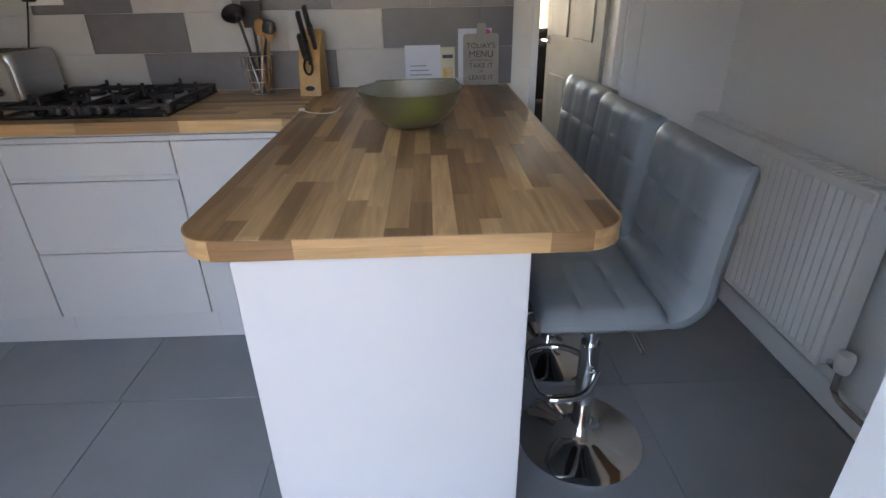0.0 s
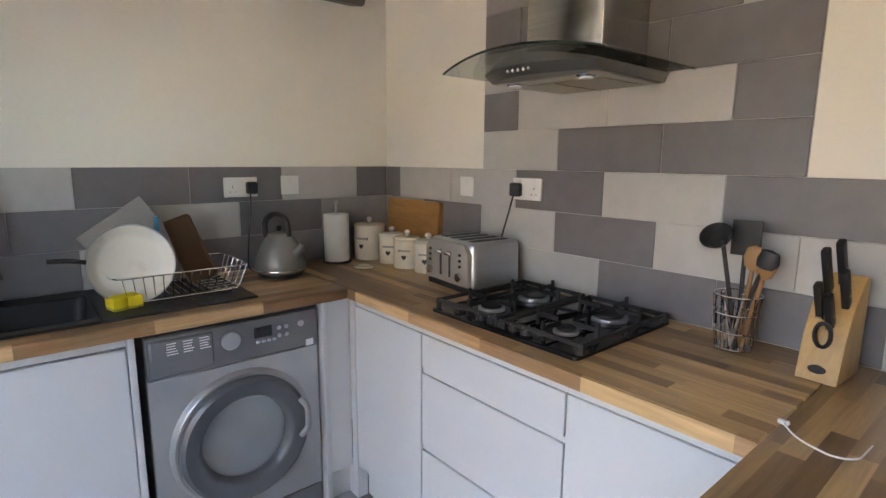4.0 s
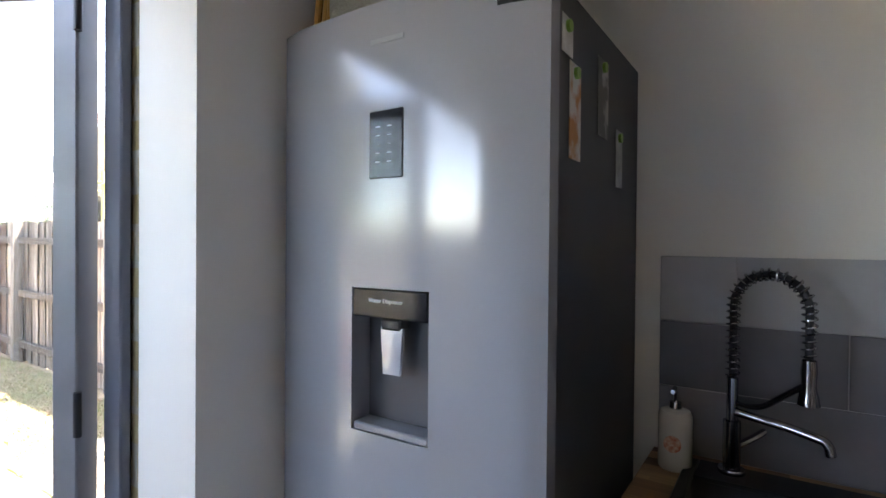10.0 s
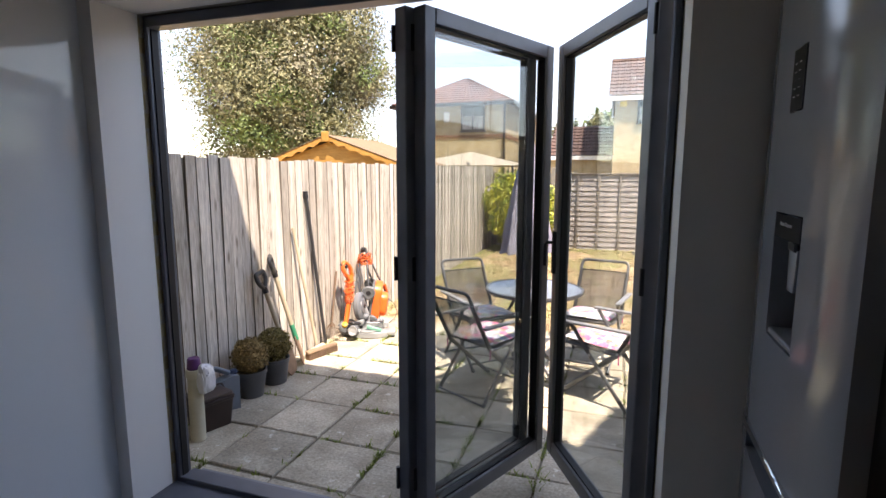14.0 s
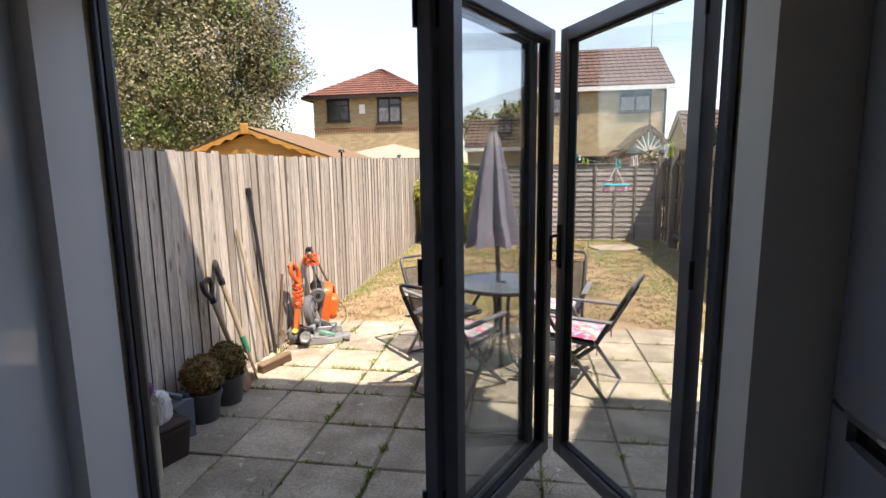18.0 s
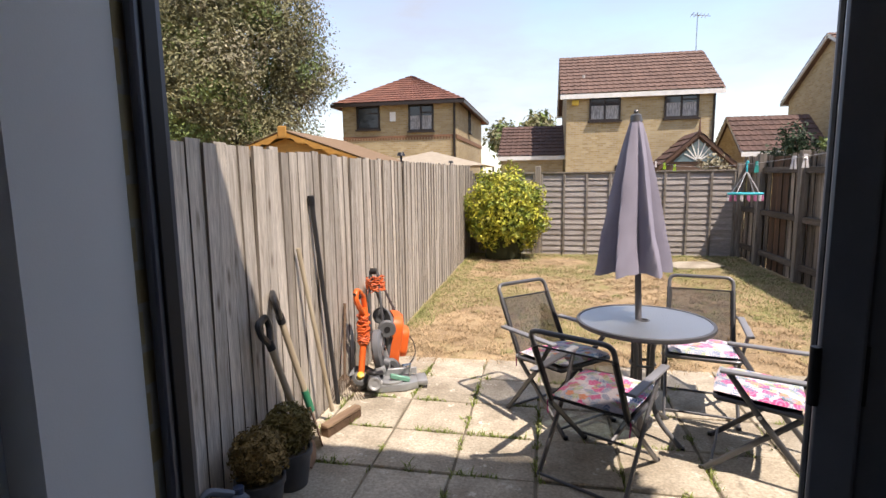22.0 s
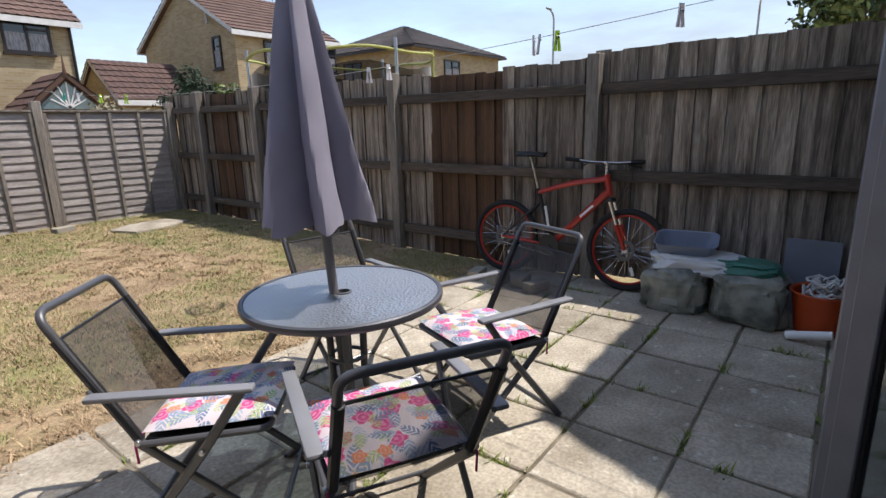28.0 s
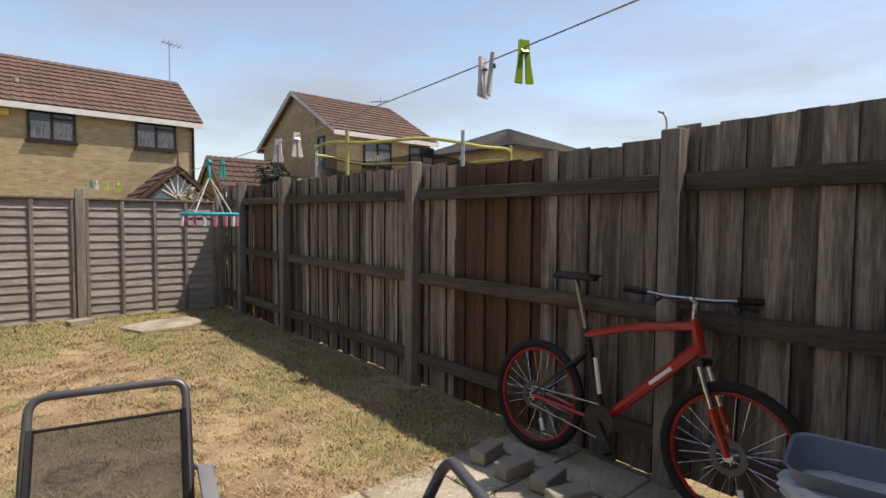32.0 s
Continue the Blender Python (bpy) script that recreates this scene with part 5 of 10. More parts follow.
def dish_rack():
    r = thing("dish_rack", "chrome wire dish rack on the drainer", "dish rack", (-2.22, 1.185, 0.924), 90)
    for z, k in ((0.012, 0.88), (0.10, 1.0)):
        part("hoop", tube([(x * k, y * k, z) for x, y in round_rect(-0.19, 0.25, -0.15, 0.15, 0.04)], 0.003, 6, closed=True), CHROME, r)
    for i in range(13):
        x = -0.16 + 0.03 * i
        part("wire", tube(rounded([(x, -0.15, 0.10), (x * 0.9, -0.125, 0.013), (x * 0.9, 0.125, 0.013), (x, 0.15, 0.10)], 0.02, 3), 0.0017, 5), CHROME, r)
    for i in range(6):
        y = -0.125 + 0.05 * i
        part("wire", tube(rounded([(0.25, y, 0.10), (0.22, y * 0.88, 0.013), (0.12, y * 0.88, 0.013)], 0.02, 3), 0.0017, 5), CHROME, r)
    for x in (-0.15, 0.2):
        for y in (-0.11, 0.11):
            part("foot", cyl(0.006, 0.012, Matrix.Translation((x, y, 0.0)), 8), BLACK, r)
    return r


dish_rack()
pn = thing("frying_pan", "pan with a stained white inside standing in the rack", "pan", (-2.115, 1.065, 1.064), 0)
mm = Matrix.Rotation(radians(78), 4, "Y")
part("pan", lathe([(0.0, -0.045), (0.09, -0.045), (0.105, -0.035), (0.128, 0.0), (0.131, 0.0), (0.109, -0.04), (0.094, -0.050), (0.0, -0.050)], 44, m=mm), mat("cream_enamel", (0.66, 0.64, 0.58), 0.3, scale=9, col2=(0.50, 0.44, 0.35), contrast=(0.25, 0.45)), pn)
part("pattern", lathe([(0.098, -0.0405), (0.112, -0.031), (0.120, -0.016), (0.122, -0.0155), (0.1135, -0.0315), (0.099, -0.0415)], 44, m=mm), mat("faded_floral_rim", (0.62, 0.58, 0.50), 0.35, scale=38, detail=2, col2=(0.30, 0.15, 0.13), contrast=(0.40, 0.46)), pn)
part("rim", tube([(*(mm @ Vector((0.130 * math.cos(2 * math.pi * k / 44), 0.130 * math.sin(2 * math.pi * k / 44), 0.0))),) for k in range(44)], 0.003, 6, closed=True), STEEL, pn)
part("handle", tube([(0.0, -0.125, 0.02), (-0.005, -0.17, 0.03), (-0.005, -0.225, 0.033)], 0.010, 10, flat=0.7), BLACK, pn)
gb = thing("grey_chopping_board", "thin grey plastic chopping board leaning in the rack", "chopping board", (-2.30, 1.205, 0.955), 0)
part("board", box(-0.004, 0.004, -0.12, 0.13, 0.0, 0.30, 0.003, m=Matrix.Rotation(radians(-10), 4, "Y") @ Matrix.Rotation(radians(34), 4, "X")), mat("grey_board", (0.30, 0.295, 0.28), 0.6), gb)
wb = thing("wooden_serving_board", "dark wooden board leaning in the rack", "board", (-2.29, 1.33, 0.94), 0)
part("board", box(-0.006, 0.006, -0.05, 0.06, 0.0, 0.26, 0.01, m=Matrix.Rotation(radians(-12), 4, "Y") @ Matrix.Rotation(radians(18), 4, "X")), mat("walnut_board", (0.14, 0.075, 0.035), 0.6), wb)
sg = thing("washing_sponge", "yellow washing-up sponge on the sink rim", "sponge", (-2.10, 1.03, 0.924), 15)
part("foam", prism([(-0.03, -0.045), (0.03, -0.045), (0.034, -0.02), (0.026, 0.0), (0.034, 0.02), (0.03, 0.045), (-0.03, 0.045), (-0.034, 0.02), (-0.026, 0.0), (-0.034, -0.02)], 0.008, 0.042, bev=0.005), mat("yellow_foam", (0.75, 0.58, 0.02), 0.9, bump=0.5, bscale=250), sg)
part("scourer", prism([(-0.03, -0.045), (0.03, -0.045), (0.034, -0.02), (0.026, 0.0), (0.034, 0.02), (0.03, 0.045), (-0.03, 0.045), (-0.034, 0.02), (-0.026, 0.0), (-0.034, -0.02)], 0.0, 0.008), mat("green_scourer", (0.35, 0.32, 0.03), 0.95), sg)
cl = thing("dish_brush", "blue plastic brush standing in the rack", "brush", (-2.27, 1.16, 0.94), 0)
part("handle", tube([(0, 0, 0), (0.0, 0.02, 0.26)], 0.009, 8), mat("blue_plastic", (0.02, 0.25, 0.42), 0.4), cl)

sp = thing("wall_speaker", "small grey loudspeaker on a white wall bracket", "loudspeaker", (XL + 0.11, 1.99, 2.17), 90)
part("cabinet", prism(round_rect(-0.15, 0.15, -0.055, 0.045, 0.02), 0, 0.10, bev=0.006, m=Matrix.Rotation(radians(12), 4, "X") @ Matrix.Translation((0, 0.05, 0)) @ FLIP), mat("grey_speaker", (0.16, 0.16, 0.165), 0.6, bump=0.2, bscale=500), sp)
part("badge", box(-0.022, 0.022, -0.053, -0.049, -0.045, -0.036, 0.001), WHITE, sp)
part("bracket", tube(rounded([(0.02, 0.0, 0.05), (0.02, 0.03, 0.10), (0.02, 0.11, 0.12)], 0.02), 0.012, 8), WHITE, sp)
part("plate", box(-0.03, 0.05, 0.10, 0.11, 0.08, 0.15, 0.004), WHITE, sp)


# ---- clutter on the fridge ----
def crumpled(w, d, h, seed, rough=0.03):
    bm = bmesh.new()
    bmesh.ops.create_icosphere(bm, subdivisions=4, radius=1.0)
    for v in bm.verts:
        c = v.co
        k = 1 + 0.22 * noise.noise(c * 1.7 + Vector((seed, 0, 0))) + 0.10 * noise.noise(c * 5 + Vector((0, seed, 0))) + rough * (1 - 2 * abs(noise.noise(c * 8 + Vector((seed, seed, 0)))))
        sx = math.copysign(abs(c.x) ** 0.6, c.x)
        sy = math.copysign(abs(c.y) ** 0.6, c.y)
        sz = math.copysign(abs(c.z) ** 0.6, c.z)
        v.co = Vector((sx * w * k, sy * d * k, max(0.0, (sz * k + 0.85)) * h / 1.85))
    return bm


FZ = 1.820
bg_ = thing("cloth_bag", "crumpled beige canvas bag on the fridge", "bag", (-2.06, -0.06, FZ), 5)
part("bag", crumpled(0.11, 0.115, 0.17, 1.3), mat("beige_canvas", (0.26, 0.245, 0.21), 0.9, bump=0.3, bscale=150), bg_)
part("strap", box(0.02, 0.06, 0.085, 0.115, 0.0, 0.12, 0.01), BLACK, bg_)
bg_ = thing("dark_bag", "dark grey fabric bag heaped on the fridge", "bag", (-2.28, 0.05, FZ), 0)
part("bag", crumpled(0.18, 0.17, 0.36, 4.1), mat("dark_cloth", (0.03, 0.032, 0.036), 0.8, bump=0.3, bscale=120), bg_)
bg_ = thing("green_bag", "pale green plastic bag on the fridge", "bag", (-1.99, 0.115, FZ), 0)
part("bag", crumpled(0.085, 0.085, 0.06, 7.7), mat("pale_green_plastic", (0.32, 0.46, 0.36), 0.4, bump=0.2, bscale=60), bg_)
bx = thing("cereal_box", "yellow and white printed food packet on the fridge", "packet", (-2.09, 0.245, FZ), 82)
part("packet", box(-0.075, 0.075, -0.03, 0.03, 0, 0.19, 0.004), mat("cream_card", (0.66, 0.62, 0.52), 0.5), bx)
part("band", box(-0.0755, 0.0755, -0.0305, 0.0305, 0.135, 0.188), mat("yellow_card", (0.70, 0.56, 0.04), 0.5), bx)
part("picture", box(-0.06, -0.01, -0.0315, -0.0302, 0.06, 0.11), mat("blue_print", (0.1, 0.4, 0.5), 0.5, col2=(0.6, 0.6, 0.55), scale=30), bx)
part("picture", box(0.01, 0.06, -0.0315, -0.0302, 0.02, 0.05), mat("brown_print", (0.2, 0.14, 0.09), 0.5), bx)
part("picture", box(0.0, 0.055, -0.0315, -0.0302, 0.07, 0.10), mat("grey_print_b", (0.16, 0.15, 0.13), 0.5), bx)
lk = thing("leek_bunch", "bunch of long green leek leaves on the fridge", "leeks", (-1.97, -0.01, FZ + 0.02), 0)
LEEK = [mat("leek_leaf", (0.16, 0.36, 0.04), 0.4, scale=3, stretch=(1, 1, 1), col2=(0.30, 0.46, 0.10)), mat("leek_leaf_dark", (0.06, 0.20, 0.03), 0.4, col2=(0.12, 0.30, 0.05))]
for k in range(7):
    bm = bmesh.new()
    pts = []
    a = 30 + 6 * k
    for i in range(9):
        s = i / 8
        pts.append((Vector((-0.02 * k * s - 0.03 * s, 0.06 + 0.26 * s * math.cos(radians(a)) , 0.03 + 0.40 * s * math.sin(radians(a + 12)) - 0.05 * s * s)), 0.012 + 0.026 * math.sin(math.pi * min(1, 0.15 + 0.8 * s))))
    prev = None
    for p, w in pts:
        row = [bm.verts.new(p + Vector((-w, -w * 0.3, 0.3 * w))), bm.verts.new(p), bm.verts.new(p + Vector((w, w * 0.3, 0.3 * w)))]
        if prev:
            for j in range(2):
                bm.faces.new((prev[j], prev[j + 1], row[j + 1], row[j]))
        prev = row
    part("leaf", bm, LEEK[k % 2], lk)
st = thing("wooden_sticks", "bundle of golden wooden sticks standing on the fridge", "sticks", (-1.99, -0.20, FZ), 0)
for k in range(6):
    part("stick", tube([(random.uniform(-0.05, 0.03), 0.012 * k - 0.02, 0), (random.uniform(-0.05, 0.03), 0.016 * k - 0.03, 0.42)], 0.008, 8), mat("golden_stick", (0.46, 0.24, 0.05), 0.5), st)
for name, label, x, z, w, h, c1, c2 in (("fridge_note", "energy label stuck to the fridge side", -2.03, 1.62, 0.055, 0.16, (0.66, 0.65, 0.6), (0.55, 0.25, 0.08)),
                                         ("fridge_photo", "small photo card held to the fridge side", -2.19, 1.68, 0.07, 0.15, (0.16, 0.17, 0.15), (0.45, 0.46, 0.42)),
                                         ("fridge_slip", "white paper slip on the fridge side", -1.99, 1.735, 0.05, 0.06, (0.7, 0.7, 0.68), (0.55, 0.55, 0.52)),
                                         ("fridge_paper", "grey paper curling off the fridge side", -2.31, 1.58, 0.05, 0.12, (0.35, 0.36, 0.34), (0.25, 0.26, 0.25))):
    q = thing(name, label, "paper", (x, 0.3492, z), 0)
    part("sheet", box(-w / 2, w / 2, 0.0, 0.0012, -h / 2, h / 2), mat(name + "_print", c1, 0.6, col2=c2, scale=22, contrast=(0.4, 0.55)), q)
    part("magnet", cyl(0.01, 0.006, Matrix.Translation((0, 0.0012, h / 2 - 0.015)) @ Matrix.Rotation(radians(-90), 4, "X"), 12), mat(name + "_magnet", (0.25, 0.45, 0.08), 0.4), q)


# ---- stools ----
def stool():
    s = thing("bar_stool", "grey quilted leatherette bar stool on a chrome base", "bar stool", (0.445, 1.21, 0), 0, "stools at the breakfast bar")
    part("base", lathe([(0.0, 0.0), (0.19, 0.0), (0.192, 0.006), (0.17, 0.014), (0.08, 0.03), (0.04, 0.055), (0.032, 0.075), (0.0, 0.075)], 44), CHROME, s)
    part("column", cyl(0.028, 0.30, Matrix.Translation((0, 0, 0.07)), 24), CHROME, s)
    part("piston", cyl(0.019, 0.17, Matrix.Translation((0, 0, 0.36)), 20), CHROME, s)
    part("footrest", tube(rounded([(0.02, -0.03, 0.28), (-0.04, -0.12, 0.27), (-0.17, -0.12, 0.265), (-0.17, 0.12, 0.265), (-0.04, 0.12, 0.27), (0.02, 0.03, 0.28)], 0.08, 6), 0.010, 10), CHROME, s)
    part("lever", tube([(0.02, 0, 0.50), (0.06, -0.12, 0.49), (0.06, -0.2, 0.48)], 0.005, 8), CHROME, s)
    part("seat_plate", box(-0.09, 0.09, -0.09, 0.09, 0.515, 0.53, 0.004), BLACK, s)

    def even(path, n):
        """The same line in n equal steps."""
        P = [Vector((p[0], 0, p[1])) for p in path]
        L = [0.0]
        for a, b in zip(P, P[1:]):
            L.append(L[-1] + (b - a).length)
        out, j = [], 0
        for i in range(n + 1):
            d = L[-1] * i / n
            while j < len(P) - 2 and L[j + 1] < d:
                j += 1
            q = P[j].lerp(P[j + 1], (d - L[j]) / (L[j + 1] - L[j]))
            out.append((q.x, q.z))
        return out

    def quilted(path, width, thick, cells_u, cells_v):
        """A padded shell swept along an (x, z) path, with stitched squares pressed in on its faces."""
        bm = bmesh.new()
        P = [Vector((p[0], 0, p[1])) for p in path]
        n, nv = len(P), cells_v * 6
        front, back = [], []
        L = [0.0]
        for a, b in zip(P, P[1:]):
            L.append(L[-1] + (b - a).length)
        for i, p in enumerate(P):
            t = (P[min(n - 1, i + 1)] - P[max(0, i - 1)]).normalized()
            nn = Vector((-t.z, 0, t.x))
            fr, bk = [], []
            u = L[i] / L[-1] * cells_u
            for j in range(nv + 1):
                v = j / nv
                du = abs(u - round(u))
                dv = abs(v * cells_v - round(v * cells_v))
                crease = min(1.0, min(du, dv) / 0.10)
                edge = min(1.0, min(v, 1 - v) / 0.09) ** 0.5 * min(1.0, min(L[i], L[-1] - L[i]) / 0.03) ** 0.5
                ht = thick / 2 * (0.35 + 0.65 * edge) + 0.007 * (crease ** 0.6 - 1)
                y = (v - 0.5) * width
                fr.append(bm.verts.new(p + nn * ht + Vector((0, y, 0))))
                bk.append(bm.verts.new(p - nn * (ht * 0.9) + Vector((0, y, 0))))
            front.append(fr)
            back.append(bk)
        for i in range(n - 1):
            for j in range(nv):
                bm.faces.new((front[i][j], front[i][j + 1], front[i + 1][j + 1], front[i + 1][j]))
                bm.faces.new((back[i + 1][j], back[i + 1][j + 1], back[i][j + 1], back[i][j]))
            for j in (0, nv):
                bm.faces.new((front[i][j], front[i + 1][j], back[i + 1][j], back[i][j]))
        for i in (0, n - 1):
            for j in range(nv):
                bm.faces.new((front[i][j], front[i][j + 1], back[i][j + 1], back[i][j]))
        bmesh.ops.recalc_face_normals(bm, faces=bm.faces[:])
        return bm
    seat_path = [(-0.20 + 0.31 * k / 24, 0.565) for k in range(23 + 2)]
    part("seat", quilted(seat_path, 0.42, 0.080, 3, 3), LEATHER, s)
    back_path = [(0.105 + 0.08 * math.sin(radians(9 * k)), 0.645 - 0.08 * math.cos(radians(9 * k))) for k in range(10)]
    back_path += [(0.185 + 0.030 * (k / 20) ** 1.5, 0.645 + 0.305 * k / 20) for k in range(1, 21)]
    part("backrest", quilted(even(back_path, 30), 0.42, 0.088, 3, 3), LEATHER, s)
    return s


s0 = stool()
for y, a in ((1.655, 3), (2.09, 6)):
    copy_thing(s0, pose(0.435, y, 0, 0, 0, a))


# ---- radiator ----
def radiator():
    r = thing("radiator", "white ribbed panel radiator on the wall", "radiator", (XR - 0.03, 1.795, 0.2))
    w, h = 0.52, 0.575
    part("back_panel", box(-0.02, -0.008, -w, w, 0, h, 0.003), WHITE, r)
    bm = bmesh.new()
    n = 30
    pr = []
    for i in range(n * 4 + 1):
        y = -w + 2 * w * i / (n * 4)
        k = i % 4
        d = 0.0 if k in (0,) else (0.010 if k in (1, 2, 3) else 0.0)
        pr.append((-0.092 - (0.009 if k == 2 else (0.006 if k in (1, 3) else 0.0)), y))
    lo = [bm.verts.new((x, y, 0.03)) for x, y in pr]
    hi = [bm.verts.new((x, y, h - 0.03)) for x, y in pr]
    for i in range(len(pr) - 1):
        bm.faces.new((lo[i], hi[i], hi[i + 1], lo[i + 1]))
    box(-0.092, -0.080, -w, w, 0.0, h, 0.004, bm=bm)
    part("front_panel", bm, WHITE, r)
    part("side", box(-0.08, -0.008, -w - 0.002, -w + 0.004, 0.005, h + 0.004, 0.002), WHITE, r)
    part("side", box(-0.08, -0.008, w - 0.004, w + 0.002, 0.005, h + 0.004, 0.002), WHITE, r)
    for k in range(40):
        part("grille_bar", box(-0.078, -0.01, -w + 0.012 + 0.026 * k, -w + 0.022 + 0.026 * k, h - 0.002, h + 0.003), WHITE, r)
    part("air_valve", cyl(0.012, 0.03, Matrix.Translation((-0.05, -w - 0.002, h - 0.04)) @ Matrix.Rotation(radians(90), 4, "X"), 14), CHROME, r)
    v = part("valve", lathe([(0.0, 0.0), (0.02, 0.0), (0.024, 0.01), (0.026, 0.05), (0.022, 0.065), (0.0, 0.068)], 20, m=Matrix.Translation((-0.05, -w - 0.055, 0.02))), WHITE, r, "white thermostatic valve head")
    part("elbow", tube(rounded([(-0.05, -w, 0.02), (-0.05, -w - 0.055, 0.02), (-0.05, -w - 0.055, -0.05)], 0.02), 0.011, 8), CHROME, r)
    part("pipe", tube(rounded([(-0.05, -w - 0.055, -0.05), (-0.03, -w - 0.06, -0.09), (0.0, -w - 0.22, -0.115), (0.003, -w - 0.62, -0.14)], 0.05), 0.009, 8), mat("worn_copper_pipe", (0.22, 0.12, 0.08), 0.5, 0.7, scale=14, col2=(0.4, 0.38, 0.36)), r)
    return r


radiator()
pc = thing("wooden_wall_art", "carved slab-wood picture with a ring motif", "picture", (XR - 0.003, 1.52, 1.46))
ARTW = mat("carved_wood", (0.24, 0.15, 0.09), 0.7, scale=3, stretch=(9, 1, 9), col2=(0.10, 0.065, 0.045), grain=0.2, gscale=10, bump=0.4, bscale=20)
for k, (z0, z1) in enumerate(((-0.165, 0.0), (0.004, 0.165), (0.17, 0.33))):
    o = [(-0.52, z0), (0.44 + 0.05 * (k % 2), z0 + 0.004), (0.475 + 0.03 * (k % 2), z0 + 0.04), (0.46, z1 - 0.03), (0.47 - 0.03 * k, z1), (-0.52, z1)]
    part("plank", prism(o, 0, 0.022, bev=0.003, m=Matrix(((0, 0, -1, 0), (1, 0, 0, 0), (0, 1, 0, 0), (0, 0, 0, 1)))), ARTW, pc)
INK = mat("pale_carving", (0.34, 0.27, 0.19), 0.7)
for r in (0.10, 0.105, 0.17, 0.235, 0.24):
    part("ring", tube([(-0.0225, 0.02 + r * math.cos(math.pi * 2 * k / 40), 0.02 + min(0.30, max(-0.18, r * math.sin(math.pi * 2 * k / 40)))) for k in range(40)], 0.0016, 5, closed=True), INK, pc)
for a in range(12):
    part("spoke", tube([(-0.0225, 0.02 + 0.105 * math.cos(a * math.pi / 6), 0.02 + 0.105 * math.sin(a * math.pi / 6)), (-0.0225, 0.02 + 0.165 * math.cos(a * math.pi / 6), 0.02 + 0.165 * math.sin(a * math.pi / 6))], 0.0016, 5), INK, pc)
th = thing("light_switch", "small white wall switch", "switch", (XR - 0.001, 2.26, 1.36))
part("plate", box(-0.01, 0.0, -0.035, 0.035, -0.035, 0.035, 0.003), WHITE, th)
part("knob", box(-0.018, -0.009, -0.008, 0.008, -0.02, 0.02, 0.002), WHITE, th)

# ---- garden: ground, patio, fences ----
def ground_z(x, y):
    """Lawn level: the patio's level near the house, rising gently to the back fence."""
    return G - 0.01 if y > -3.78 else G - 0.01 + 0.06 * min(1.0, (-3.78 - y) / 5.8)


EARTH = mat("dry_soil", (0.14, 0.11, 0.08), 0.95, scale=3, col2=(0.09, 0.075, 0.055), bump=0.5, bscale=30)
LAWN = mat("parched_lawn", (0.365, 0.27, 0.16), 0.95, scale=2.6, detail=9, col2=(0.225, 0.16, 0.092), grain=0.26, gscale=45, bump=0.8, bscale=90, contrast=(0.36, 0.60), spots=((0.235, 0.22, 0.085), 0.8, 0.50, 0.18))
JOINT = mat("sandy_joint_fill", (0.215, 0.185, 0.135), 0.95, scale=5, detail=8, col2=(0.12, 0.10, 0.07), bump=0.6, bscale=50)
SLAB = mat("concrete_slab", (0.43, 0.385, 0.305), 0.92, scale=4, detail=9, col2=(0.265, 0.228, 0.172), grain=0.24, gscale=70, bump=0.35, bscale=60, rand=0.15, contrast=(0.32, 0.66), spots=((0.56, 0.53, 0.45), 13, 0.61, 0.07))
FENCE_W = mat("weathered_timber", (0.53, 0.48, 0.415), 0.85, scale=1.6, stretch=(14, 14, 0.9), col2=(0.34, 0.30, 0.25), knots=((0.12, 0.085, 0.06), (11, 11, 3.2)), grain=0.28, gscale=12, bump=0.4, bscale=14, rand=0.24, spots=((0.19, 0.155, 0.125), 2.4, 0.62, 0.12))
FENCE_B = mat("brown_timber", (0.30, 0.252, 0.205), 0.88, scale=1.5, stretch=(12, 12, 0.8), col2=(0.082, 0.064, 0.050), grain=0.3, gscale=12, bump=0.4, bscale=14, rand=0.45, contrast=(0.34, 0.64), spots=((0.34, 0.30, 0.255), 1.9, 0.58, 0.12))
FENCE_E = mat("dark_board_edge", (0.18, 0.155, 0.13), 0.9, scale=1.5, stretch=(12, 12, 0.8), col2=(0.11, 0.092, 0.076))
FENCE_R = mat("dark_rail_timber", (0.115, 0.092, 0.074), 0.9, scale=1.5, stretch=(12, 0.8, 12), col2=(0.06, 0.048, 0.038), grain=0.3, gscale=12, bump=0.4, bscale=14, rand=0.25, spots=((0.22, 0.19, 0.16), 1.9, 0.62, 0.12))
# near-black sides that draw a dark line along each west board
FENCE_D = mat("darker_board_edge", (0.06, 0.05, 0.04), 0.9, scale=1.5, stretch=(12, 12, 0.8), col2=(0.035, 0.03, 0.025))
FENCE_N = mat("newer_brown_timber", (0.115, 0.062, 0.033), 0.85, scale=1.6, stretch=(12, 12, 0.9), col2=(0.065, 0.036, 0.021), grain=0.25, gscale=12, bump=0.3, bscale=14, rand=0.2)
FENCE_H = mat("silvered_lap_timber", (0.36, 0.33, 0.31), 0.85, scale=2.2, stretch=(1.2, 9, 9), col2=(0.25, 0.225, 0.21), grain=0.2, gscale=14, bump=0.35, bscale=16, rand=0.12)
POSTM = mat("grey_post_timber", (0.25, 0.225, 0.195), 0.88, scale=1.8, stretch=(9, 9, 0.9), col2=(0.14, 0.12, 0.10), grain=0.25, gscale=12, bump=0.35, bscale=14, rand=0.1)


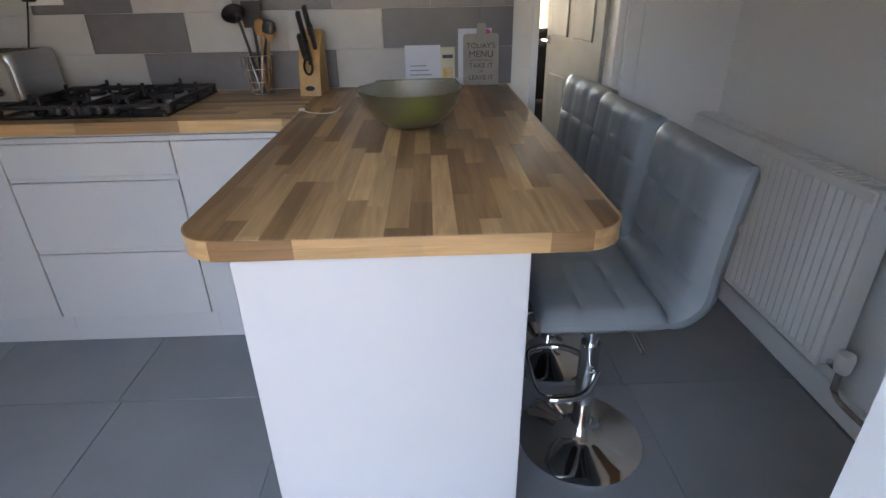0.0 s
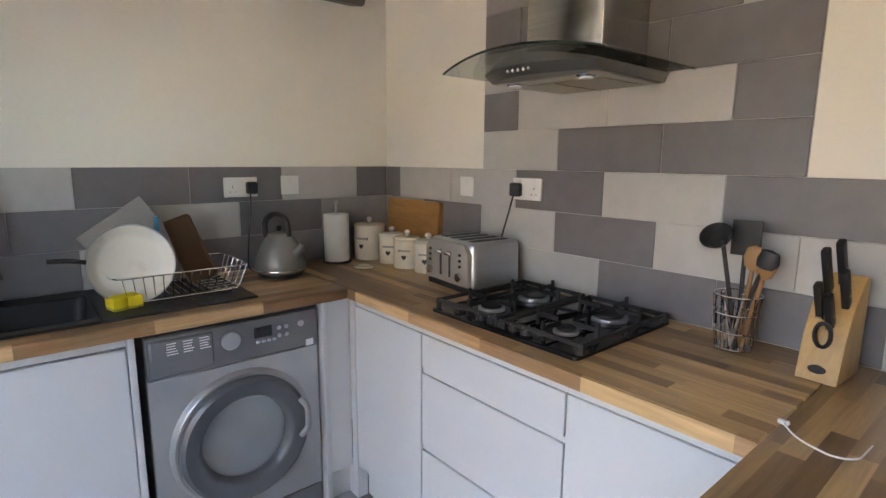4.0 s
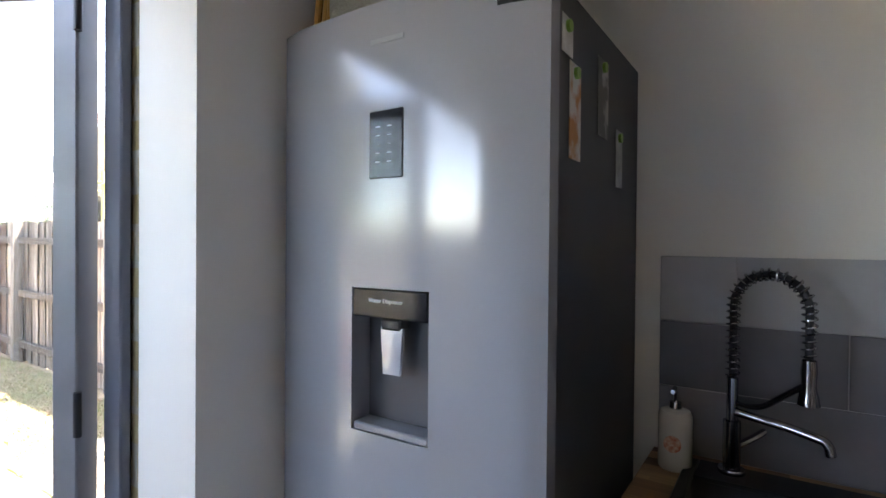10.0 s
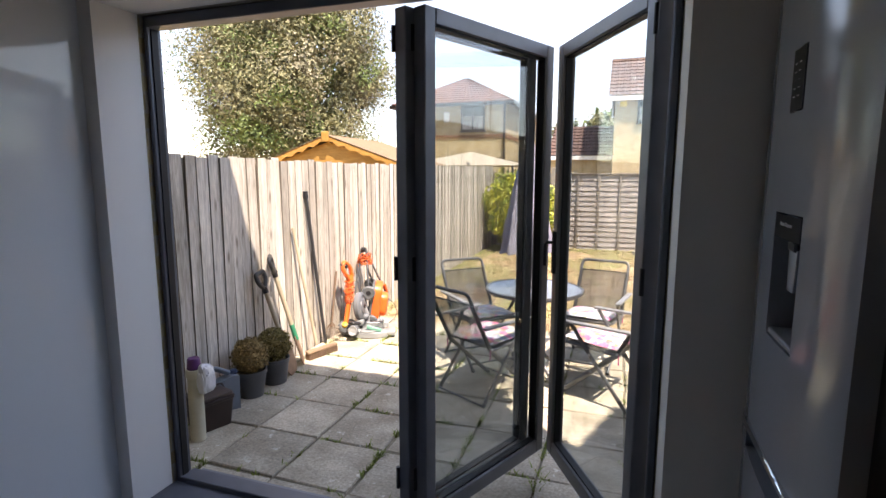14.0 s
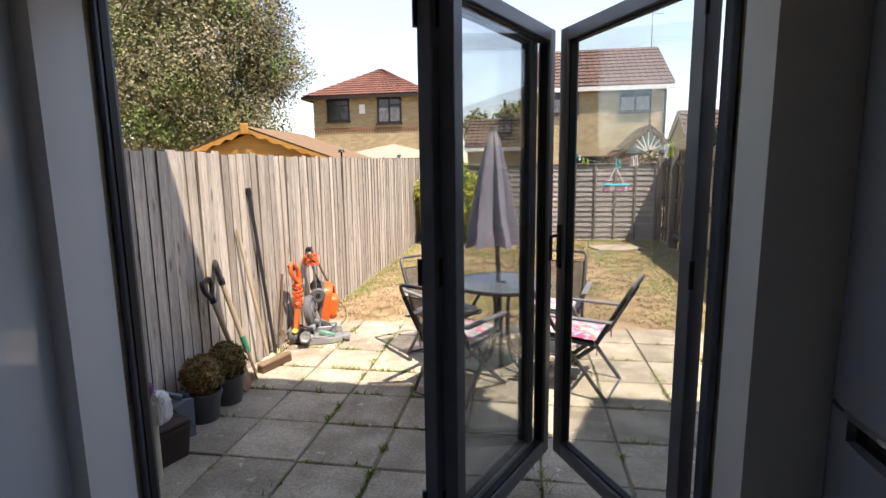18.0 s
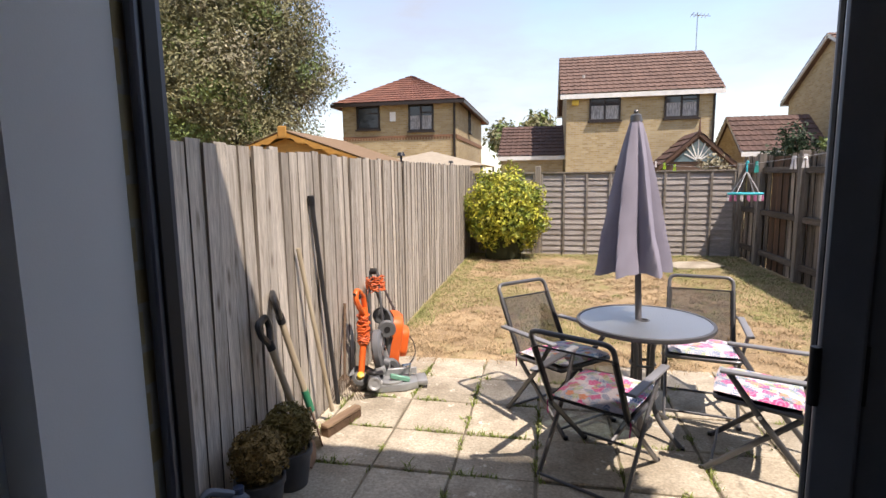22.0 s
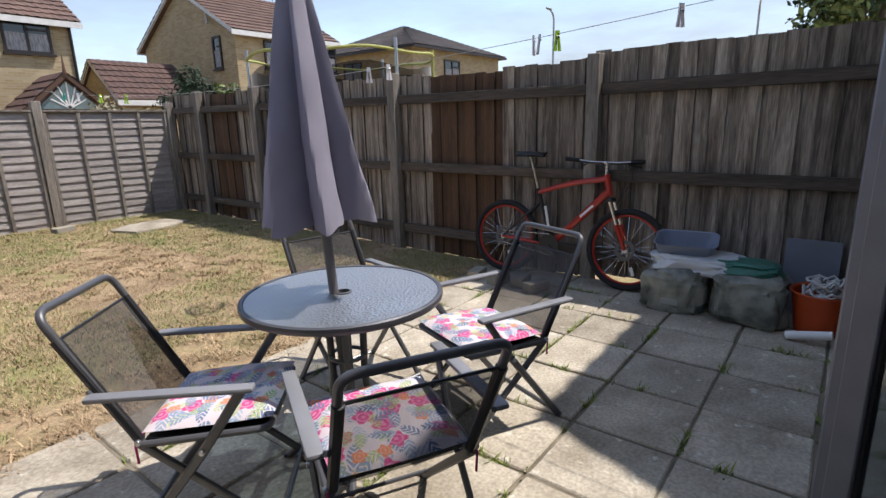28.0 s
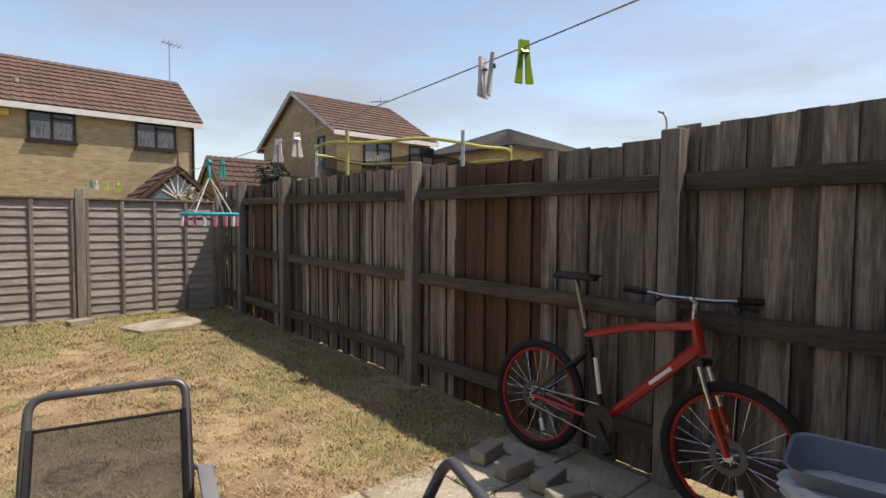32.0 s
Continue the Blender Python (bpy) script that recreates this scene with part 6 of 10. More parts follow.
def ground_sheet():
    bm = bmesh.new()
    xs = [-900, -120, -30, -3.9, -3.8] + [-3.7 + 0.2 * i for i in range(24)] + [1.1, 30, 120, 900]
    ys = [60, 6, 5, -0.5, -3.72, -3.80, -3.95] + [-4.2 - 0.3 * i for i in range(19)] + [-10, -15, -40, -200, -1500]
    grid = []
    for y in ys:
        row = []
        for x in xs:
            inside = -3.75 < x < 1.05 and -9.8 < y < -3.78
            z = ground_z(x, y) - (0.015 if not inside else 0.0)
            if inside:
                z += noise.noise((x * 1.3, y * 1.3, 0)) * 0.015
            row.append(bm.verts.new((x, y, z)))
        grid.append(row)
    for a, b in zip(grid, grid[1:]):
        for i in range(len(xs) - 1):
            bm.faces.new((a[i], b[i], b[i + 1], a[i + 1]))
    return setting("ground", bm, LAWN, "sun-bleached straw-coloured lawn with green tufts", "lawn")


ground_sheet()
patio = setting("patio", box(-3.76, 1.02, -3.76, YO, G - 0.09, G - 0.0075), JOINT, "weathered concrete slab patio with weedy joints", "patio")

# fence on the east: overlapped upright boards
LX = 1.03


def board_mesh(w, h, t0, t1, seed):
    """A feather-edged board with a slightly worn top."""
    rr = random.Random(seed)
    bm = bmesh.new()
    zs = [0, h * 0.33, h * 0.66, h + rr.uniform(-0.007, 0.007)]
    rows = []
    for z in zs:
        d = rr.uniform(-0.003, 0.003)
        rows.append([bm.verts.new(p) for p in ((0, d, z), (w, d, z), (w, d + t1, z), (0, d + t0, z))])
    for a, b in zip(rows, rows[1:]):
        for k in range(4):
            f = bm.faces.new((a[k], a[(k + 1) % 4], b[(k + 1) % 4], b[k]))
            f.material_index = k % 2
    bm.faces.new(rows[0][::-1])
    bm.faces.new(rows[-1])
    return bm


fe = thing("fence_east", "weathered grey close-board timber fence", "fence", (LX, YO, G), kind="structure")
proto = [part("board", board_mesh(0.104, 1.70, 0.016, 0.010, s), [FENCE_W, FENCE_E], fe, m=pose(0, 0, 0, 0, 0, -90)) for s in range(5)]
nb = int((9.75 + YO) / 0.100)
for i in range(nb):
    y = -0.100 * i
    zoff = ground_z(0, YO + y) - G
    m = pose(-0.0 - random.uniform(0, 0.004), y, zoff - 0.02 + random.uniform(-0.01, 0.01), random.uniform(-0.4, 0.4), random.uniform(-0.3, 0.3), -90 + 3.5 + random.uniform(-1.2, 1.2))
    if i < 5:
        proto[i].matrix_basis = m
    else:
        again("board", proto[i % 5], fe, m)
# added sheet: its dark colour stands in for shade in the board gaps
part("backing", box(0.028, 0.036, -9.15, 0, -0.02, 1.66), FENCE_B, fe, "added dark sheet standing in for shade between boards")
for z in (0.3, 0.85, 1.4):
    part("rail", box(0.037, 0.08, -9.1, 0, z, z + 0.07, 0.004), POSTM, fe)

# fence on the west: posts, three rails and boards seen from the rail side
RX = -3.80
fw = thing("fence_west", "dark weathered timber fence with posts and rails, some newer brown boards", "fence", (RX, YO, G), kind="structure")
POSTS = [-0.72, -2.93, -5.03, -7.45, -8.85]
for y in POSTS:
    zo = ground_z(0, y) - G
    bm = box(0.0, 0.10, y - YO - 0.05, y - YO + 0.05, zo - 0.1, zo + 1.78, 0.006)
    part("post", bm, POSTM, fw, m=Matrix.Identity(4))
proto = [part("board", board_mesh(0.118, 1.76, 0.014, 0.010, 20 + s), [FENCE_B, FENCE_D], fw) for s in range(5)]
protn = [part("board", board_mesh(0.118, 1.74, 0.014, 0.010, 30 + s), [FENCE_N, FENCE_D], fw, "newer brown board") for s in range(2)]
i, y, cn_, cb_ = 0, 0.0, 0, 0
while y > -9.15:
    yy = YO + y
    zo = ground_z(0, yy) - G
    new_board = -4.55 < yy < -3.75 or -8.6 < yy < -7.95
    m = pose(-0.03 - (0.012 if i % 2 else 0), y, zo - 0.03 + (0.07 if yy > -2.9 else 0.02) + random.uniform(-0.009, 0.009), random.uniform(-0.5, 0.5), 0, -90 + random.uniform(-1.5, 1.5))
    if new_board:
        if cn_ < 2:
            protn[cn_].matrix_basis = m
        else:
            again("board", protn[cn_ % 2], fw, m, "newer brown board")
        cn_ += 1
    else:
        if cb_ < 5:
            proto[cb_].matrix_basis = m
        else:
            again("board", proto[cb_ % 5], fw, m)
        cb_ += 1
    y -= random.uniform(0.100, 0.108)
    i += 1
for a, b in zip(POSTS, POSTS[1:] + [-9.7]):
    for z in (0.22, 0.86, 1.52):
        za, zb = ground_z(0, a) - G + z, ground_z(0, b) - G + z
        bm = box(0.0, 0.05, b - YO + 0.055, a - YO - 0.055, z - 0.04, z + 0.045, 0.004)
        for v in bm.verts:
            k = (v.co.y - (b - YO)) / (a - b)
            v.co.z += (za - z) * k + (zb - z) * (1 - k)
        part("rail", bm, FENCE_R, fw)

# lap fence across the back
BY = -9.70
fb = thing("fence_south", "silvered waney-lap fence panels between posts", "fence", (0, BY, -0.12), kind="structure")
xs = [1.03, -0.25, -2.03, -3.72]
for x in xs:
    part("post", box(x - 0.05, x + 0.05, -0.03, 0.07, -0.1, 1.66 if x < 0.5 else 1.6, 0.006), POSTM, fb)
for x1, x0 in zip(xs, xs[1:]):
    n = 15
    a, b = x0 + 0.055, x1 - 0.055
    h = 1.52 / n
    for k in range(n):
        bm = bmesh.new()
        sg = 14
        lo, hi, lob, hib = [], [], [], []
        ph = random.uniform(0, 9)
        for i in range(sg + 1):
            x = a + (b - a) * i / sg
            wv = 0.012 * noise.noise((x * 3.1 + ph, k * 1.7, 0.4))
            lo.append(bm.verts.new((x, 0.026, k * h - 0.014 + wv)))
            hi.append(bm.verts.new((x, 0.006, (k + 1) * h + 0.006)))
            lob.append(bm.verts.new((x, 0.016, k * h - 0.014 + wv)))
            hib.append(bm.verts.new((x, -0.004, (k + 1) * h + 0.006)))
        for i in range(sg):
            bm.faces.new((lo[i], hi[i], hi[i + 1], lo[i + 1]))
            bm.faces.new((lob[i + 1], hib[i + 1], hib[i], lob[i]))
            bm.faces.new((lo[i + 1], lob[i + 1], lob[i], lo[i]))
            bm.faces.new((hi[i], hib[i], hib[i + 1], hi[i + 1]))
        bmesh.ops.recalc_face_normals(bm, faces=bm.faces[:])
        part("slat", bm, FENCE_H, fb)
    for k in range(5):
        x = a + 0.02 + (b - a - 0.04) * k / 4
        part("batten", box(x - 0.02, x + 0.02, 0.028, 0.05, 0.0, 1.52, 0.003), POSTM, fb)
    part("capping", box(a, b, -0.01, 0.055, 1.525, 1.55, 0.003), POSTM, fb)

# ---- patio slabs ----
def slab_mesh(w, d, seed):
    rr = random.Random(seed)
    bm = bmesh.new()
    n = 5
    rings = []
    for z, k in ((-0.03, 0.0), (0.0, 0.0), (0.006, 0.006)):
        ring = []
        for (ax, ay), (bx_, by_) in (((0, 0), (w, 0)), ((w, 0), (w, d)), ((w, d), (0, d)), ((0, d), (0, 0))):
            for i in range(n):
                t = i / n
                x, y = ax + (bx_ - ax) * t, ay + (by_ - ay) * t
                ring.append([x, y, z])
        rings.append(ring)
    ph = rr.uniform(0, 50)
    V = []
    for ring, k in zip(rings, (0.0, 0.0, 0.007)):
        row = []
        for x, y, z in ring:
            cx, cy = w / 2 - x, d / 2 - y
            L = math.hypot(cx, cy)
            j = 0.004 * noise.noise((x * 9 + ph, y * 9, 0.0)) + k
            row.append(bm.verts.new((x + cx / L * j, y + cy / L * j, z + 0.002 * noise.noise((x * 6, y * 6 + ph, 1.0)))))
        V.append(row)
    m = len(V[0])
    for a, b in zip(V, V[1:]):
        for i in range(m):
            bm.faces.new((a[i], a[(i + 1) % m], b[(i + 1) % m], b[i]))
    bm.faces.new(V[-1])
    return bm


PX, PY, PP = 0.502, -2.99, 0.431
slabs = [part("slab", slab_mesh(PP - 0.014, PP - 0.014, s), SLAB, patio) for s in range(6)]
used = 0
for i in range(-10, 2):
    for j in range(-2, 6):
        x, y = PX + PP * i, PY + PP * j
        if x < -3.75 or x + PP > 1.02 + 0.1 or y < -3.9 or y + PP > YO - 0.05:
            continue
        m = pose(x + random.uniform(-0.003, 0.003), y + random.uniform(-0.003, 0.003), G - 0.004 + random.uniform(-0.004, 0.004), random.uniform(-0.35, 0.35), random.uniform(-0.35, 0.35), random.uniform(-0.5, 0.5))
        if used < 6:
            slabs[used].matrix_basis = m
        else:
            again("slab", slabs[used % 6], patio, m)
        used += 1
# cut slabs along the house, the west fence and the east fence
cut_house = [part("slab", slab_mesh(PP - 0.014, 0.245, 11 + s), SLAB, patio) for s in range(2)]
cut_west = [part("slab", slab_mesh(0.34, PP - 0.014, 15 + s), SLAB, patio) for s in range(2)]
cut_east = [part("slab", slab_mesh(0.072, PP - 0.014, 19 + s), SLAB, patio) for s in range(2)]
for row, spots in ((cut_house, [(PX + PP * i, PY + PP * 5) for i in range(-9, 1)]), (cut_west, [(-3.737, PY + PP * j) for j in range(-2, 5)]), (cut_east, [(PX + PP, PY + PP * j) for j in range(-2, 5)])):
    for k, (x, y) in enumerate(spots):
        m = pose(x, y, G - 0.004 + random.uniform(-0.004, 0.004), random.uniform(-0.3, 0.3), random.uniform(-0.3, 0.3), 0)
        if k < 2:
            row[k].matrix_basis = m
        else:
            again("slab", row[k % 2], patio, m)


# ---- grass ----
def blades(name, label, category, spots, material, h, w, seed, lie=0.5):
    rr = random.Random(seed)
    vs, fs = [], []
    for x, y, z, k in spots:
        a = rr.uniform(0, 6.283)
        hh, ww = h * k * rr.uniform(0.5, 1.3), w * rr.uniform(0.6, 1.2)
        dx, dy = math.cos(a), math.sin(a)
        ln = rr.uniform(0.2, 1.0) * lie
        n = len(vs)
        vs += [(x - dy * ww, y + dx * ww, z), (x + dy * ww, y - dx * ww, z),
               (x + dx * hh * ln * 0.5 + dy * ww * 0.7, y + dy * hh * ln * 0.5 - dx * ww * 0.7, z + hh * 0.6), (x + dx * hh * ln * 0.5 - dy * ww * 0.7, y + dy * hh * ln * 0.5 + dx * ww * 0.7, z + hh * 0.6),
               (x + dx * hh * ln * 1.3, y + dy * hh * ln * 1.3, z + hh)]
        fs += [(n, n + 1, n + 2, n + 3), (n + 3, n + 2, n + 4)]
    me = bpy.data.meshes.new(name)
    me.from_pydata(vs, [], fs)
    me.materials.append(material)
    return tagged(new(name, me), label, category, kind="stuff")


STRAW = mat("straw_blade", (0.45, 0.335, 0.20), 0.85, island=0.45, scale=2, col2=(0.34, 0.24, 0.14))
GREEN = mat("green_blade", (0.22, 0.25, 0.085), 0.8, island=0.3, scale=2, col2=(0.30, 0.28, 0.12))
rg = random.Random(5)
dry, green = [], []
while len(dry) < 95000:
    x, y = rg.uniform(-3.72, 1.0), rg.uniform(-9.65, -3.74)
    z = ground_z(x, y)
    if y > -3.82 and rg.random() < 0.5:
        continue
    k = noise.noise((x * 0.9, y * 0.9, 3.3)) + (0.25 if x < -2.7 else 0) + (0.18 if y < -8.3 else 0) + (0.25 if x > 0.75 else 0)
    if k > 0.16 and rg.random() < 0.45:
        green.append((x, y, z, 1.0))
    else:
        c = noise.noise((x * 7, y * 7, 1.7)) + 0.6 * noise.noise((x * 17, y * 17, 5.1))
        if c > rg.uniform(-0.5, 0.35):
            dry.append((x, y, z, 0.75 + max(0, c)))
for _ in range(95):
    cx, cy = rg.uniform(-3.5, 0.9), rg.uniform(-9.3, -4.0)
    for _ in range(60):
        x, y = cx + rg.gauss(0, 0.045), cy + rg.gauss(0, 0.04)
        green.append((x, y, ground_z(x, y), 1.2))
for _ in range(5000):
    x, y = rg.choice(((1.0 - abs(rg.gauss(0, 0.06)), rg.uniform(-9.5, -3.7)), (rg.uniform(-3.6, 1.0), -9.55 + abs(rg.gauss(0, 0.1)))))
    green.append((x, y, ground_z(x, y), 1.6))
blades("dry_grass", "parched straw-coloured grass blades", "grass", dry, STRAW, 0.026, 0.0027, 1, 2.2)
blades("green_grass", "tufts of green grass in the dry lawn", "grass", green, GREEN, 0.026, 0.0026, 2, 1.4)
weeds = []
for i in range(-10, 2):
    for j in range(-2, 6):
        x, y = PX + PP * i - 0.007, PY + PP * j - 0.007
        for _ in range(3):
            if rg.random() < 0.55:
                along = rg.uniform(0, PP)
                wx, wy = (x + along, y) if rg.random() < 0.5 else (x, y + along)
                if -3.7 < wx < 1.0 and -3.75 < wy < YO - 0.1:
                    for _ in range(rg.choice((6, 10, 26))):
                        weeds.append((wx + rg.gauss(0, 0.016), wy + rg.gauss(0, 0.016), G - 0.01, rg.uniform(0.5, 1.2)))
for i in range(-9, 2):
    for j in range(-2, 6):
        x, y = PX + PP * i - 0.007, PY + PP * j - 0.007
        for along_x in (True, False):
            if rg.random() < 0.62:
                a0, a1 = sorted((rg.uniform(0, PP), rg.uniform(0, PP)))
                for _ in range(int(190 * (a1 - a0) / PP)):
                    q = rg.uniform(a0, a1)
                    wx, wy = (x + q, y + rg.gauss(0, 0.009)) if along_x else (x + rg.gauss(0, 0.009), y + q)
                    if -3.7 < wx < 1.0 and -3.75 < wy < YO - 0.05:
                        weeds.append((wx, wy, G - 0.012, rg.uniform(0.3, 1.0)))
blades("joint_weeds", "small green weeds growing in the slab joints", "weeds", weeds, mat("weed_leaf", (0.20, 0.25, 0.055), 0.7, island=0.3), 0.038, 0.0045, 3, 1.2)

# ---- table, umbrella, chairs ----
FRAME = mat("dark_grey_powder_coat", (0.115, 0.117, 0.125), 0.36, 0.35)
ARMM = mat("grey_plastic_arm", (0.21, 0.215, 0.23), 0.45)
TX, TY, TZ = -0.963, -2.775, 0.515


def garden_table():
    t = thing("garden_table", "round rippled-glass garden table on a dark metal frame", "table", (TX, TY, G))
    h = TZ - G
    part("tabletop", lathe([(0.025, h - 0.005), (0.358, h - 0.005), (0.360, h - 0.002), (0.358, h), (0.025, h)], 64), TABLEGLASS, t, "rippled blue-grey glass top")
    part("rim", lathe([(0.3585, h - 0.020), (0.366, h - 0.026), (0.375, h - 0.022), (0.379, h - 0.010), (0.377, h + 0.001), (0.370, h + 0.005), (0.3605, h + 0.003), (0.3585, h - 0.020)], 72), FRAME, t)
    part("collar", lathe([(0.028, h - 0.03), (0.032, h - 0.03), (0.032, h + 0.004), (0.024, h + 0.006), (0.022, h - 0.03)], 20), FRAME, t)
    for k in range(4):
        m = Matrix.Rotation(radians(45 + 90 * k), 4, "Z")
        arm = tube([m @ Vector(p) for p in rounded([(0.365, 0, h - 0.02), (0.12, 0, h - 0.03), (0.065, 0, h - 0.12), (0.06, 0, 0.28), (0.10, 0, 0.12), (0.24, 0, 0.02), (0.27, 0, 0.0)], 0.09, 6)], 0.0145, 9)
        part("leg", arm, FRAME, t)
        part("spoke", box(0.03, 0.357, -0.014, 0.014, h - 0.017, h - 0.0065, 0.002, m=m), FRAME, t)
        part("foot", cyl(0.014, 0.012, m @ Matrix.Translation((0.27, 0, 0)), 10), BLACK, t)
    for z in (0.20, 0.42):
        part("hoop", tube([(0.068 * math.cos(2 * math.pi * k / 24), 0.068 * math.sin(2 * math.pi * k / 24), z) for k in range(24)], 0.008, 7, closed=True), FRAME, t)
    return t


TABLEGLASS = glass("rippled_table_glass", (0.52, 0.62, 0.67), 0.42, 0.46)
n_, l_ = TABLEGLASS.node_tree.nodes, TABLEGLASS.node_tree.links
tn = n_.new("ShaderNodeTexVoronoi")
tn.inputs["Scale"].default_value = 90
tcn = n_.new("ShaderNodeTexCoord")
bpn = n_.new("ShaderNodeBump")
bpn.inputs["Strength"].default_value, bpn.inputs["Distance"].default_value = 0.7, 0.005
l_.new(tcn.outputs["Object"], tn.inputs["Vector"])
l_.new(tn.outputs["Distance"], bpn.inputs["Height"])
l_.new(bpn.outputs[0], n_["Glossy BSDF"].inputs["Normal"])
garden_table()

CANVAS = mat("mauve_grey_canvas", (0.275, 0.265, 0.335), 0.85, scale=4, col2=(0.235, 0.225, 0.29), bump=0.15, bscale=500)


def parasol():
    p = thing("garden_parasol", "closed mauve-grey garden parasol standing through the table", "parasol", (TX, TY, G))
    top = Vector((0.075, -0.055, 1.85))
    ax = Matrix.Rotation(math.atan2(top.x, top.z), 4, "Y") @ Matrix.Rotation(-math.atan2(top.y, top.z), 4, "X")
    H = top.length
    part("pole", cyl(0.018, H - 0.02, ax, 18), mat("grey_pole", (0.17, 0.165, 0.18), 0.45, 0.4), p)
    bm = bmesh.new()
    n, rows = 144, 26
    z0, z1 = 0.955, H - 0.03
    ring = []
    for i in range(rows + 1):
        s = i / rows
        z = z0 + (z1 - z0) * s
        base = 0.026 + 0.143 * (1 - s) ** 0.8
        fold = 0.055 * (1 - s) ** 0.9
        rr = []
        for k in range(n):
            a = 2 * math.pi * k / n
            wob = 0.35 * noise.noise((math.cos(a) * 1.5, math.sin(a) * 1.5, s * 1.5))
            q = ((6 * a + 1.4 * s + wob * 3.5) / (2 * math.pi)) % 1.0
            f = 1 - 2 * (q / 0.74) ** 1.15 if q < 0.74 else -1 + 2 * (q - 0.74) / 0.26
            r = base + fold * 0.95 * f + 0.012 * noise.noise((a * 2, s * 6, 2.0)) * (1 - s)
            dz = (0.022 * (0.5 - 0.5 * f) - 0.012 * abs(math.sin(5 * a))) * (1 - s) ** 6
            sway = Vector((0.03 * (1 - s), 0.0, 0))
            rr.append(bm.verts.new(ax @ (Vector((max(0.022, r) * math.cos(a), max(0.022, r) * math.sin(a), z + dz)) + sway)))
        ring.append(rr)
    for a, b in zip(ring, ring[1:]):
        for k in range(n):
            bm.faces.new((a[k], a[(k + 1) % n], b[(k + 1) % n], b[k]))
    part("canopy", bm, CANVAS, p)
    part("cap", lathe([(0.034, H - 0.045), (0.030, H - 0.01), (0.012, H), (0.014, H + 0.012), (0.008, H + 0.022), (0.0, H + 0.024)], 18, m=ax), FRAME, p)
    return p


parasol()



def open_weave(name, col, cover):
    """Cloth with open holes: part of it lets light straight through."""
    m = bpy.data.materials.new(name)
    m.use_nodes = True
    n, l = m.node_tree.nodes, m.node_tree.links
    b = n["Principled BSDF"]
    b.inputs["Base Color"].default_value = (*col, 1)
    b.inputs["Roughness"].default_value = 0.7
    tr, mx = n.new("ShaderNodeBsdfTransparent"), n.new("ShaderNodeMixShader")
    tc_, nz, mr = n.new("ShaderNodeTexCoord"), n.new("ShaderNodeTexNoise"), n.new("ShaderNodeMapRange")
    nz.inputs["Scale"].default_value = 9.0
    mr.inputs[3].default_value, mr.inputs[4].default_value = cover - 0.08, cover + 0.08
    l.new(tc_.outputs["Object"], nz.inputs["Vector"])
    l.new(nz.outputs[0], mr.inputs[0])
    l.new(mr.outputs[0], mx.inputs[0])
    l.new(tr.outputs[0], mx.inputs[1])
    l.new(b.outputs[0], mx.inputs[2])
    l.new(mx.outputs[0], n["Material Output"].inputs[0])
    return m


MESH = open_weave("black_textile_mesh", (0.042, 0.041, 0.042), 0.72)
FLORAL = bpy.data.materials.new("floral_fabric")
FLORAL.use_nodes = True
n_, l_ = FLORAL.node_tree.nodes, FLORAL.node_tree.links


def calc(op, a, b=None, c=None):
    """Math node on sockets or numbers."""
    m = n_.new("ShaderNodeMath")
    m.operation = op
    for k, v in enumerate((a, b, c)):
        if v is None:
            continue
        if isinstance(v, (int, float)):
            m.inputs[k].default_value = v
        else:
            l_.new(v, m.inputs[k])
    return m.outputs[0]


tcn, obi, shift = n_.new("ShaderNodeTexCoord"), n_.new("ShaderNodeObjectInfo"), n_.new("ShaderNodeVectorMath")
shift.operation = "MULTIPLY_ADD"
shift.inputs[1].default_value = (3.0, 5.0, 0.0)
l_.new(obi.outputs["Random"], shift.inputs[0])
l_.new(tcn.outputs["Object"], shift.inputs[2])


def motif(size, offset):
    """Print motifs: one turned local frame for each scattered cell."""
    mp_, vo_, sub, rot, sep = [n_.new("ShaderNode" + k) for k in ("Mapping", "TexVoronoi", "VectorMath", "VectorRotate", "SeparateXYZ")]
    mp_.inputs["Location"].default_value = (offset, offset * 0.7, 0)
    mp_.inputs["Scale"].default_value = (1 / size, 1 / size, 0)
    vo_.voronoi_dimensions = "2D"
    vo_.inputs["Scale"].default_value = 1.0
    sub.operation = "SUBTRACT"
    rot.rotation_type = "Z_AXIS"
    l_.new(shift.outputs[0], mp_.inputs[0])
    l_.new(mp_.outputs[0], vo_.inputs["Vector"])
    l_.new(mp_.outputs[0], sub.inputs[0])
    l_.new(vo_.outputs["Position"], sub.inputs[1])
    l_.new(sub.outputs[0], rot.inputs["Vector"])
    hue = n_.new("ShaderNodeSeparateColor")
    l_.new(vo_.outputs["Color"], hue.inputs[0])
    l_.new(calc("MULTIPLY", hue.outputs[0], 6.28), rot.inputs["Angle"])
    l_.new(rot.outputs[0], sep.inputs[0])
    return sep.outputs[0], sep.outputs[1], hue.outputs[1], hue.outputs[2]


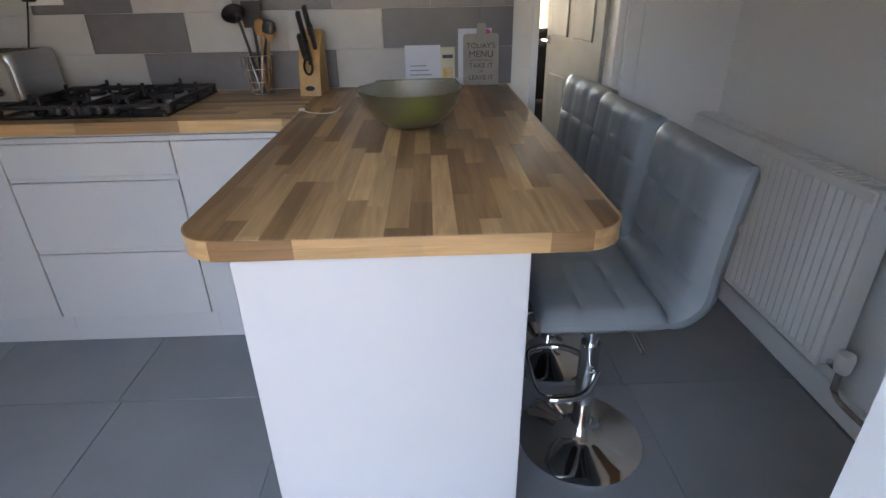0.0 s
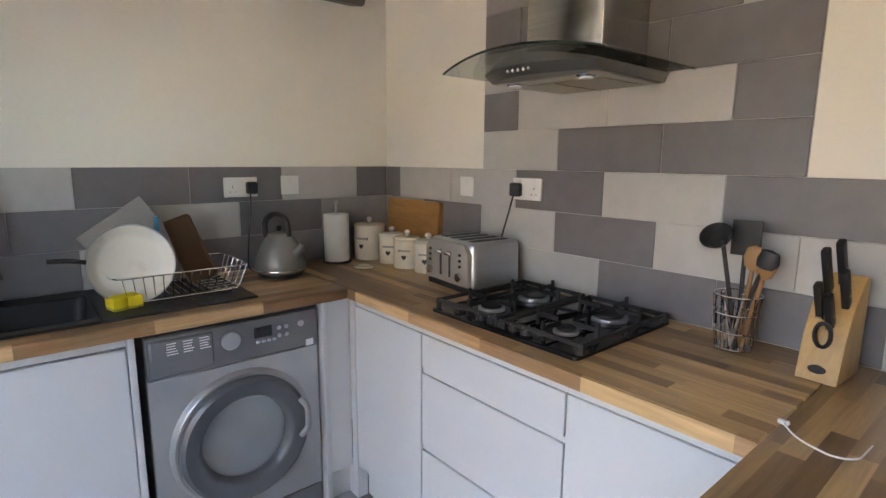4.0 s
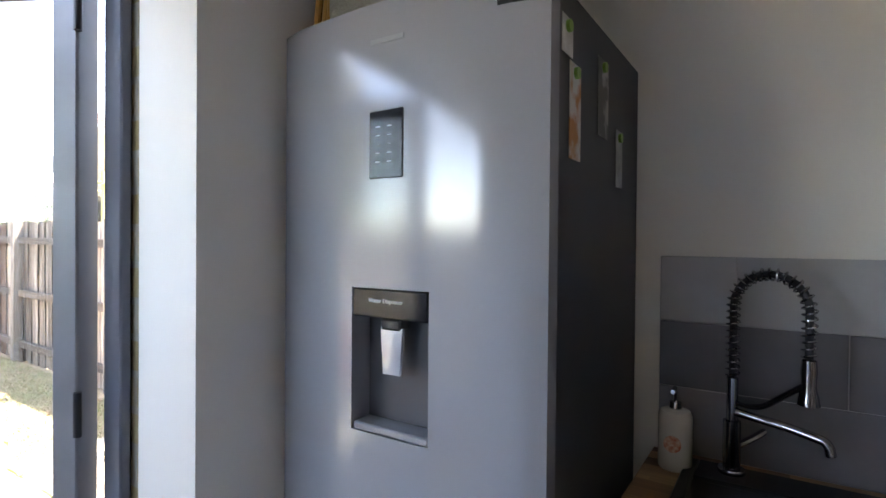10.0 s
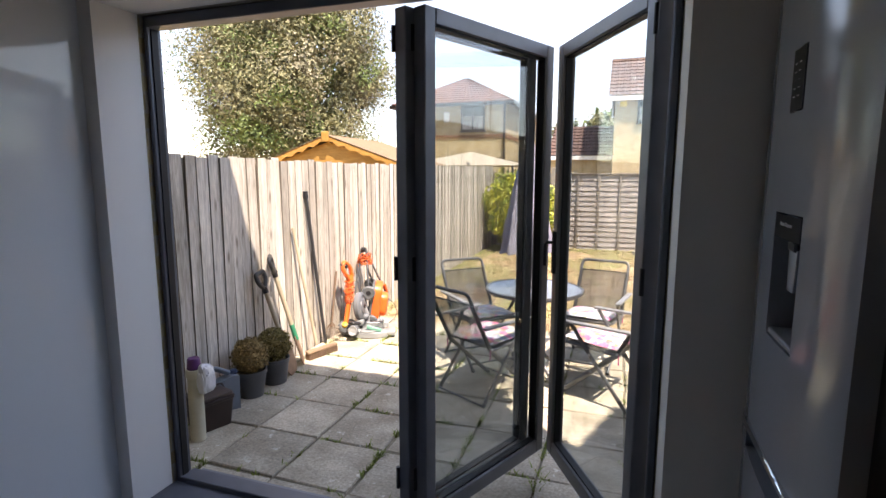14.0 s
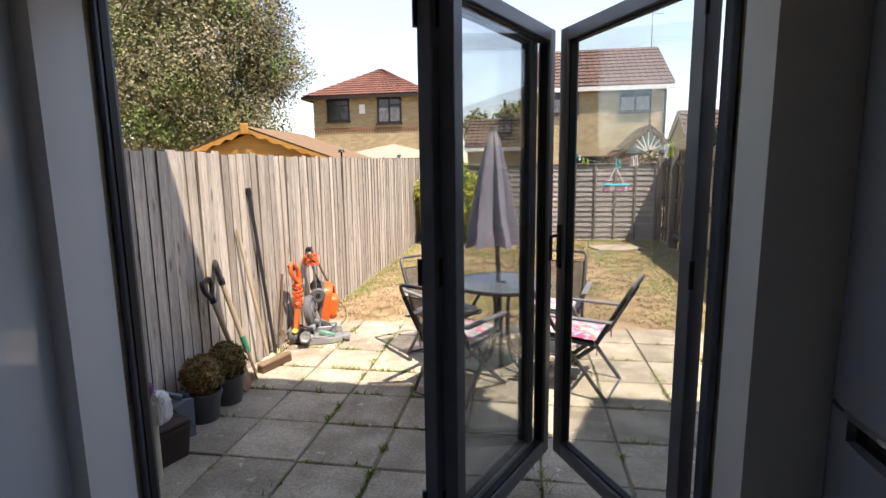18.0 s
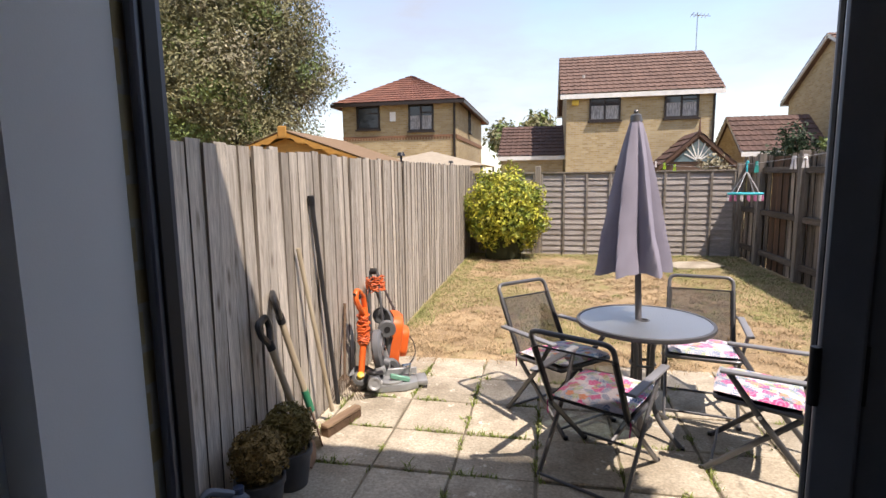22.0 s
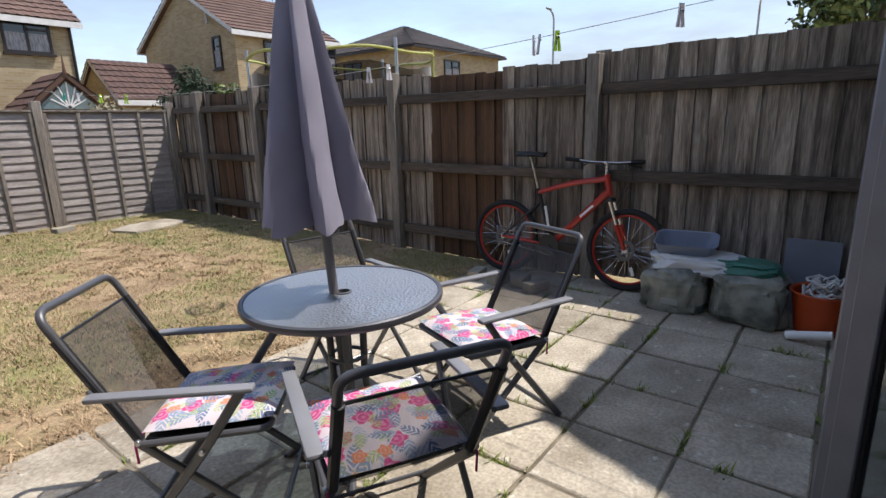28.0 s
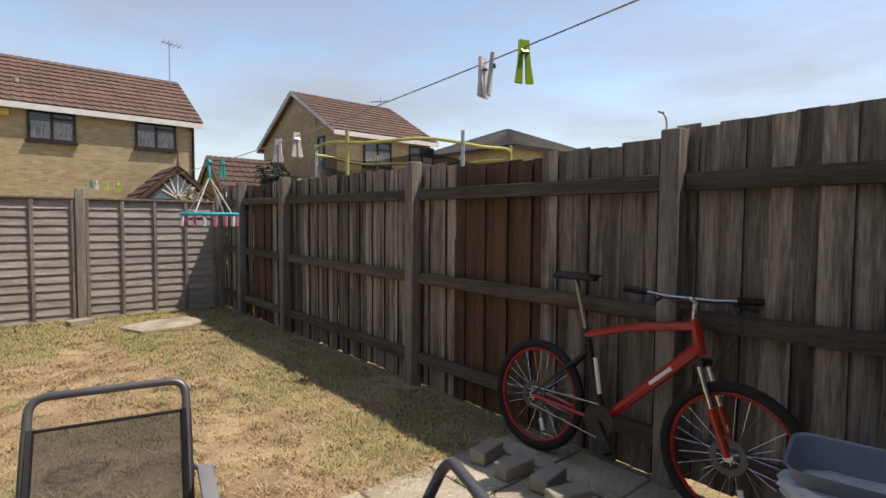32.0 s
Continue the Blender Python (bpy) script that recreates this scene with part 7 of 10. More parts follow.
def frond(size, offset, keep, teeth):
    """Feathered leaf: an oval cut by slanting slits on both sides of its rib."""
    x, y, h1, h2 = motif(size, offset)
    ay = calc("ABSOLUTE", y)
    oval = calc("ADD", calc("MULTIPLY", x, calc("MULTIPLY", x, 3.6)), calc("MULTIPLY", ay, calc("MULTIPLY", ay, 17.0)))
    slit = calc("SINE", calc("MULTIPLY", calc("SUBTRACT", x, ay), teeth))
    body = calc("LESS_THAN", oval, 0.92)
    blade = calc("GREATER_THAN", slit, -0.35)
    return calc("MULTIPLY", calc("MULTIPLY", body, blade), calc("LESS_THAN", h1, keep)), h2


def bloom(size, offset, keep):
    """Ruffled flower with five lobes."""
    x, y, h1, h2 = motif(size, offset)
    r = calc("SQRT", calc("ADD", calc("MULTIPLY", x, x), calc("MULTIPLY", y, y)))
    lobe = calc("MULTIPLY", calc("SINE", calc("MULTIPLY", calc("ARCTAN2", y, x), 5.0)), 0.07)
    return calc("MULTIPLY", calc("LESS_THAN", calc("ADD", r, lobe), 0.37), calc("LESS_THAN", h1, keep)), calc("SINE", calc("MULTIPLY", r, 34.0))


def over(below, mask, tone, ca, cb):
    """One printed layer over the cloth below it."""
    ink, lay = n_.new("ShaderNodeMixRGB"), n_.new("ShaderNodeMixRGB")
    ink.inputs[1].default_value, ink.inputs[2].default_value = (*ca, 1), (*cb, 1)
    l_.new(calc("MAXIMUM", calc("MINIMUM", tone, 1.0), 0.0), ink.inputs[0])
    l_.new(mask, lay.inputs[0])
    if isinstance(below, tuple):
        lay.inputs[1].default_value = (*below, 1)
    else:
        l_.new(below, lay.inputs[1])
    l_.new(ink.outputs[0], lay.inputs[2])
    return lay.outputs[0]


cloth = (0.60, 0.53, 0.55)
for mask_, ca, cb in ((frond(0.085, 0.31, 1.1, 34.0), (0.12, 0.18, 0.30), (0.36, 0.43, 0.52)), (bloom(0.085, 5.17, 0.62), (0.54, 0.07, 0.22), (0.68, 0.26, 0.40)),
                      (frond(0.07, 2.83, 0.65, 30.0), (0.26, 0.36, 0.14), (0.46, 0.50, 0.24)), (bloom(0.055, 9.4, 0.14), (0.62, 0.22, 0.10), (0.68, 0.34, 0.28)),
                      (frond(0.075, 7.7, 0.85, 30.0), (0.07, 0.12, 0.24), (0.26, 0.34, 0.46))):
    cloth = over(cloth, mask_[0], mask_[1], ca, cb)
l_.new(cloth, n_["Principled BSDF"].inputs["Base Color"])
n_["Principled BSDF"].inputs["Roughness"].default_value = 0.9


def garden_chair():
    c = thing("folding_garden_chair", "folding dark metal garden chair with a black mesh back", "chair", (0, 0, G), 0, "chairs round the garden table")
    for s in (-1, 1):
        part("back_leg", tube(rounded([(s * 0.22, -0.25, 0.0), (s * 0.22, 0.02, 0.34), (s * 0.235, 0.16, 0.545)], 0.05), 0.011, 8, flat=1.4), FRAME, c)
        part("front_leg", tube([(s * 0.205, 0.26, 0.0), (s * 0.205, -0.17, 0.38)], 0.011, 8, flat=1.4), FRAME, c)
        part("arm", box(s * 0.245 - 0.022, s * 0.245 + 0.022, -0.27, 0.20, 0.545, 0.563, 0.008, 2), ARMM, c, "grey plastic armrest")
        part("bolt", cyl(0.009, 0.016, Matrix.Translation((s * 0.222, 0.02, 0.345)) @ Matrix.Rotation(radians(90 * s), 4, "Y"), 10, bev=0.002), STEEL, c)
        part("bolt", cyl(0.009, 0.016, Matrix.Translation((s * 0.207, -0.165, 0.385)) @ Matrix.Rotation(radians(90 * s), 4, "Y"), 10, bev=0.002), STEEL, c)
        part("foot_cap", cyl(0.015, 0.02, Matrix.Translation((s * 0.205, 0.258, 0.0)), 10, bev=0.003), BLACK, c)
        part("arm_bracket", tube([(s * 0.215, -0.275, 0.56), (s * 0.235, -0.25, 0.55)], 0.008, 6), FRAME, c)
    part("back_frame", tube(rounded([(-0.20, -0.15, 0.36), (-0.20, -0.385, 0.80), (0.20, -0.385, 0.80), (0.20, -0.15, 0.36)], 0.05, 6), 0.0125, 10), FRAME, c)
    part("seat_frame", tube(rounded([(-0.21, -0.16, 0.375), (-0.21, 0.22, 0.40), (0.21, 0.22, 0.40), (0.21, -0.16, 0.375)], 0.04, 5), 0.0115, 9), FRAME, c)
    part("stretcher", tube([(-0.22, -0.25, 0.012), (0.22, -0.25, 0.012)], 0.008, 7), FRAME, c)
    part("stretcher", tube([(-0.205, 0.22, 0.05), (0.205, 0.22, 0.05)], 0.008, 7), FRAME, c)
    bm = bmesh.new()
    rows = []
    for i in range(9):
        t = i / 8
        y, z = -0.165 + (-0.342 + 0.165) * t, 0.385 + (0.715 - 0.385) * t
        sag = 0.02 * math.sin(math.pi * t)
        rows.append([bm.verts.new((-0.19 + 0.38 * j / 8, y - sag * math.sin(math.pi * j / 8) - 0.0, z)) for j in range(9)])
    for a, b in zip(rows, rows[1:]):
        for j in range(8):
            bm.faces.new((a[j], a[j + 1], b[j + 1], b[j]))
    part("back_mesh", bm, MESH, c, "see-through black mesh")
    for s in (-1, 1):
        part("mesh_hem", tube([(s * 0.198, -0.165, 0.385), (s * 0.198, -0.345, 0.718)], 0.016, 8), BLACK, c)
    part("mesh_hem", tube([(-0.19, -0.343, 0.716), (0.19, -0.343, 0.716)], 0.005, 6), BLACK, c)
    part("seat_mesh", box(-0.20, 0.20, -0.15, 0.21, 0.382, 0.388), BLACK, c)
    return c


def seat_cushion():
    q = thing("seat_cushion", "square floral pink, white and blue cushion on a chair", "cushion", (0, 0, 0), 0, "cushions on the garden chairs")
    bm = bmesh.new()
    n = 16
    top, bot = [], []
    for i in range(n + 1):
        a, b = [], []
        for j in range(n + 1):
            u, v = -1 + 2 * i / n, -1 + 2 * j / n
            e = (1 - abs(u) ** 5) * (1 - abs(v) ** 5)
            x, y = 0.20 * u * (1 - 0.03 * v * v), 0.20 * v * (1 - 0.03 * u * u)
            tuft = 0.008 * noise.noise((x * 9, y * 9, 0.3))
            a.append(bm.verts.new((x, y, 0.022 + 0.024 * max(0, e) ** 0.5 + tuft * e)))
            b.append(bm.verts.new((x, y, 0.022 - 0.022 * max(0, e) ** 0.5)))
        top.append(a)
        bot.append(b)
    for i in range(n):
        for j in range(n):
            bm.faces.new((top[i][j], top[i + 1][j], top[i + 1][j + 1], top[i][j + 1]))
            bm.faces.new((bot[i][j + 1], bot[i + 1][j + 1], bot[i + 1][j], bot[i][j]))
    bmesh.ops.remove_doubles(bm, verts=bm.verts[:], dist=0.0005)
    part("pad", bm, FLORAL, q)
    for s in (-1, 1):
        part("tie", tube(rounded([(s * 0.19, -0.19, 0.02), (s * 0.215, -0.21, 0.0), (s * 0.21, -0.215, -0.07)], 0.02), 0.004, 6), mat("pink_tie", (0.5, 0.05, 0.2), 0.8), q)
    return q


ch, cu = garden_chair(), seat_cushion()
CHAIRS = [(-0.50, -2.92, 43), (-0.69, -2.31, 151), (-1.52, -2.50, -111), (-1.39, -3.17, -12)]
for i, (x, y, a) in enumerate(CHAIRS):
    m = pose(x, y, G, 0, 0, a)
    mc = m @ pose(0, 0.035, 0.395, 3.5, 0, 0)
    if i == 0:
        ch.matrix_basis, cu.matrix_basis = m, mc
    else:
        copy_thing(ch, m)
        copy_thing(cu, mc)

# ---- things along the east fence ----
TERR = mat("grey_pot_plastic", (0.085, 0.085, 0.09), 0.6, bump=0.1, bscale=90)
LEAFB = mat("dry_box_leaf", (0.30, 0.20, 0.075), 0.8, island=0.45, col2=(0.20, 0.14, 0.05), scale=4)
LEAFG = mat("green_box_leaf", (0.13, 0.115, 0.035), 0.8, island=0.4, col2=(0.20, 0.15, 0.05), scale=4)


def leaf_cloud(spots, size, seed, squash=1.0):
    """Many small folded leaves, each two triangles, at the given places with outward lean."""
    rr = random.Random(seed)
    vs, fs = [], []
    for p, nrm in spots:
        q = (nrm + Vector((rr.uniform(-1, 1), rr.uniform(-1, 1), rr.uniform(-1, 1))) * 0.9).normalized()
        s = q.orthogonal().normalized()
        s = (Matrix.Rotation(rr.uniform(0, 6.28), 3, q) @ s)
        t = q.cross(s)
        k = size * rr.uniform(0.6, 1.3)
        n = len(vs)
        vs += [p - t * k, p + s * k * 0.5 + q * k * 0.15, p + t * k, p - s * k * 0.5 + q * k * 0.15]
        fs += [(n, n + 1, n + 2), (n, n + 2, n + 3)]
    me = bpy.data.meshes.new("leaves")
    me.from_pydata([tuple(v) for v in vs], [], fs)
    return me


def ball_spots(r, n, seed, rough=0.12, inner=0.75):
    rr = random.Random(seed)
    out = []
    while len(out) < n:
        d = Vector((rr.gauss(0, 1), rr.gauss(0, 1), rr.gauss(0, 1))).normalized()
        k = 1 + rough * noise.noise(d * 3 + Vector((seed, 0, 0))) * 2
        out.append((d * r * k * rr.uniform(inner, 1.0), d))
    return out


def potted_ball(x, y, r, material, label, seed):
    t = thing("potted_topiary", label, "potted plant", (x, y, G + 0.003))
    part("pot", lathe([(0.0, 0.0), (0.082, 0.0), (0.105, 0.16), (0.112, 0.16), (0.112, 0.19), (0.102, 0.19), (0.098, 0.16), (0.0, 0.155)], 32), TERR, t)
    part("soil", cyl(0.097, 0.006, Matrix.Translation((0, 0, 0.156)), 20), EARTH, t)
    part("stem", tube([(0, 0, 0.15), (0.005, 0, 0.26)], 0.012, 8), EARTH, t)
    me = leaf_cloud([(p + Vector((0, 0, 0.19 + r * 0.8)), n) for p, n in ball_spots(r, 4200, seed)], 0.011, seed)
    me.materials.append(material)
    ob = new("foliage", me)
    ob.parent = t
    return t


potted_ball(0.845, -1.655, 0.125, LEAFB, "grey pot with a dried brown topiary ball", 3)
potted_ball(0.835, -1.91, 0.125, LEAFG, "grey pot with an olive-green topiary ball", 8)

oc = thing("oil_can", "grey-blue plastic oil can with a dark, white and red label", "oil can", (0.865, -1.40, G + 0.003), 60)
NAVY = mat("navy_plastic", (0.035, 0.055, 0.11), 0.4)
JUG = mat("slate_blue_jug", (0.15, 0.18, 0.22), 0.38)
part("body", prism([(-0.095, 0), (0.085, 0), (0.092, 0.02), (0.088, 0.17), (0.05, 0.20), (-0.06, 0.235), (-0.098, 0.225)], -0.05, 0.05, bev=0.014, m=FLIP), JUG, oc)
part("handle", tube(rounded([(0.075, 0, 0.15), (0.078, 0, 0.275), (0.045, 0, 0.295), (-0.045, 0, 0.24)], 0.035, 6), 0.016, 10, flat=1.3), JUG, oc)
part("cap", cyl(0.022, 0.03, Matrix.Translation((-0.075, 0, 0.228)), 16, bev=0.003), NAVY, oc)
part("label", prism([(-0.08, 0.05), (0.078, 0.045), (0.076, 0.155), (0.03, 0.175), (-0.08, 0.185)], 0.0485, 0.0525, m=FLIP), mat("dark_label", (0.05, 0.055, 0.065), 0.4), oc)
part("label_band", box(-0.08, 0.082, -0.0528, -0.0485, 0.012, 0.046), mat("red_label", (0.50, 0.05, 0.03), 0.5), oc)
part("emblem", lathe([(0.022, 0.0), (0.036, 0.0), (0.036, 0.002), (0.022, 0.002)], 26, m=Matrix.Translation((0.01, -0.0522, 0.115)) @ Matrix.Rotation(radians(90), 4, "X")), mat("white_label", (0.6, 0.6, 0.6), 0.5), oc, "white ring emblem")
part("print_bar", box(-0.07, -0.02, -0.0535, -0.052, 0.062, 0.072), bpy.data.materials["white_label"], oc)
bk = thing("food_caddy", "dark brown lidded plastic caddy beside the oil can", "caddy", (0.79, -1.20, G + 0.003), 70)
BROWNP = mat("brown_plastic", (0.045, 0.030, 0.026), 0.5)
bm = bmesh.new()
loops = [[bm.verts.new((x * k, y * k, z)) for x, y in round_rect(-0.115, 0.115, -0.10, 0.10, 0.025, 4)] for z, k in ((0.0, 0.84), (0.006, 0.86), (0.165, 1.0), (0.17, 1.05), (0.185, 1.05))]
for la, lb in zip(loops, loops[1:]):
    for i in range(len(la)):
        bm.faces.new((la[i], la[(i + 1) % len(la)], lb[(i + 1) % len(la)], lb[i]))
bm.faces.new(loops[0][::-1])
bm.faces.new(loops[-1])
part("body", bm, BROWNP, bk)
part("lid", prism(round_rect(-0.118, 0.118, -0.103, 0.103, 0.03, 5), 0.186, 0.205, bev=0.008, m=Matrix.Rotation(radians(3), 4, "X")), BROWNP, bk)
part("handle", tube(rounded([(-0.122, -0.02, 0.165), (-0.125, -0.07, 0.215), (0.125, -0.07, 0.215), (0.122, -0.02, 0.165)], 0.02), 0.006, 7), BROWNP, bk)
part("emblem", box(-0.018, 0.018, -0.099, -0.094, 0.07, 0.115, 0.002, m=Matrix.Rotation(radians(-5), 4, "X")), mat("pale_print", (0.4, 0.36, 0.3), 0.6), bk)
pp = thing("waste_pipe", "white plastic waste pipe standing by the wall", "pipe", (-2.36, -0.66, G))
part("pipe", cyl(0.034, 0.70, None, 18), mat("cream_pipe", (0.62, 0.58, 0.47), 0.5), pp)
part("tee", tube([(-0.11, 0, 0.735), (0.13, 0, 0.735)], 0.040, 14), mat("grey_pipe", (0.58, 0.57, 0.54), 0.5), pp)
part("collar", cyl(0.042, 0.06, Matrix.Translation((0, 0, 0.645)), 18, bev=0.004), bpy.data.materials["grey_pipe"], pp)
bt = thing("pipe_stub", "cream plastic pipe stub with a purple cap and a white bag", "pipe", (0.72, -1.03, G + 0.003))
part("pipe", cyl(0.042, 0.42, None, 22), mat("aged_cream_plastic", (0.55, 0.51, 0.39), 0.6, scale=6, col2=(0.46, 0.42, 0.31)), bt)
part("collar", cyl(0.047, 0.05, Matrix.Translation((0, 0, 0.385)), 22, bev=0.004), bpy.data.materials["aged_cream_plastic"], bt)
part("cap", lathe([(0.036, 0.435), (0.040, 0.44), (0.036, 0.49), (0.030, 0.50), (0.0, 0.502)], 20), mat("purple_cap", (0.11, 0.03, 0.13), 0.4), bt, "purple plastic cap")
bg_ = crumpled(0.055, 0.05, 0.16, 4.4, 0.05)
bmesh.ops.transform(bg_, matrix=Matrix.Translation((-0.035, -0.03, 0.29)), verts=bg_.verts)
part("bag", bg_, mat("white_bag", (0.68, 0.69, 0.72), 0.35, bump=0.3, bscale=40), bt, "crumpled white plastic bag")


def lean_tool(name, label, category, foot, head, twist=0.0):
    """An empty whose local z runs from foot to head, turned by twist about it."""
    a, b = Vector(foot), Vector(head)
    e = new(name)
    q = (b - a).to_track_quat("Z", "Y").to_matrix().to_4x4()
    e.matrix_basis = Matrix.Translation(a) @ q @ Matrix.Rotation(radians(twist), 4, "Z")
    tagged(e, label, category)
    return e, (b - a).length


ASH = mat("ash_handle", (0.47, 0.405, 0.30), 0.7, scale=3, stretch=(8, 8, 1), col2=(0.36, 0.29, 0.20))
OLDWOOD = mat("old_brown_wood", (0.25, 0.17, 0.105), 0.8, scale=5, stretch=(1, 6, 6), col2=(0.17, 0.11, 0.07))
for foot, head, sleeve, label in (((0.80, -2.10, G + 0.006), (0.965, -1.965, 0.62), None, "wooden spade with a black D handle leaning on the fence"),
                                  ((0.855, -2.32, G + 0.006), (0.975, -2.105, 0.715), 1, "green-socketed spade with a black D handle against the fence")):
    e, L = lean_tool("garden_spade", label, "spade", foot, head, -30)
    part("shaft", tube([(0, 0, 0.26), (0, 0, L - 0.10)], 0.018, 10), ASH, e)
    part("socket", tube([(0, 0, 0.22), (0, 0, 0.36)], 0.021, 10), mat("green_socket", (0.03, 0.22, 0.12), 0.4) if sleeve else STEEL_DK, e)
    part("blade", prism([(-0.085, 0.26), (0.085, 0.26), (0.08, 0.05), (0.045, 0.0), (-0.045, 0.0), (-0.08, 0.05)], -0.003, 0.003, m=FLIP), mat("rusty_blade", (0.30, 0.185, 0.115), 0.75, 0.15, scale=12, col2=(0.20, 0.12, 0.075)), e)
    part("grip", tube([(0, 0, L - 0.12), (0, 0, L - 0.07)], 0.022, 10), BLACK, e)
    part("grip_bow", tube(rounded([(0, 0, L - 0.09), (-0.058, 0, L - 0.02), (-0.055, 0, L + 0.04), (0.055, 0, L + 0.04), (0.058, 0, L - 0.02), (0, 0, L - 0.09)], 0.02), 0.016, 9, flat=1.2), BLACK, e)
e, L = lean_tool("yard_broom", "worn broom with a long wooden shaft leaning on the fence", "broom", (0.885, -2.573, G + 0.03), (1.005, -2.448, 0.955))
part("shaft", tube([(0, 0, 0.05), (0, 0, L)], 0.014, 10), ASH, e)
bh = thing("broom_head", "worn wooden broom head on the slabs", "broom", (0.815, -2.53, G + 0.003), 72)
part("stock", box(-0.16, 0.16, -0.03, 0.03, 0.05, 0.078, 0.008), OLDWOOD, bh)
for k in range(40):
    part("bristle", box(-0.155 + 0.0078 * k, -0.150 + 0.0078 * k, -0.028, 0.028, 0.0, 0.05), mat("bristle", (0.13, 0.08, 0.05), 0.9) if k == 0 else bpy.data.materials["bristle"], bh)
e, L = lean_tool("steel_pole", "long dark steel digging bar leaning on the fence", "pole", (0.965, -2.835, G), (1.012, -2.66, 1.25))
part("shaft", tube([(0, 0, 0), (0, 0, L)], 0.015, 10), mat("dark_steel_bar", (0.06, 0.06, 0.065), 0.5, 0.6), e)
part("tip", cyl(0.02, 0.06, Matrix.Translation((0, 0, L - 0.06)), 10), mat("bar_tip", (0.03, 0.03, 0.035), 0.5, 0.4), e)
e, L = lean_tool("garden_rake", "rusty spring-tine rake leaning on the fence", "rake", (0.93, -2.86, G), (0.99, -3.06, 0.28))
part("shaft", tube([(0, 0, 0.15), (0, 0, L + 0.2)], 0.010, 8), mat("rust_bar", (0.13, 0.085, 0.055), 0.7, 0.3), e)
for k in range(13):
    a = (k - 6) * 0.11
    part("tine", tube([(0, 0, 0.2), (math.sin(a) * 0.1, 0, 0.2 - math.cos(a) * 0.09), (math.sin(a) * 0.22, -0.02, 0.01)], 0.0022, 5), bpy.data.materials["rust_bar"], e)


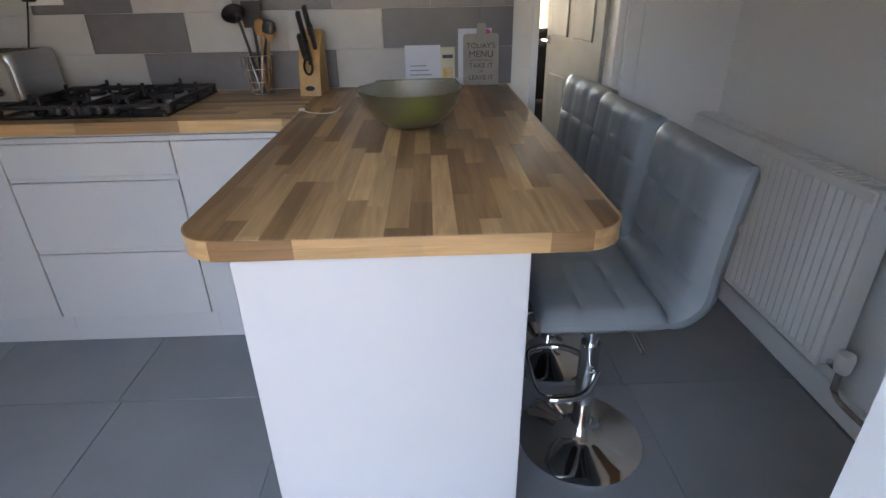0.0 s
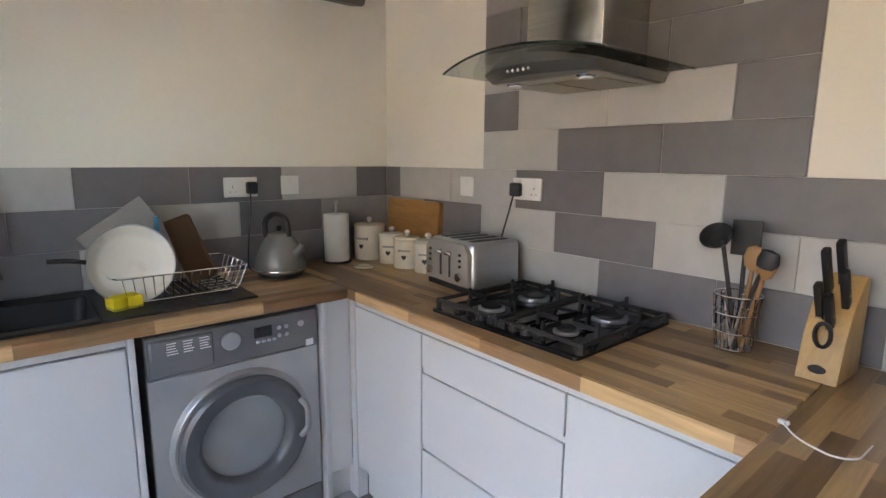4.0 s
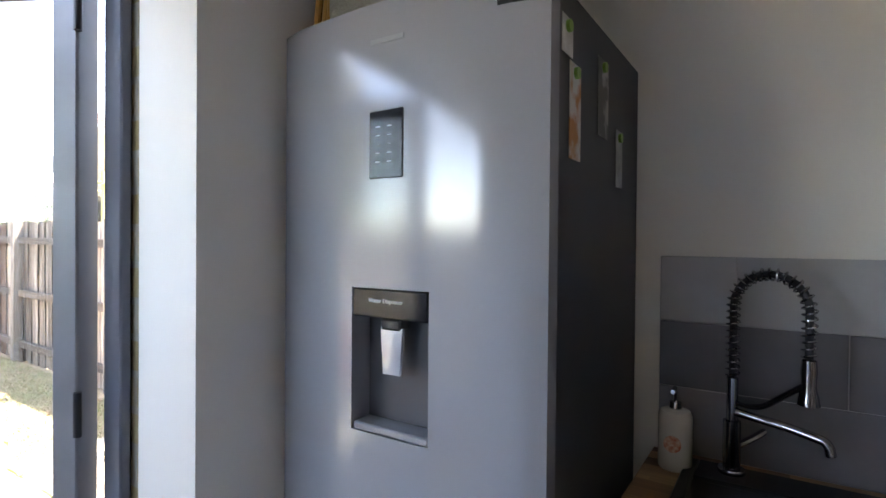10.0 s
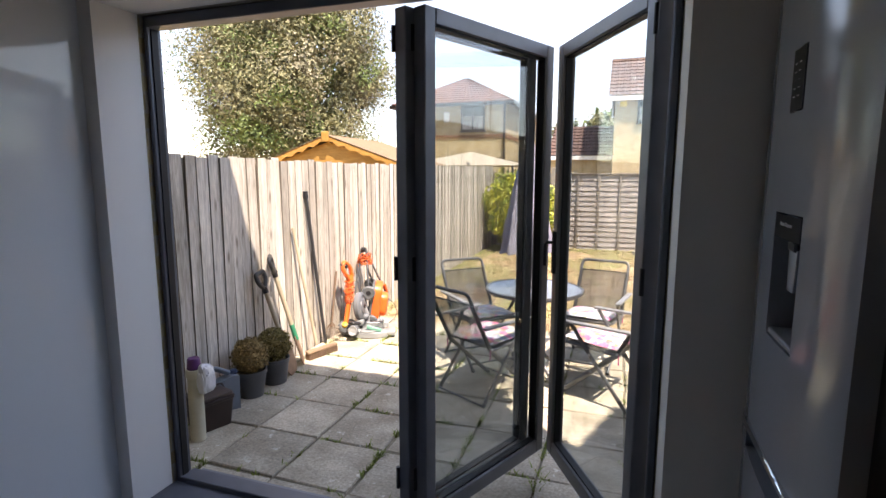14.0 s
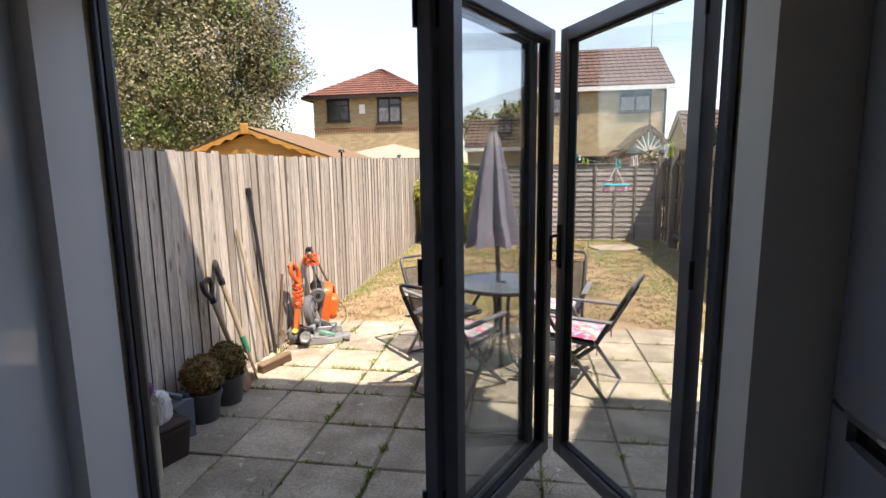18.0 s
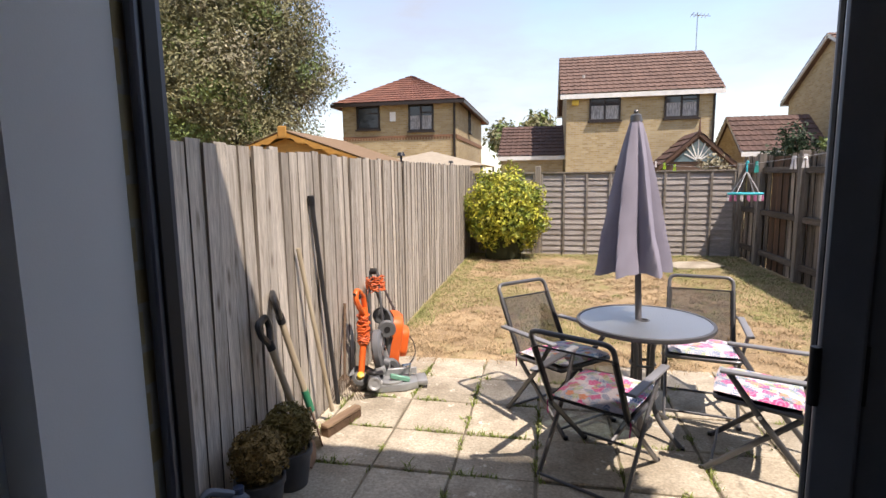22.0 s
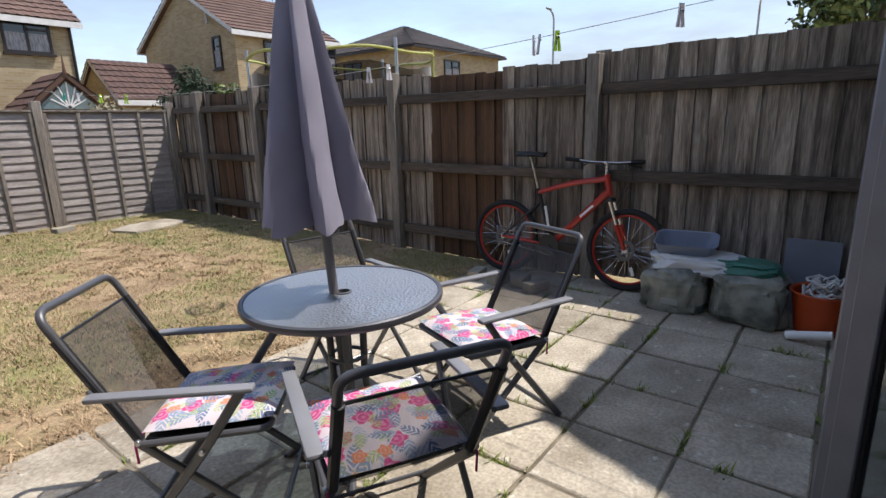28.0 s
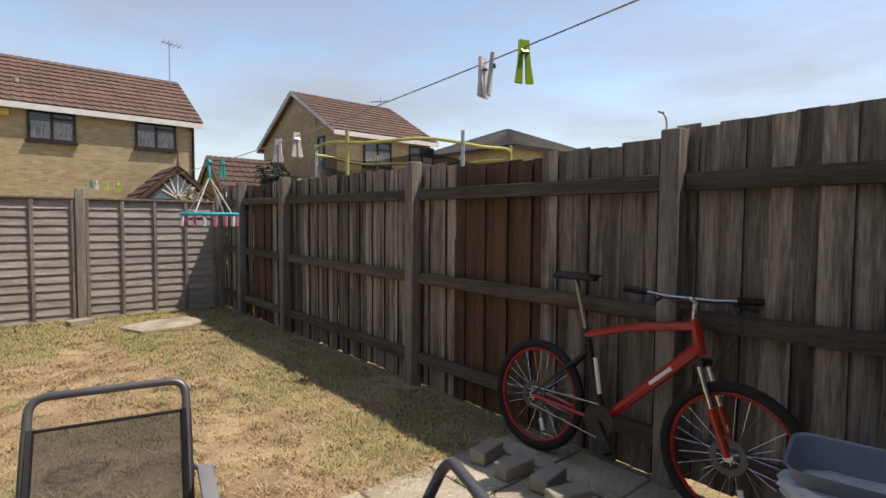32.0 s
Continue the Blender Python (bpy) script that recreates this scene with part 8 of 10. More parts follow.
def mower():
    m = thing("electric_mower", "orange electric lawn mower tipped on end against the fence", "lawn mower", (0.84, -3.50, G), 0)
    OR = mat("orange_plastic", (0.72, 0.135, 0.025), 0.4, scale=8, col2=(0.62, 0.105, 0.02))
    BODY = mat("grey_mower_plastic", (0.10, 0.105, 0.11), 0.5)
    # the deck stands on its rear edge: a rounded shell with a stepped hood
    tip = Matrix.Translation((-0.02, -0.02, 0.02)) @ Matrix.Rotation(radians(24), 4, "Z") @ Matrix.Rotation(radians(-9), 4, "Y") @ FLIP_UP
    part("deck", prism(round_rect(-0.17, 0.17, 0.0, 0.44, 0.09, 8), -0.03, 0.05, bev=0.022, m=tip), OR, m, "orange plastic deck")
    part("skirt", prism(round_rect(-0.185, 0.185, 0.02, 0.43, 0.09, 8), -0.055, -0.032, bev=0.006, m=tip), BODY, m)
    part("motor_cover", prism(round_rect(-0.095, 0.095, 0.10, 0.34, 0.07, 8), 0.05, 0.12, bev=0.025, m=tip), OR, m)
    for k in range(5):
        part("vent_slot", box(-0.05, 0.05, 0.145 + 0.03 * k, 0.155 + 0.03 * k, 0.118, 0.123, 0.001, m=tip), BLACK, m)
    for sx, z in ((-1, 0.07), (1, 0.07), (-1, 0.36), (1, 0.36)):
        w = part("wheel", lathe([(0.02, -0.020), (0.058, -0.022), (0.068, -0.012), (0.068, 0.012), (0.058, 0.022), (0.02, 0.020)], 24, m=tip @ Matrix.Translation((sx * 0.205, z, -0.02 if z < 0.2 else -0.085)) @ Matrix.Rotation(radians(90), 4, "Y")), BODY, m)
        part("hub", cyl(0.024, 0.046, tip @ Matrix.Translation((sx * 0.205 - 0.023, z, -0.02 if z < 0.2 else -0.085)) @ Matrix.Rotation(radians(90), 4, "Y"), 14), BLACK, w)
    # folded handle: from the deck up to the hinge, then back down to the grip
    for s in (-1, 1):
        part("lower_handle", tube(rounded([(0.02 + 0.055 * s, 0.06, 0.10), (0.06 + 0.05 * s, 0.02, 0.50), (0.10 + 0.03 * s, -0.08, 0.78)], 0.06), 0.010, 8), FRAME, m)
        part("upper_handle", tube(rounded([(0.10 + 0.03 * s, -0.08, 0.77), (0.04 + 0.045 * s, -0.16, 0.52), (-0.03 + 0.05 * s, -0.23, 0.31)], 0.05), 0.010, 8), FRAME, m)
    part("grip_bar", tube(rounded([(0.02, -0.20, 0.40), (0.02, -0.25, 0.29), (-0.04, -0.27, 0.24), (-0.08, -0.25, 0.29), (-0.08, -0.20, 0.40)], 0.04), 0.015, 9), OR, m, "orange foam grip")
    part("switch_box", box(-0.065, 0.005, -0.285, -0.225, 0.235, 0.31, 0.022, 2), BODY, m)
    part("hinge_knob", cyl(0.025, 0.05, Matrix.Translation((0.075, -0.08, 0.78)) @ Matrix.Rotation(radians(90), 4, "Y"), 14, bev=0.004), BLACK, m)
    part("cable_hook", tube(rounded([(0.07, -0.08, 0.74), (0.05, -0.03, 0.76), (0.05, -0.03, 0.70)], 0.015), 0.006, 7), BLACK, m)
    ORC = mat("orange_cable", (0.72, 0.14, 0.035), 0.5)
    rr = random.Random(4)
    for k in range(13):
        z, tilt = 0.63 + 0.008 * k, rr.uniform(-0.5, 0.5)
        part("cable", tube([(0.085 + (0.07 + rr.uniform(-0.014, 0.014)) * math.cos(2 * math.pi * i / 14 + k), -0.07 + (0.055 + rr.uniform(-0.014, 0.014)) * math.sin(2 * math.pi * i / 14 + k), z + 0.06 * tilt * math.cos(2 * math.pi * i / 14) + rr.uniform(-0.012, 0.012)) for i in range(14)], 0.005, 6, closed=True), ORC, m)
    part("cable_tail", tube(rounded([(-0.06, -0.26, 0.25), (-0.15, -0.32, 0.16), (-0.19, -0.26, 0.05), (-0.16, -0.10, 0.006), (-0.10, 0.02, 0.006)], 0.08), 0.004, 6), BLACK, m)
    return m


FLIP_UP = Matrix(((0, 0, -1, 0), (1, 0, 0, 0), (0, 1, 0, 0), (0, 0, 0, 1)))
mower()


def trimmer():
    t = thing("grass_trimmer", "orange electric grass trimmer wound with its cable", "grass trimmer", (0.855, -3.135, G), 0)
    OR, DARK = bpy.data.materials["orange_plastic"], bpy.data.materials["grey_mower_plastic"]
    part("shaft", tube([(0.025, 0.075, 0.12), (0.03, -0.02, 0.36), (0.04, -0.06, 0.54)], 0.022, 12, r_end=0.030), OR, t)
    part("motor_housing", tube([(0.04, -0.055, 0.50), (0.045, -0.07, 0.58)], 0.038, 14, r_end=0.032), OR, t)
    part("grip", tube(rounded([(0.04, -0.10, 0.56), (0.05, -0.09, 0.66), (0.055, 0.03, 0.735), (0.045, 0.075, 0.67), (0.04, 0.02, 0.60), (0.035, -0.03, 0.55)], 0.045), 0.020, 10), OR, t)
    part("trigger", box(0.03, 0.055, -0.01, 0.02, 0.66, 0.69, 0.006, 2), BLACK, t)
    part("plug", tube([(0.05, 0.06, 0.70), (0.045, 0.10, 0.715)], 0.009, 8), BLACK, t)
    # head lying against the slabs: ribbed motor can, collar and guard
    ax = Matrix.Translation((0.025, 0.085, 0.115)) @ Matrix.Rotation(radians(142), 4, "X") @ Matrix.Rotation(radians(14), 4, "Y")
    part("collar", cyl(0.025, 0.04, ax @ Matrix.Translation((0, 0, -0.03)), 16, bev=0.004), mat("yellow_collar", (0.62, 0.42, 0.04), 0.4), t)
    hd = part("head", lathe([(0.0, 0.0), (0.04, 0.0), (0.058, 0.018), (0.062, 0.07), (0.055, 0.10), (0.0, 0.105)], 24, m=ax), DARK, t)
    for k in range(9):
        part("rib", box(-0.003, 0.003, 0.056, 0.066, 0.018, 0.085, 0.001, m=ax @ Matrix.Rotation(radians(40 * k), 4, "Z")), BLACK, hd)
    part("spool", cyl(0.045, 0.02, ax @ Matrix.Translation((0, 0, 0.104)), 20, bev=0.004), BLACK, t)
    part("guard", prism([(-0.10, 0.03), (-0.075, 0.12), (0.0, 0.145), (0.075, 0.12), (0.10, 0.03), (0.06, 0.05), (-0.06, 0.05)], 0.085, 0.10, bev=0.004, m=ax), DARK, t)
    part("line", tube(rounded([(0.02, 0.16, 0.02), (-0.06, 0.22, 0.006), (-0.12, 0.10, 0.006), (-0.16, 0.02, 0.006)], 0.05), 0.0015, 5), BLACK, t)
    rr = random.Random(7)
    for k in range(16):
        z = 0.34 + 0.012 * k
        r = 0.034 + rr.uniform(0, 0.014)
        part("cable", tube([(0.032 + 0.05 * (z - 0.4) + r * math.cos(2 * math.pi * i / 12), -0.015 - 0.2 * (z - 0.36) + r * math.sin(2 * math.pi * i / 12), z + rr.uniform(-0.014, 0.014)) for i in range(12)], 0.005, 6, closed=True), bpy.data.materials["orange_cable"], t)
    part("cable_loop", tube(rounded([(0.04, -0.02, 0.56), (0.03, 0.06, 0.60), (0.05, 0.09, 0.69), (0.05, 0.02, 0.71)], 0.04), 0.005, 6), bpy.data.materials["orange_cable"], t)
    return t


trimmer()


def mitre_saw():
    s = thing("mitre_saw", "silver, grey and green mitre saw on the slabs by the fence", "mitre saw", (0.70, -3.17, G + 0.003), 20)
    AL = mat("cast_aluminium", (0.36, 0.37, 0.375), 0.5, 0.5, scale=10, col2=(0.28, 0.29, 0.295))
    GREY = mat("saw_grey_plastic", (0.13, 0.135, 0.145), 0.45)
    GREEN = mat("green_saw_trim", (0.14, 0.33, 0.25), 0.4)
    part("base", prism([(-0.20, -0.07), (-0.12, -0.10), (0.12, -0.10), (0.17, -0.05), (0.17, 0.05), (0.10, 0.11), (-0.10, 0.11), (-0.20, 0.07)], 0.006, 0.055, bev=0.008), AL, s)
    part("turntable", cyl(0.11, 0.016, Matrix.Translation((0, 0, 0.055)), 30, bev=0.004), AL, s)
    part("side_table", box(-0.27, -0.19, -0.085, 0.075, 0.02, 0.06, 0.012, 2), AL, s)
    for y in (-0.07, 0.055):
        part("foot", box(-0.265, -0.225, y - 0.018, y + 0.018, 0.0, 0.022, 0.004), BLACK, s)
    part("foot", box(0.11, 0.15, -0.03, 0.03, 0.0, 0.008, 0.002), BLACK, s)
    part("rail_fence", box(-0.20, 0.16, -0.055, -0.035, 0.071, 0.12, 0.004), AL, s)
    part("green_rail", box(-0.115, 0.03, 0.045, 0.075, 0.085, 0.118, 0.006, m=Matrix.Rotation(radians(-16), 4, "Y")), GREEN, s, "pale green table rail")
    # rear arm, blade housing and motor
    part("arm", tube(rounded([(0.02, -0.09, 0.06), (0.03, -0.12, 0.20), (0.07, -0.06, 0.29)], 0.06), 0.034, 12), AL, s)
    ax = Matrix.Translation((0.075, -0.06, 0.275)) @ Matrix.Rotation(radians(-84), 4, "Y") @ Matrix.Rotation(radians(-10), 4, "X")
    gd = part("blade_guard", lathe([(0.0, -0.03), (0.125, -0.03), (0.138, -0.018), (0.138, 0.018), (0.125, 0.03), (0.108, 0.032), (0.104, 0.024), (0.070, 0.028), (0.066, 0.036), (0.030, 0.040), (0.0, 0.040)], 40, m=ax), GREY, s, "round grey blade housing")
    part("hub", cyl(0.02, 0.014, ax @ Matrix.Translation((0, 0, 0.038)), 16, bev=0.003), BLACK, gd)
    part("dust_port", lathe([(0.020, 0.0), (0.030, 0.0), (0.033, 0.045), (0.026, 0.045), (0.022, 0.004)], 20, m=ax @ Matrix.Translation((-0.095, 0.02, 0.03)) @ Matrix.Rotation(radians(-24), 4, "Y")), GREY, gd)
    part("gearbox", box(0.03, 0.11, -0.03, 0.05, 0.115, 0.165, 0.018, 2), AL, s)
    mo = part("motor", cyl(0.048, 0.15, Matrix.Translation((0.115, 0.05, 0.075)) @ Matrix.Rotation(radians(-78), 4, "X"), 24, bev=0.008), GREY, s)
    part("motor_cap", lathe([(0.0, 0.0), (0.024, 0.0), (0.030, 0.006), (0.043, 0.008), (0.045, 0.0)], 22, m=Matrix.Translation((0.115, 0.197, 0.106)) @ Matrix.Rotation(radians(-78), 4, "X")), AL, mo)
    part("handle", tube(rounded([(0.13, 0.0, 0.13), (0.17, 0.10, 0.16), (0.12, 0.16, 0.17), (0.06, 0.10, 0.15)], 0.04), 0.015, 9), BLACK, s)
    part("clamp", tube([(-0.15, -0.04, 0.06), (-0.15, -0.03, 0.15), (-0.09, 0.02, 0.16)], 0.010, 8), STEEL_DK, s)
    part("label", box(0.06, 0.10, 0.118, 0.121, 0.07, 0.10, 0.001), WHITE, s)
    return s


mitre_saw()

# ---- hose reel beside the house ----
hr = thing("hose_reel", "dark blue hose reel holding a coiled grey hose", "hose reel", (-2.17, -0.80, G + 0.003), 12)
for y in (-0.12, 0.12):
    part("side_disc", lathe([(0.0, -0.01), (0.20, -0.01), (0.205, 0.0), (0.20, 0.01), (0.0, 0.01)], 32, m=Matrix.Translation((0, y, 0.22)) @ Matrix.Rotation(radians(90), 4, "X")), NAVY, hr)
for k in range(9):
    part("hose", tube([((0.15 + 0.01 * (k % 2)) * math.cos(2 * math.pi * i / 28), -0.095 + 0.024 * k, 0.22 + (0.15 + 0.01 * (k % 2)) * math.sin(2 * math.pi * i / 28)) for i in range(28)], 0.011, 7, closed=True), mat("grey_hose", (0.20, 0.21, 0.22), 0.5) if k == 0 else bpy.data.materials["grey_hose"], hr)
for y in (-0.14, 0.14):
    part("stand", tube([(-0.16, y, 0), (0, y, 0.22), (0.16, y, 0)], 0.012, 8), BLACK, hr)
part("badge", box(-0.03, 0.03, -0.137, -0.131, 0.20, 0.30, 0.004), WHITE, hr, "white maker's badge")
part("crank", tube(rounded([(0.0, -0.13, 0.22), (0.0, -0.165, 0.22), (0.10, -0.165, 0.15), (0.10, -0.21, 0.15)], 0.015), 0.010, 8), BLACK, hr)
nz = part("nozzle", tube([(0.215, -0.03, 0.17), (0.235, -0.03, 0.03)], 0.016, 12, r_end=0.022), mat("yellow_nozzle", (0.72, 0.40, 0.03), 0.4), hr, "yellow spray nozzle")
part("nozzle_collar", tube([(0.212, -0.03, 0.19), (0.216, -0.03, 0.165)], 0.019, 12), BLACK, nz)
part("hose_tail", tube(rounded([(0.10, 0.10, 0.33), (0.05, 0.20, 0.36), (0.06, 0.26, 0.20), (0.10, 0.27, 0.012)], 0.06), 0.011, 8), bpy.data.materials["grey_hose"], hr)
part("tap_end", tube([(0.11, 0.09, 0.33), (0.07, 0.16, 0.355)], 0.015, 8), mat("brass_connector", (0.45, 0.30, 0.12), 0.4, 0.7), hr)


# ---- bicycle against the west fence ----
def bicycle():
    b = thing("bicycle", "red mountain bike leaning against the fence", "bicycle", (-3.56, -3.10, G), 0)
    lean = Matrix.Rotation(radians(-7), 4, "Y")
    RED = mat("red_bike_paint", (0.42, 0.022, 0.012), 0.28, coat=0.4, scale=20, col2=(0.38, 0.02, 0.012))
    REDRIM = mat("red_rim", (0.40, 0.03, 0.02), 0.35, 0.3)
    TYRE = mat("tyre_rubber", (0.014, 0.014, 0.015), 0.75, bump=0.4, bscale=200)
    R, yr, yf = 0.315, -0.53, 0.53

    def tb(name, pts, r, material, r_end=None, parent=None, rad=None):
        p = rounded(pts, rad) if rad else pts
        return part(name, tube([lean @ Vector(q) for q in p], r, 9, r_end=r_end), material, parent or b)
    for y in (yr, yf):
        c = Vector((0, y, R))
        ring = lambda r, x=0.0, n=56: [lean @ (c + Vector((x, r * math.cos(2 * math.pi * i / n), r * math.sin(2 * math.pi * i / n)))) for i in range(n)]
        w = part("wheel", tube(ring(0.262), 0.011, 8, closed=True, flat=1.0), REDRIM, b, "wheel with a red rim")
        part("tyre", tube(ring(0.290), 0.025, 10, closed=True), TYRE, w)
        part("hub", cyl(0.022, 0.09, lean @ Matrix.Translation(c + Vector((-0.045, 0, 0))) @ Matrix.Rotation(radians(90), 4, "Y"), 14), STEEL, w)
        part("disc_brake", lathe([(0.05, 0.0), (0.078, 0.0), (0.078, 0.002), (0.05, 0.002)], 28, m=lean @ Matrix.Translation(c + Vector((0.04, 0, 0))) @ Matrix.Rotation(radians(90), 4, "Y")), mat("brake_disc_steel", (0.12, 0.12, 0.125), 0.45, 0.5) if y == yr else bpy.data.materials["brake_disc_steel"], w)
        for k in range(28):
            a = 2 * math.pi * k / 28
            s = 0.03 if k % 2 else -0.03
            a2 = a + (0.5 if k % 4 < 2 else -0.5)
            part("spoke", tube([lean @ (c + Vector((s, 0.02 * math.cos(a2), 0.02 * math.sin(a2)))), lean @ (c + Vector((0, 0.255 * math.cos(a), 0.255 * math.sin(a))))], 0.0011, 4, cap=False), CHROME, w)
        part("reflector", box(-0.006, 0.006, -0.012, 0.012, -0.035, 0.035, 0.003, m=lean @ Matrix.Translation(c) @ Matrix.Rotation(radians(200), 4, "X") @ Matrix.Translation((0.012, 0, 0.17))), WHITE, w)
    bbp, seat_c, head_t, head_b = (0, -0.09, 0.29), (0, -0.245, 0.74), (0, 0.325, 0.875), (0, 0.37, 0.715)
    tb("top_tube", [(0, -0.238, 0.71), (0, 0.05, 0.80), (0, 0.335, 0.845)], 0.020, RED, 0.023, rad=0.1)
    tb("down_tube", [bbp, (0, 0.12, 0.505), (0, 0.36, 0.75)], 0.024, RED, 0.031)
    tb("seat_tube", [bbp, seat_c], 0.017, BLACK)
    tb("head_tube", [head_b, head_t], 0.024, RED)
    for s in (-1, 1):
        tb("chain_stay", [bbp, (s * 0.03, -0.20, 0.29), (s * 0.055, yr, R)], 0.010, RED)
        tb("seat_stay", [(0, -0.215, 0.63), (s * 0.04, -0.32, 0.52), (s * 0.055, yr, R)], 0.009, BLACK)
        tb("fork_leg", [(s * 0.05, 0.385, 0.67), (s * 0.05, 0.46, 0.48)], 0.013, CHROME)
        tb("fork_slider", [(s * 0.05, 0.45, 0.50), (s * 0.05, yf, R)], 0.019, RED, 0.014)
    tb("fork_crown", [(-0.055, 0.38, 0.685), (0.055, 0.38, 0.685)], 0.022, BLACK)
    tb("seat_post", [seat_c, (0, -0.335, 1.0)], 0.014, STEEL_DK)
    sd_ = crumpled(0.055, 0.135, 0.045, 2.2)
    bmesh.ops.transform(sd_, matrix=lean @ Matrix.Translation((0, -0.34, 1.0)), verts=sd_.verts)
    part("saddle", sd_, BLACK, b)
    tb("stem", [head_t, (0, 0.325, 0.95), (0, 0.30, 0.97)], 0.015, CHROME)
    tb("handlebar", [(-0.15, 0.55, 0.985), (-0.05, 0.385, 0.965), (0.05, 0.215, 0.965), (0.15, 0.05, 0.985)], 0.012, STEEL_DK)
    for s in (-1, 1):
        tb("grip", [(s * 0.10, 0.30 - s * 0.165, 0.976), (s * 0.155, 0.30 - s * 0.258, 0.986)], 0.018, BLACK)
        tb("brake_lever", [(s * 0.08, 0.33 - s * 0.13, 0.96), (s * 0.12, 0.37 - s * 0.18, 0.94)], 0.006, BLACK)
        tb("brake_cable", [(s * 0.07, 0.34 - s * 0.12, 0.96), (s * 0.06, 0.52, 0.86), (0.04, 0.44, 0.66)], 0.0025, BLACK, rad=0.08)
    part("chainring", lathe([(0.0, 0.0), (0.085, 0.0), (0.085, 0.004), (0.0, 0.004)], 30, m=lean @ Matrix.Translation((0.05, bbp[1], bbp[2])) @ Matrix.Rotation(radians(90), 4, "Y")), BLACK, b)
    tb("crank", [(0.06, bbp[1], bbp[2]), (0.07, bbp[1] + 0.10, bbp[2] - 0.13)], 0.010, BLACK)
    tb("pedal", [(0.07, bbp[1] + 0.10, bbp[2] - 0.13), (0.16, bbp[1] + 0.10, bbp[2] - 0.13)], 0.014, BLACK)
    tb("chain", [(0.055, bbp[1], bbp[2] + 0.085), (0.055, yr, R + 0.05)], 0.004, STEEL_DK)
    tb("chain", [(0.055, bbp[1], bbp[2] - 0.085), (0.055, yr, R - 0.05)], 0.004, STEEL_DK)
    tb("pump", [(0.02, -0.16, 0.60), (0.02, -0.115, 0.42)], 0.011, WHITE)
    part("frame_badge", box(-0.001, 0.001, -0.07, 0.07, -0.009, 0.009, 0.0005, m=lean @ Matrix.Translation((0.029, 0.20, 0.585)) @ Matrix.Rotation(radians(44), 4, "X")), WHITE, b)
    return b


bicycle()

# ---- bags, basin, bucket, bin ----
BAGG = mat("green_grey_plastic_bag", (0.27, 0.275, 0.235), 0.3, scale=7, col2=(0.09, 0.10, 0.085), bump=0.5, bscale=22, contrast=(0.4, 0.6))
for x, y, w, d, h, sd_, label in ((-3.42, -2.16, 0.17, 0.21, 0.30, 3.1, "sagging dark compost bag on the slabs"), (-3.40, -1.70, 0.17, 0.21, 0.33, 5.7, "square-sided bag of compost beside another bag")):
    q = thing("compost_bag", label, "bag", (x, y, G), 0, "compost bags by the fence")
    part("bag", crumpled(w, d, h, sd_, 0.055), BAGG, q)
    part("print", box(w * 0.98, w * 1.03, -0.05, 0.06, 0.06, 0.10, 0.002), mat("bag_print%d" % int(sd_), (0.35, 0.37, 0.36), 0.5), q)
q = thing("plastic_sheet", "crumpled clear plastic sheet over the bags", "plastic sheet", (-3.46, -2.02, G + 0.27), 0)
part("sheet", crumpled(0.16, 0.29, 0.12, 8.8, 0.07), mat("milky_plastic", (0.58, 0.61, 0.63), 0.25, bump=0.6, bscale=26), q)
q = thing("green_sack", "crumpled green plastic sack on the compost bag", "sack", (-3.42, -1.72, G + 0.305), 0)
part("sack", crumpled(0.13, 0.17, 0.08, 6.3, 0.06), mat("green_sack_plastic", (0.04, 0.17, 0.13), 0.35, bump=0.4, bscale=30), q)
q = thing("washing_up_basin", "blue-grey plastic washing-up basin tilted on the bags", "basin", (-3.50, -2.13, G + 0.34), 8)
bm = bmesh.new()
loops = []
for z, k in ((0.0, 0.80), (0.13, 1.0), (0.136, 1.05), (0.142, 1.05), (0.136, 0.99), (0.012, 0.78)):
    loops.append([bm.verts.new((x * k, y * k, z)) for x, y in round_rect(-0.13, 0.13, -0.19, 0.19, 0.06)])
for a, b in zip(loops, loops[1:]):
    n = len(a)
    for i in range(n):
        bm.faces.new((a[i], a[(i + 1) % n], b[(i + 1) % n], b[i]))
bm.faces.new(loops[0][::-1])
bm.faces.new(loops[-1])
bmesh.ops.transform(bm, matrix=Matrix.Rotation(radians(12), 4, "Y"), verts=bm.verts)
part("basin", bm, mat("slate_blue_plastic", (0.22, 0.25, 0.32), 0.4), q)
q = thing("orange_bucket", "orange plastic tub holding a coil of white rope", "bucket", (-3.42, -1.33, G + 0.003))
part("bucket", lathe([(0.0, 0.0), (0.13, 0.0), (0.165, 0.24), (0.175, 0.245), (0.172, 0.255), (0.158, 0.245), (0.125, 0.01), (0.0, 0.01)], 32), mat("orange_tub", (0.50, 0.07, 0.015), 0.45), q)
q = thing("rope_coil", "white rope heaped in the orange tub", "rope", (-3.42, -1.33, G + 0.20))
rr = random.Random(2)
for k in range(12):
    r = rr.uniform(0.05, 0.11)
    part("rope", tube([(rr.uniform(-0.01, 0.01) + r * math.cos(2 * math.pi * i / 16), r * math.sin(2 * math.pi * i / 16), 0.02 + 0.009 * k + 0.02 * math.sin(3 * i + k)) for i in range(16)], 0.008, 6, closed=True), mat("white_rope", (0.62, 0.61, 0.58), 0.8) if k == 0 else bpy.data.materials["white_rope"], q)
q = thing("grey_board", "grey sheet leaning on the fence behind the tub", "board", (-3.66, -1.42, G), 0)
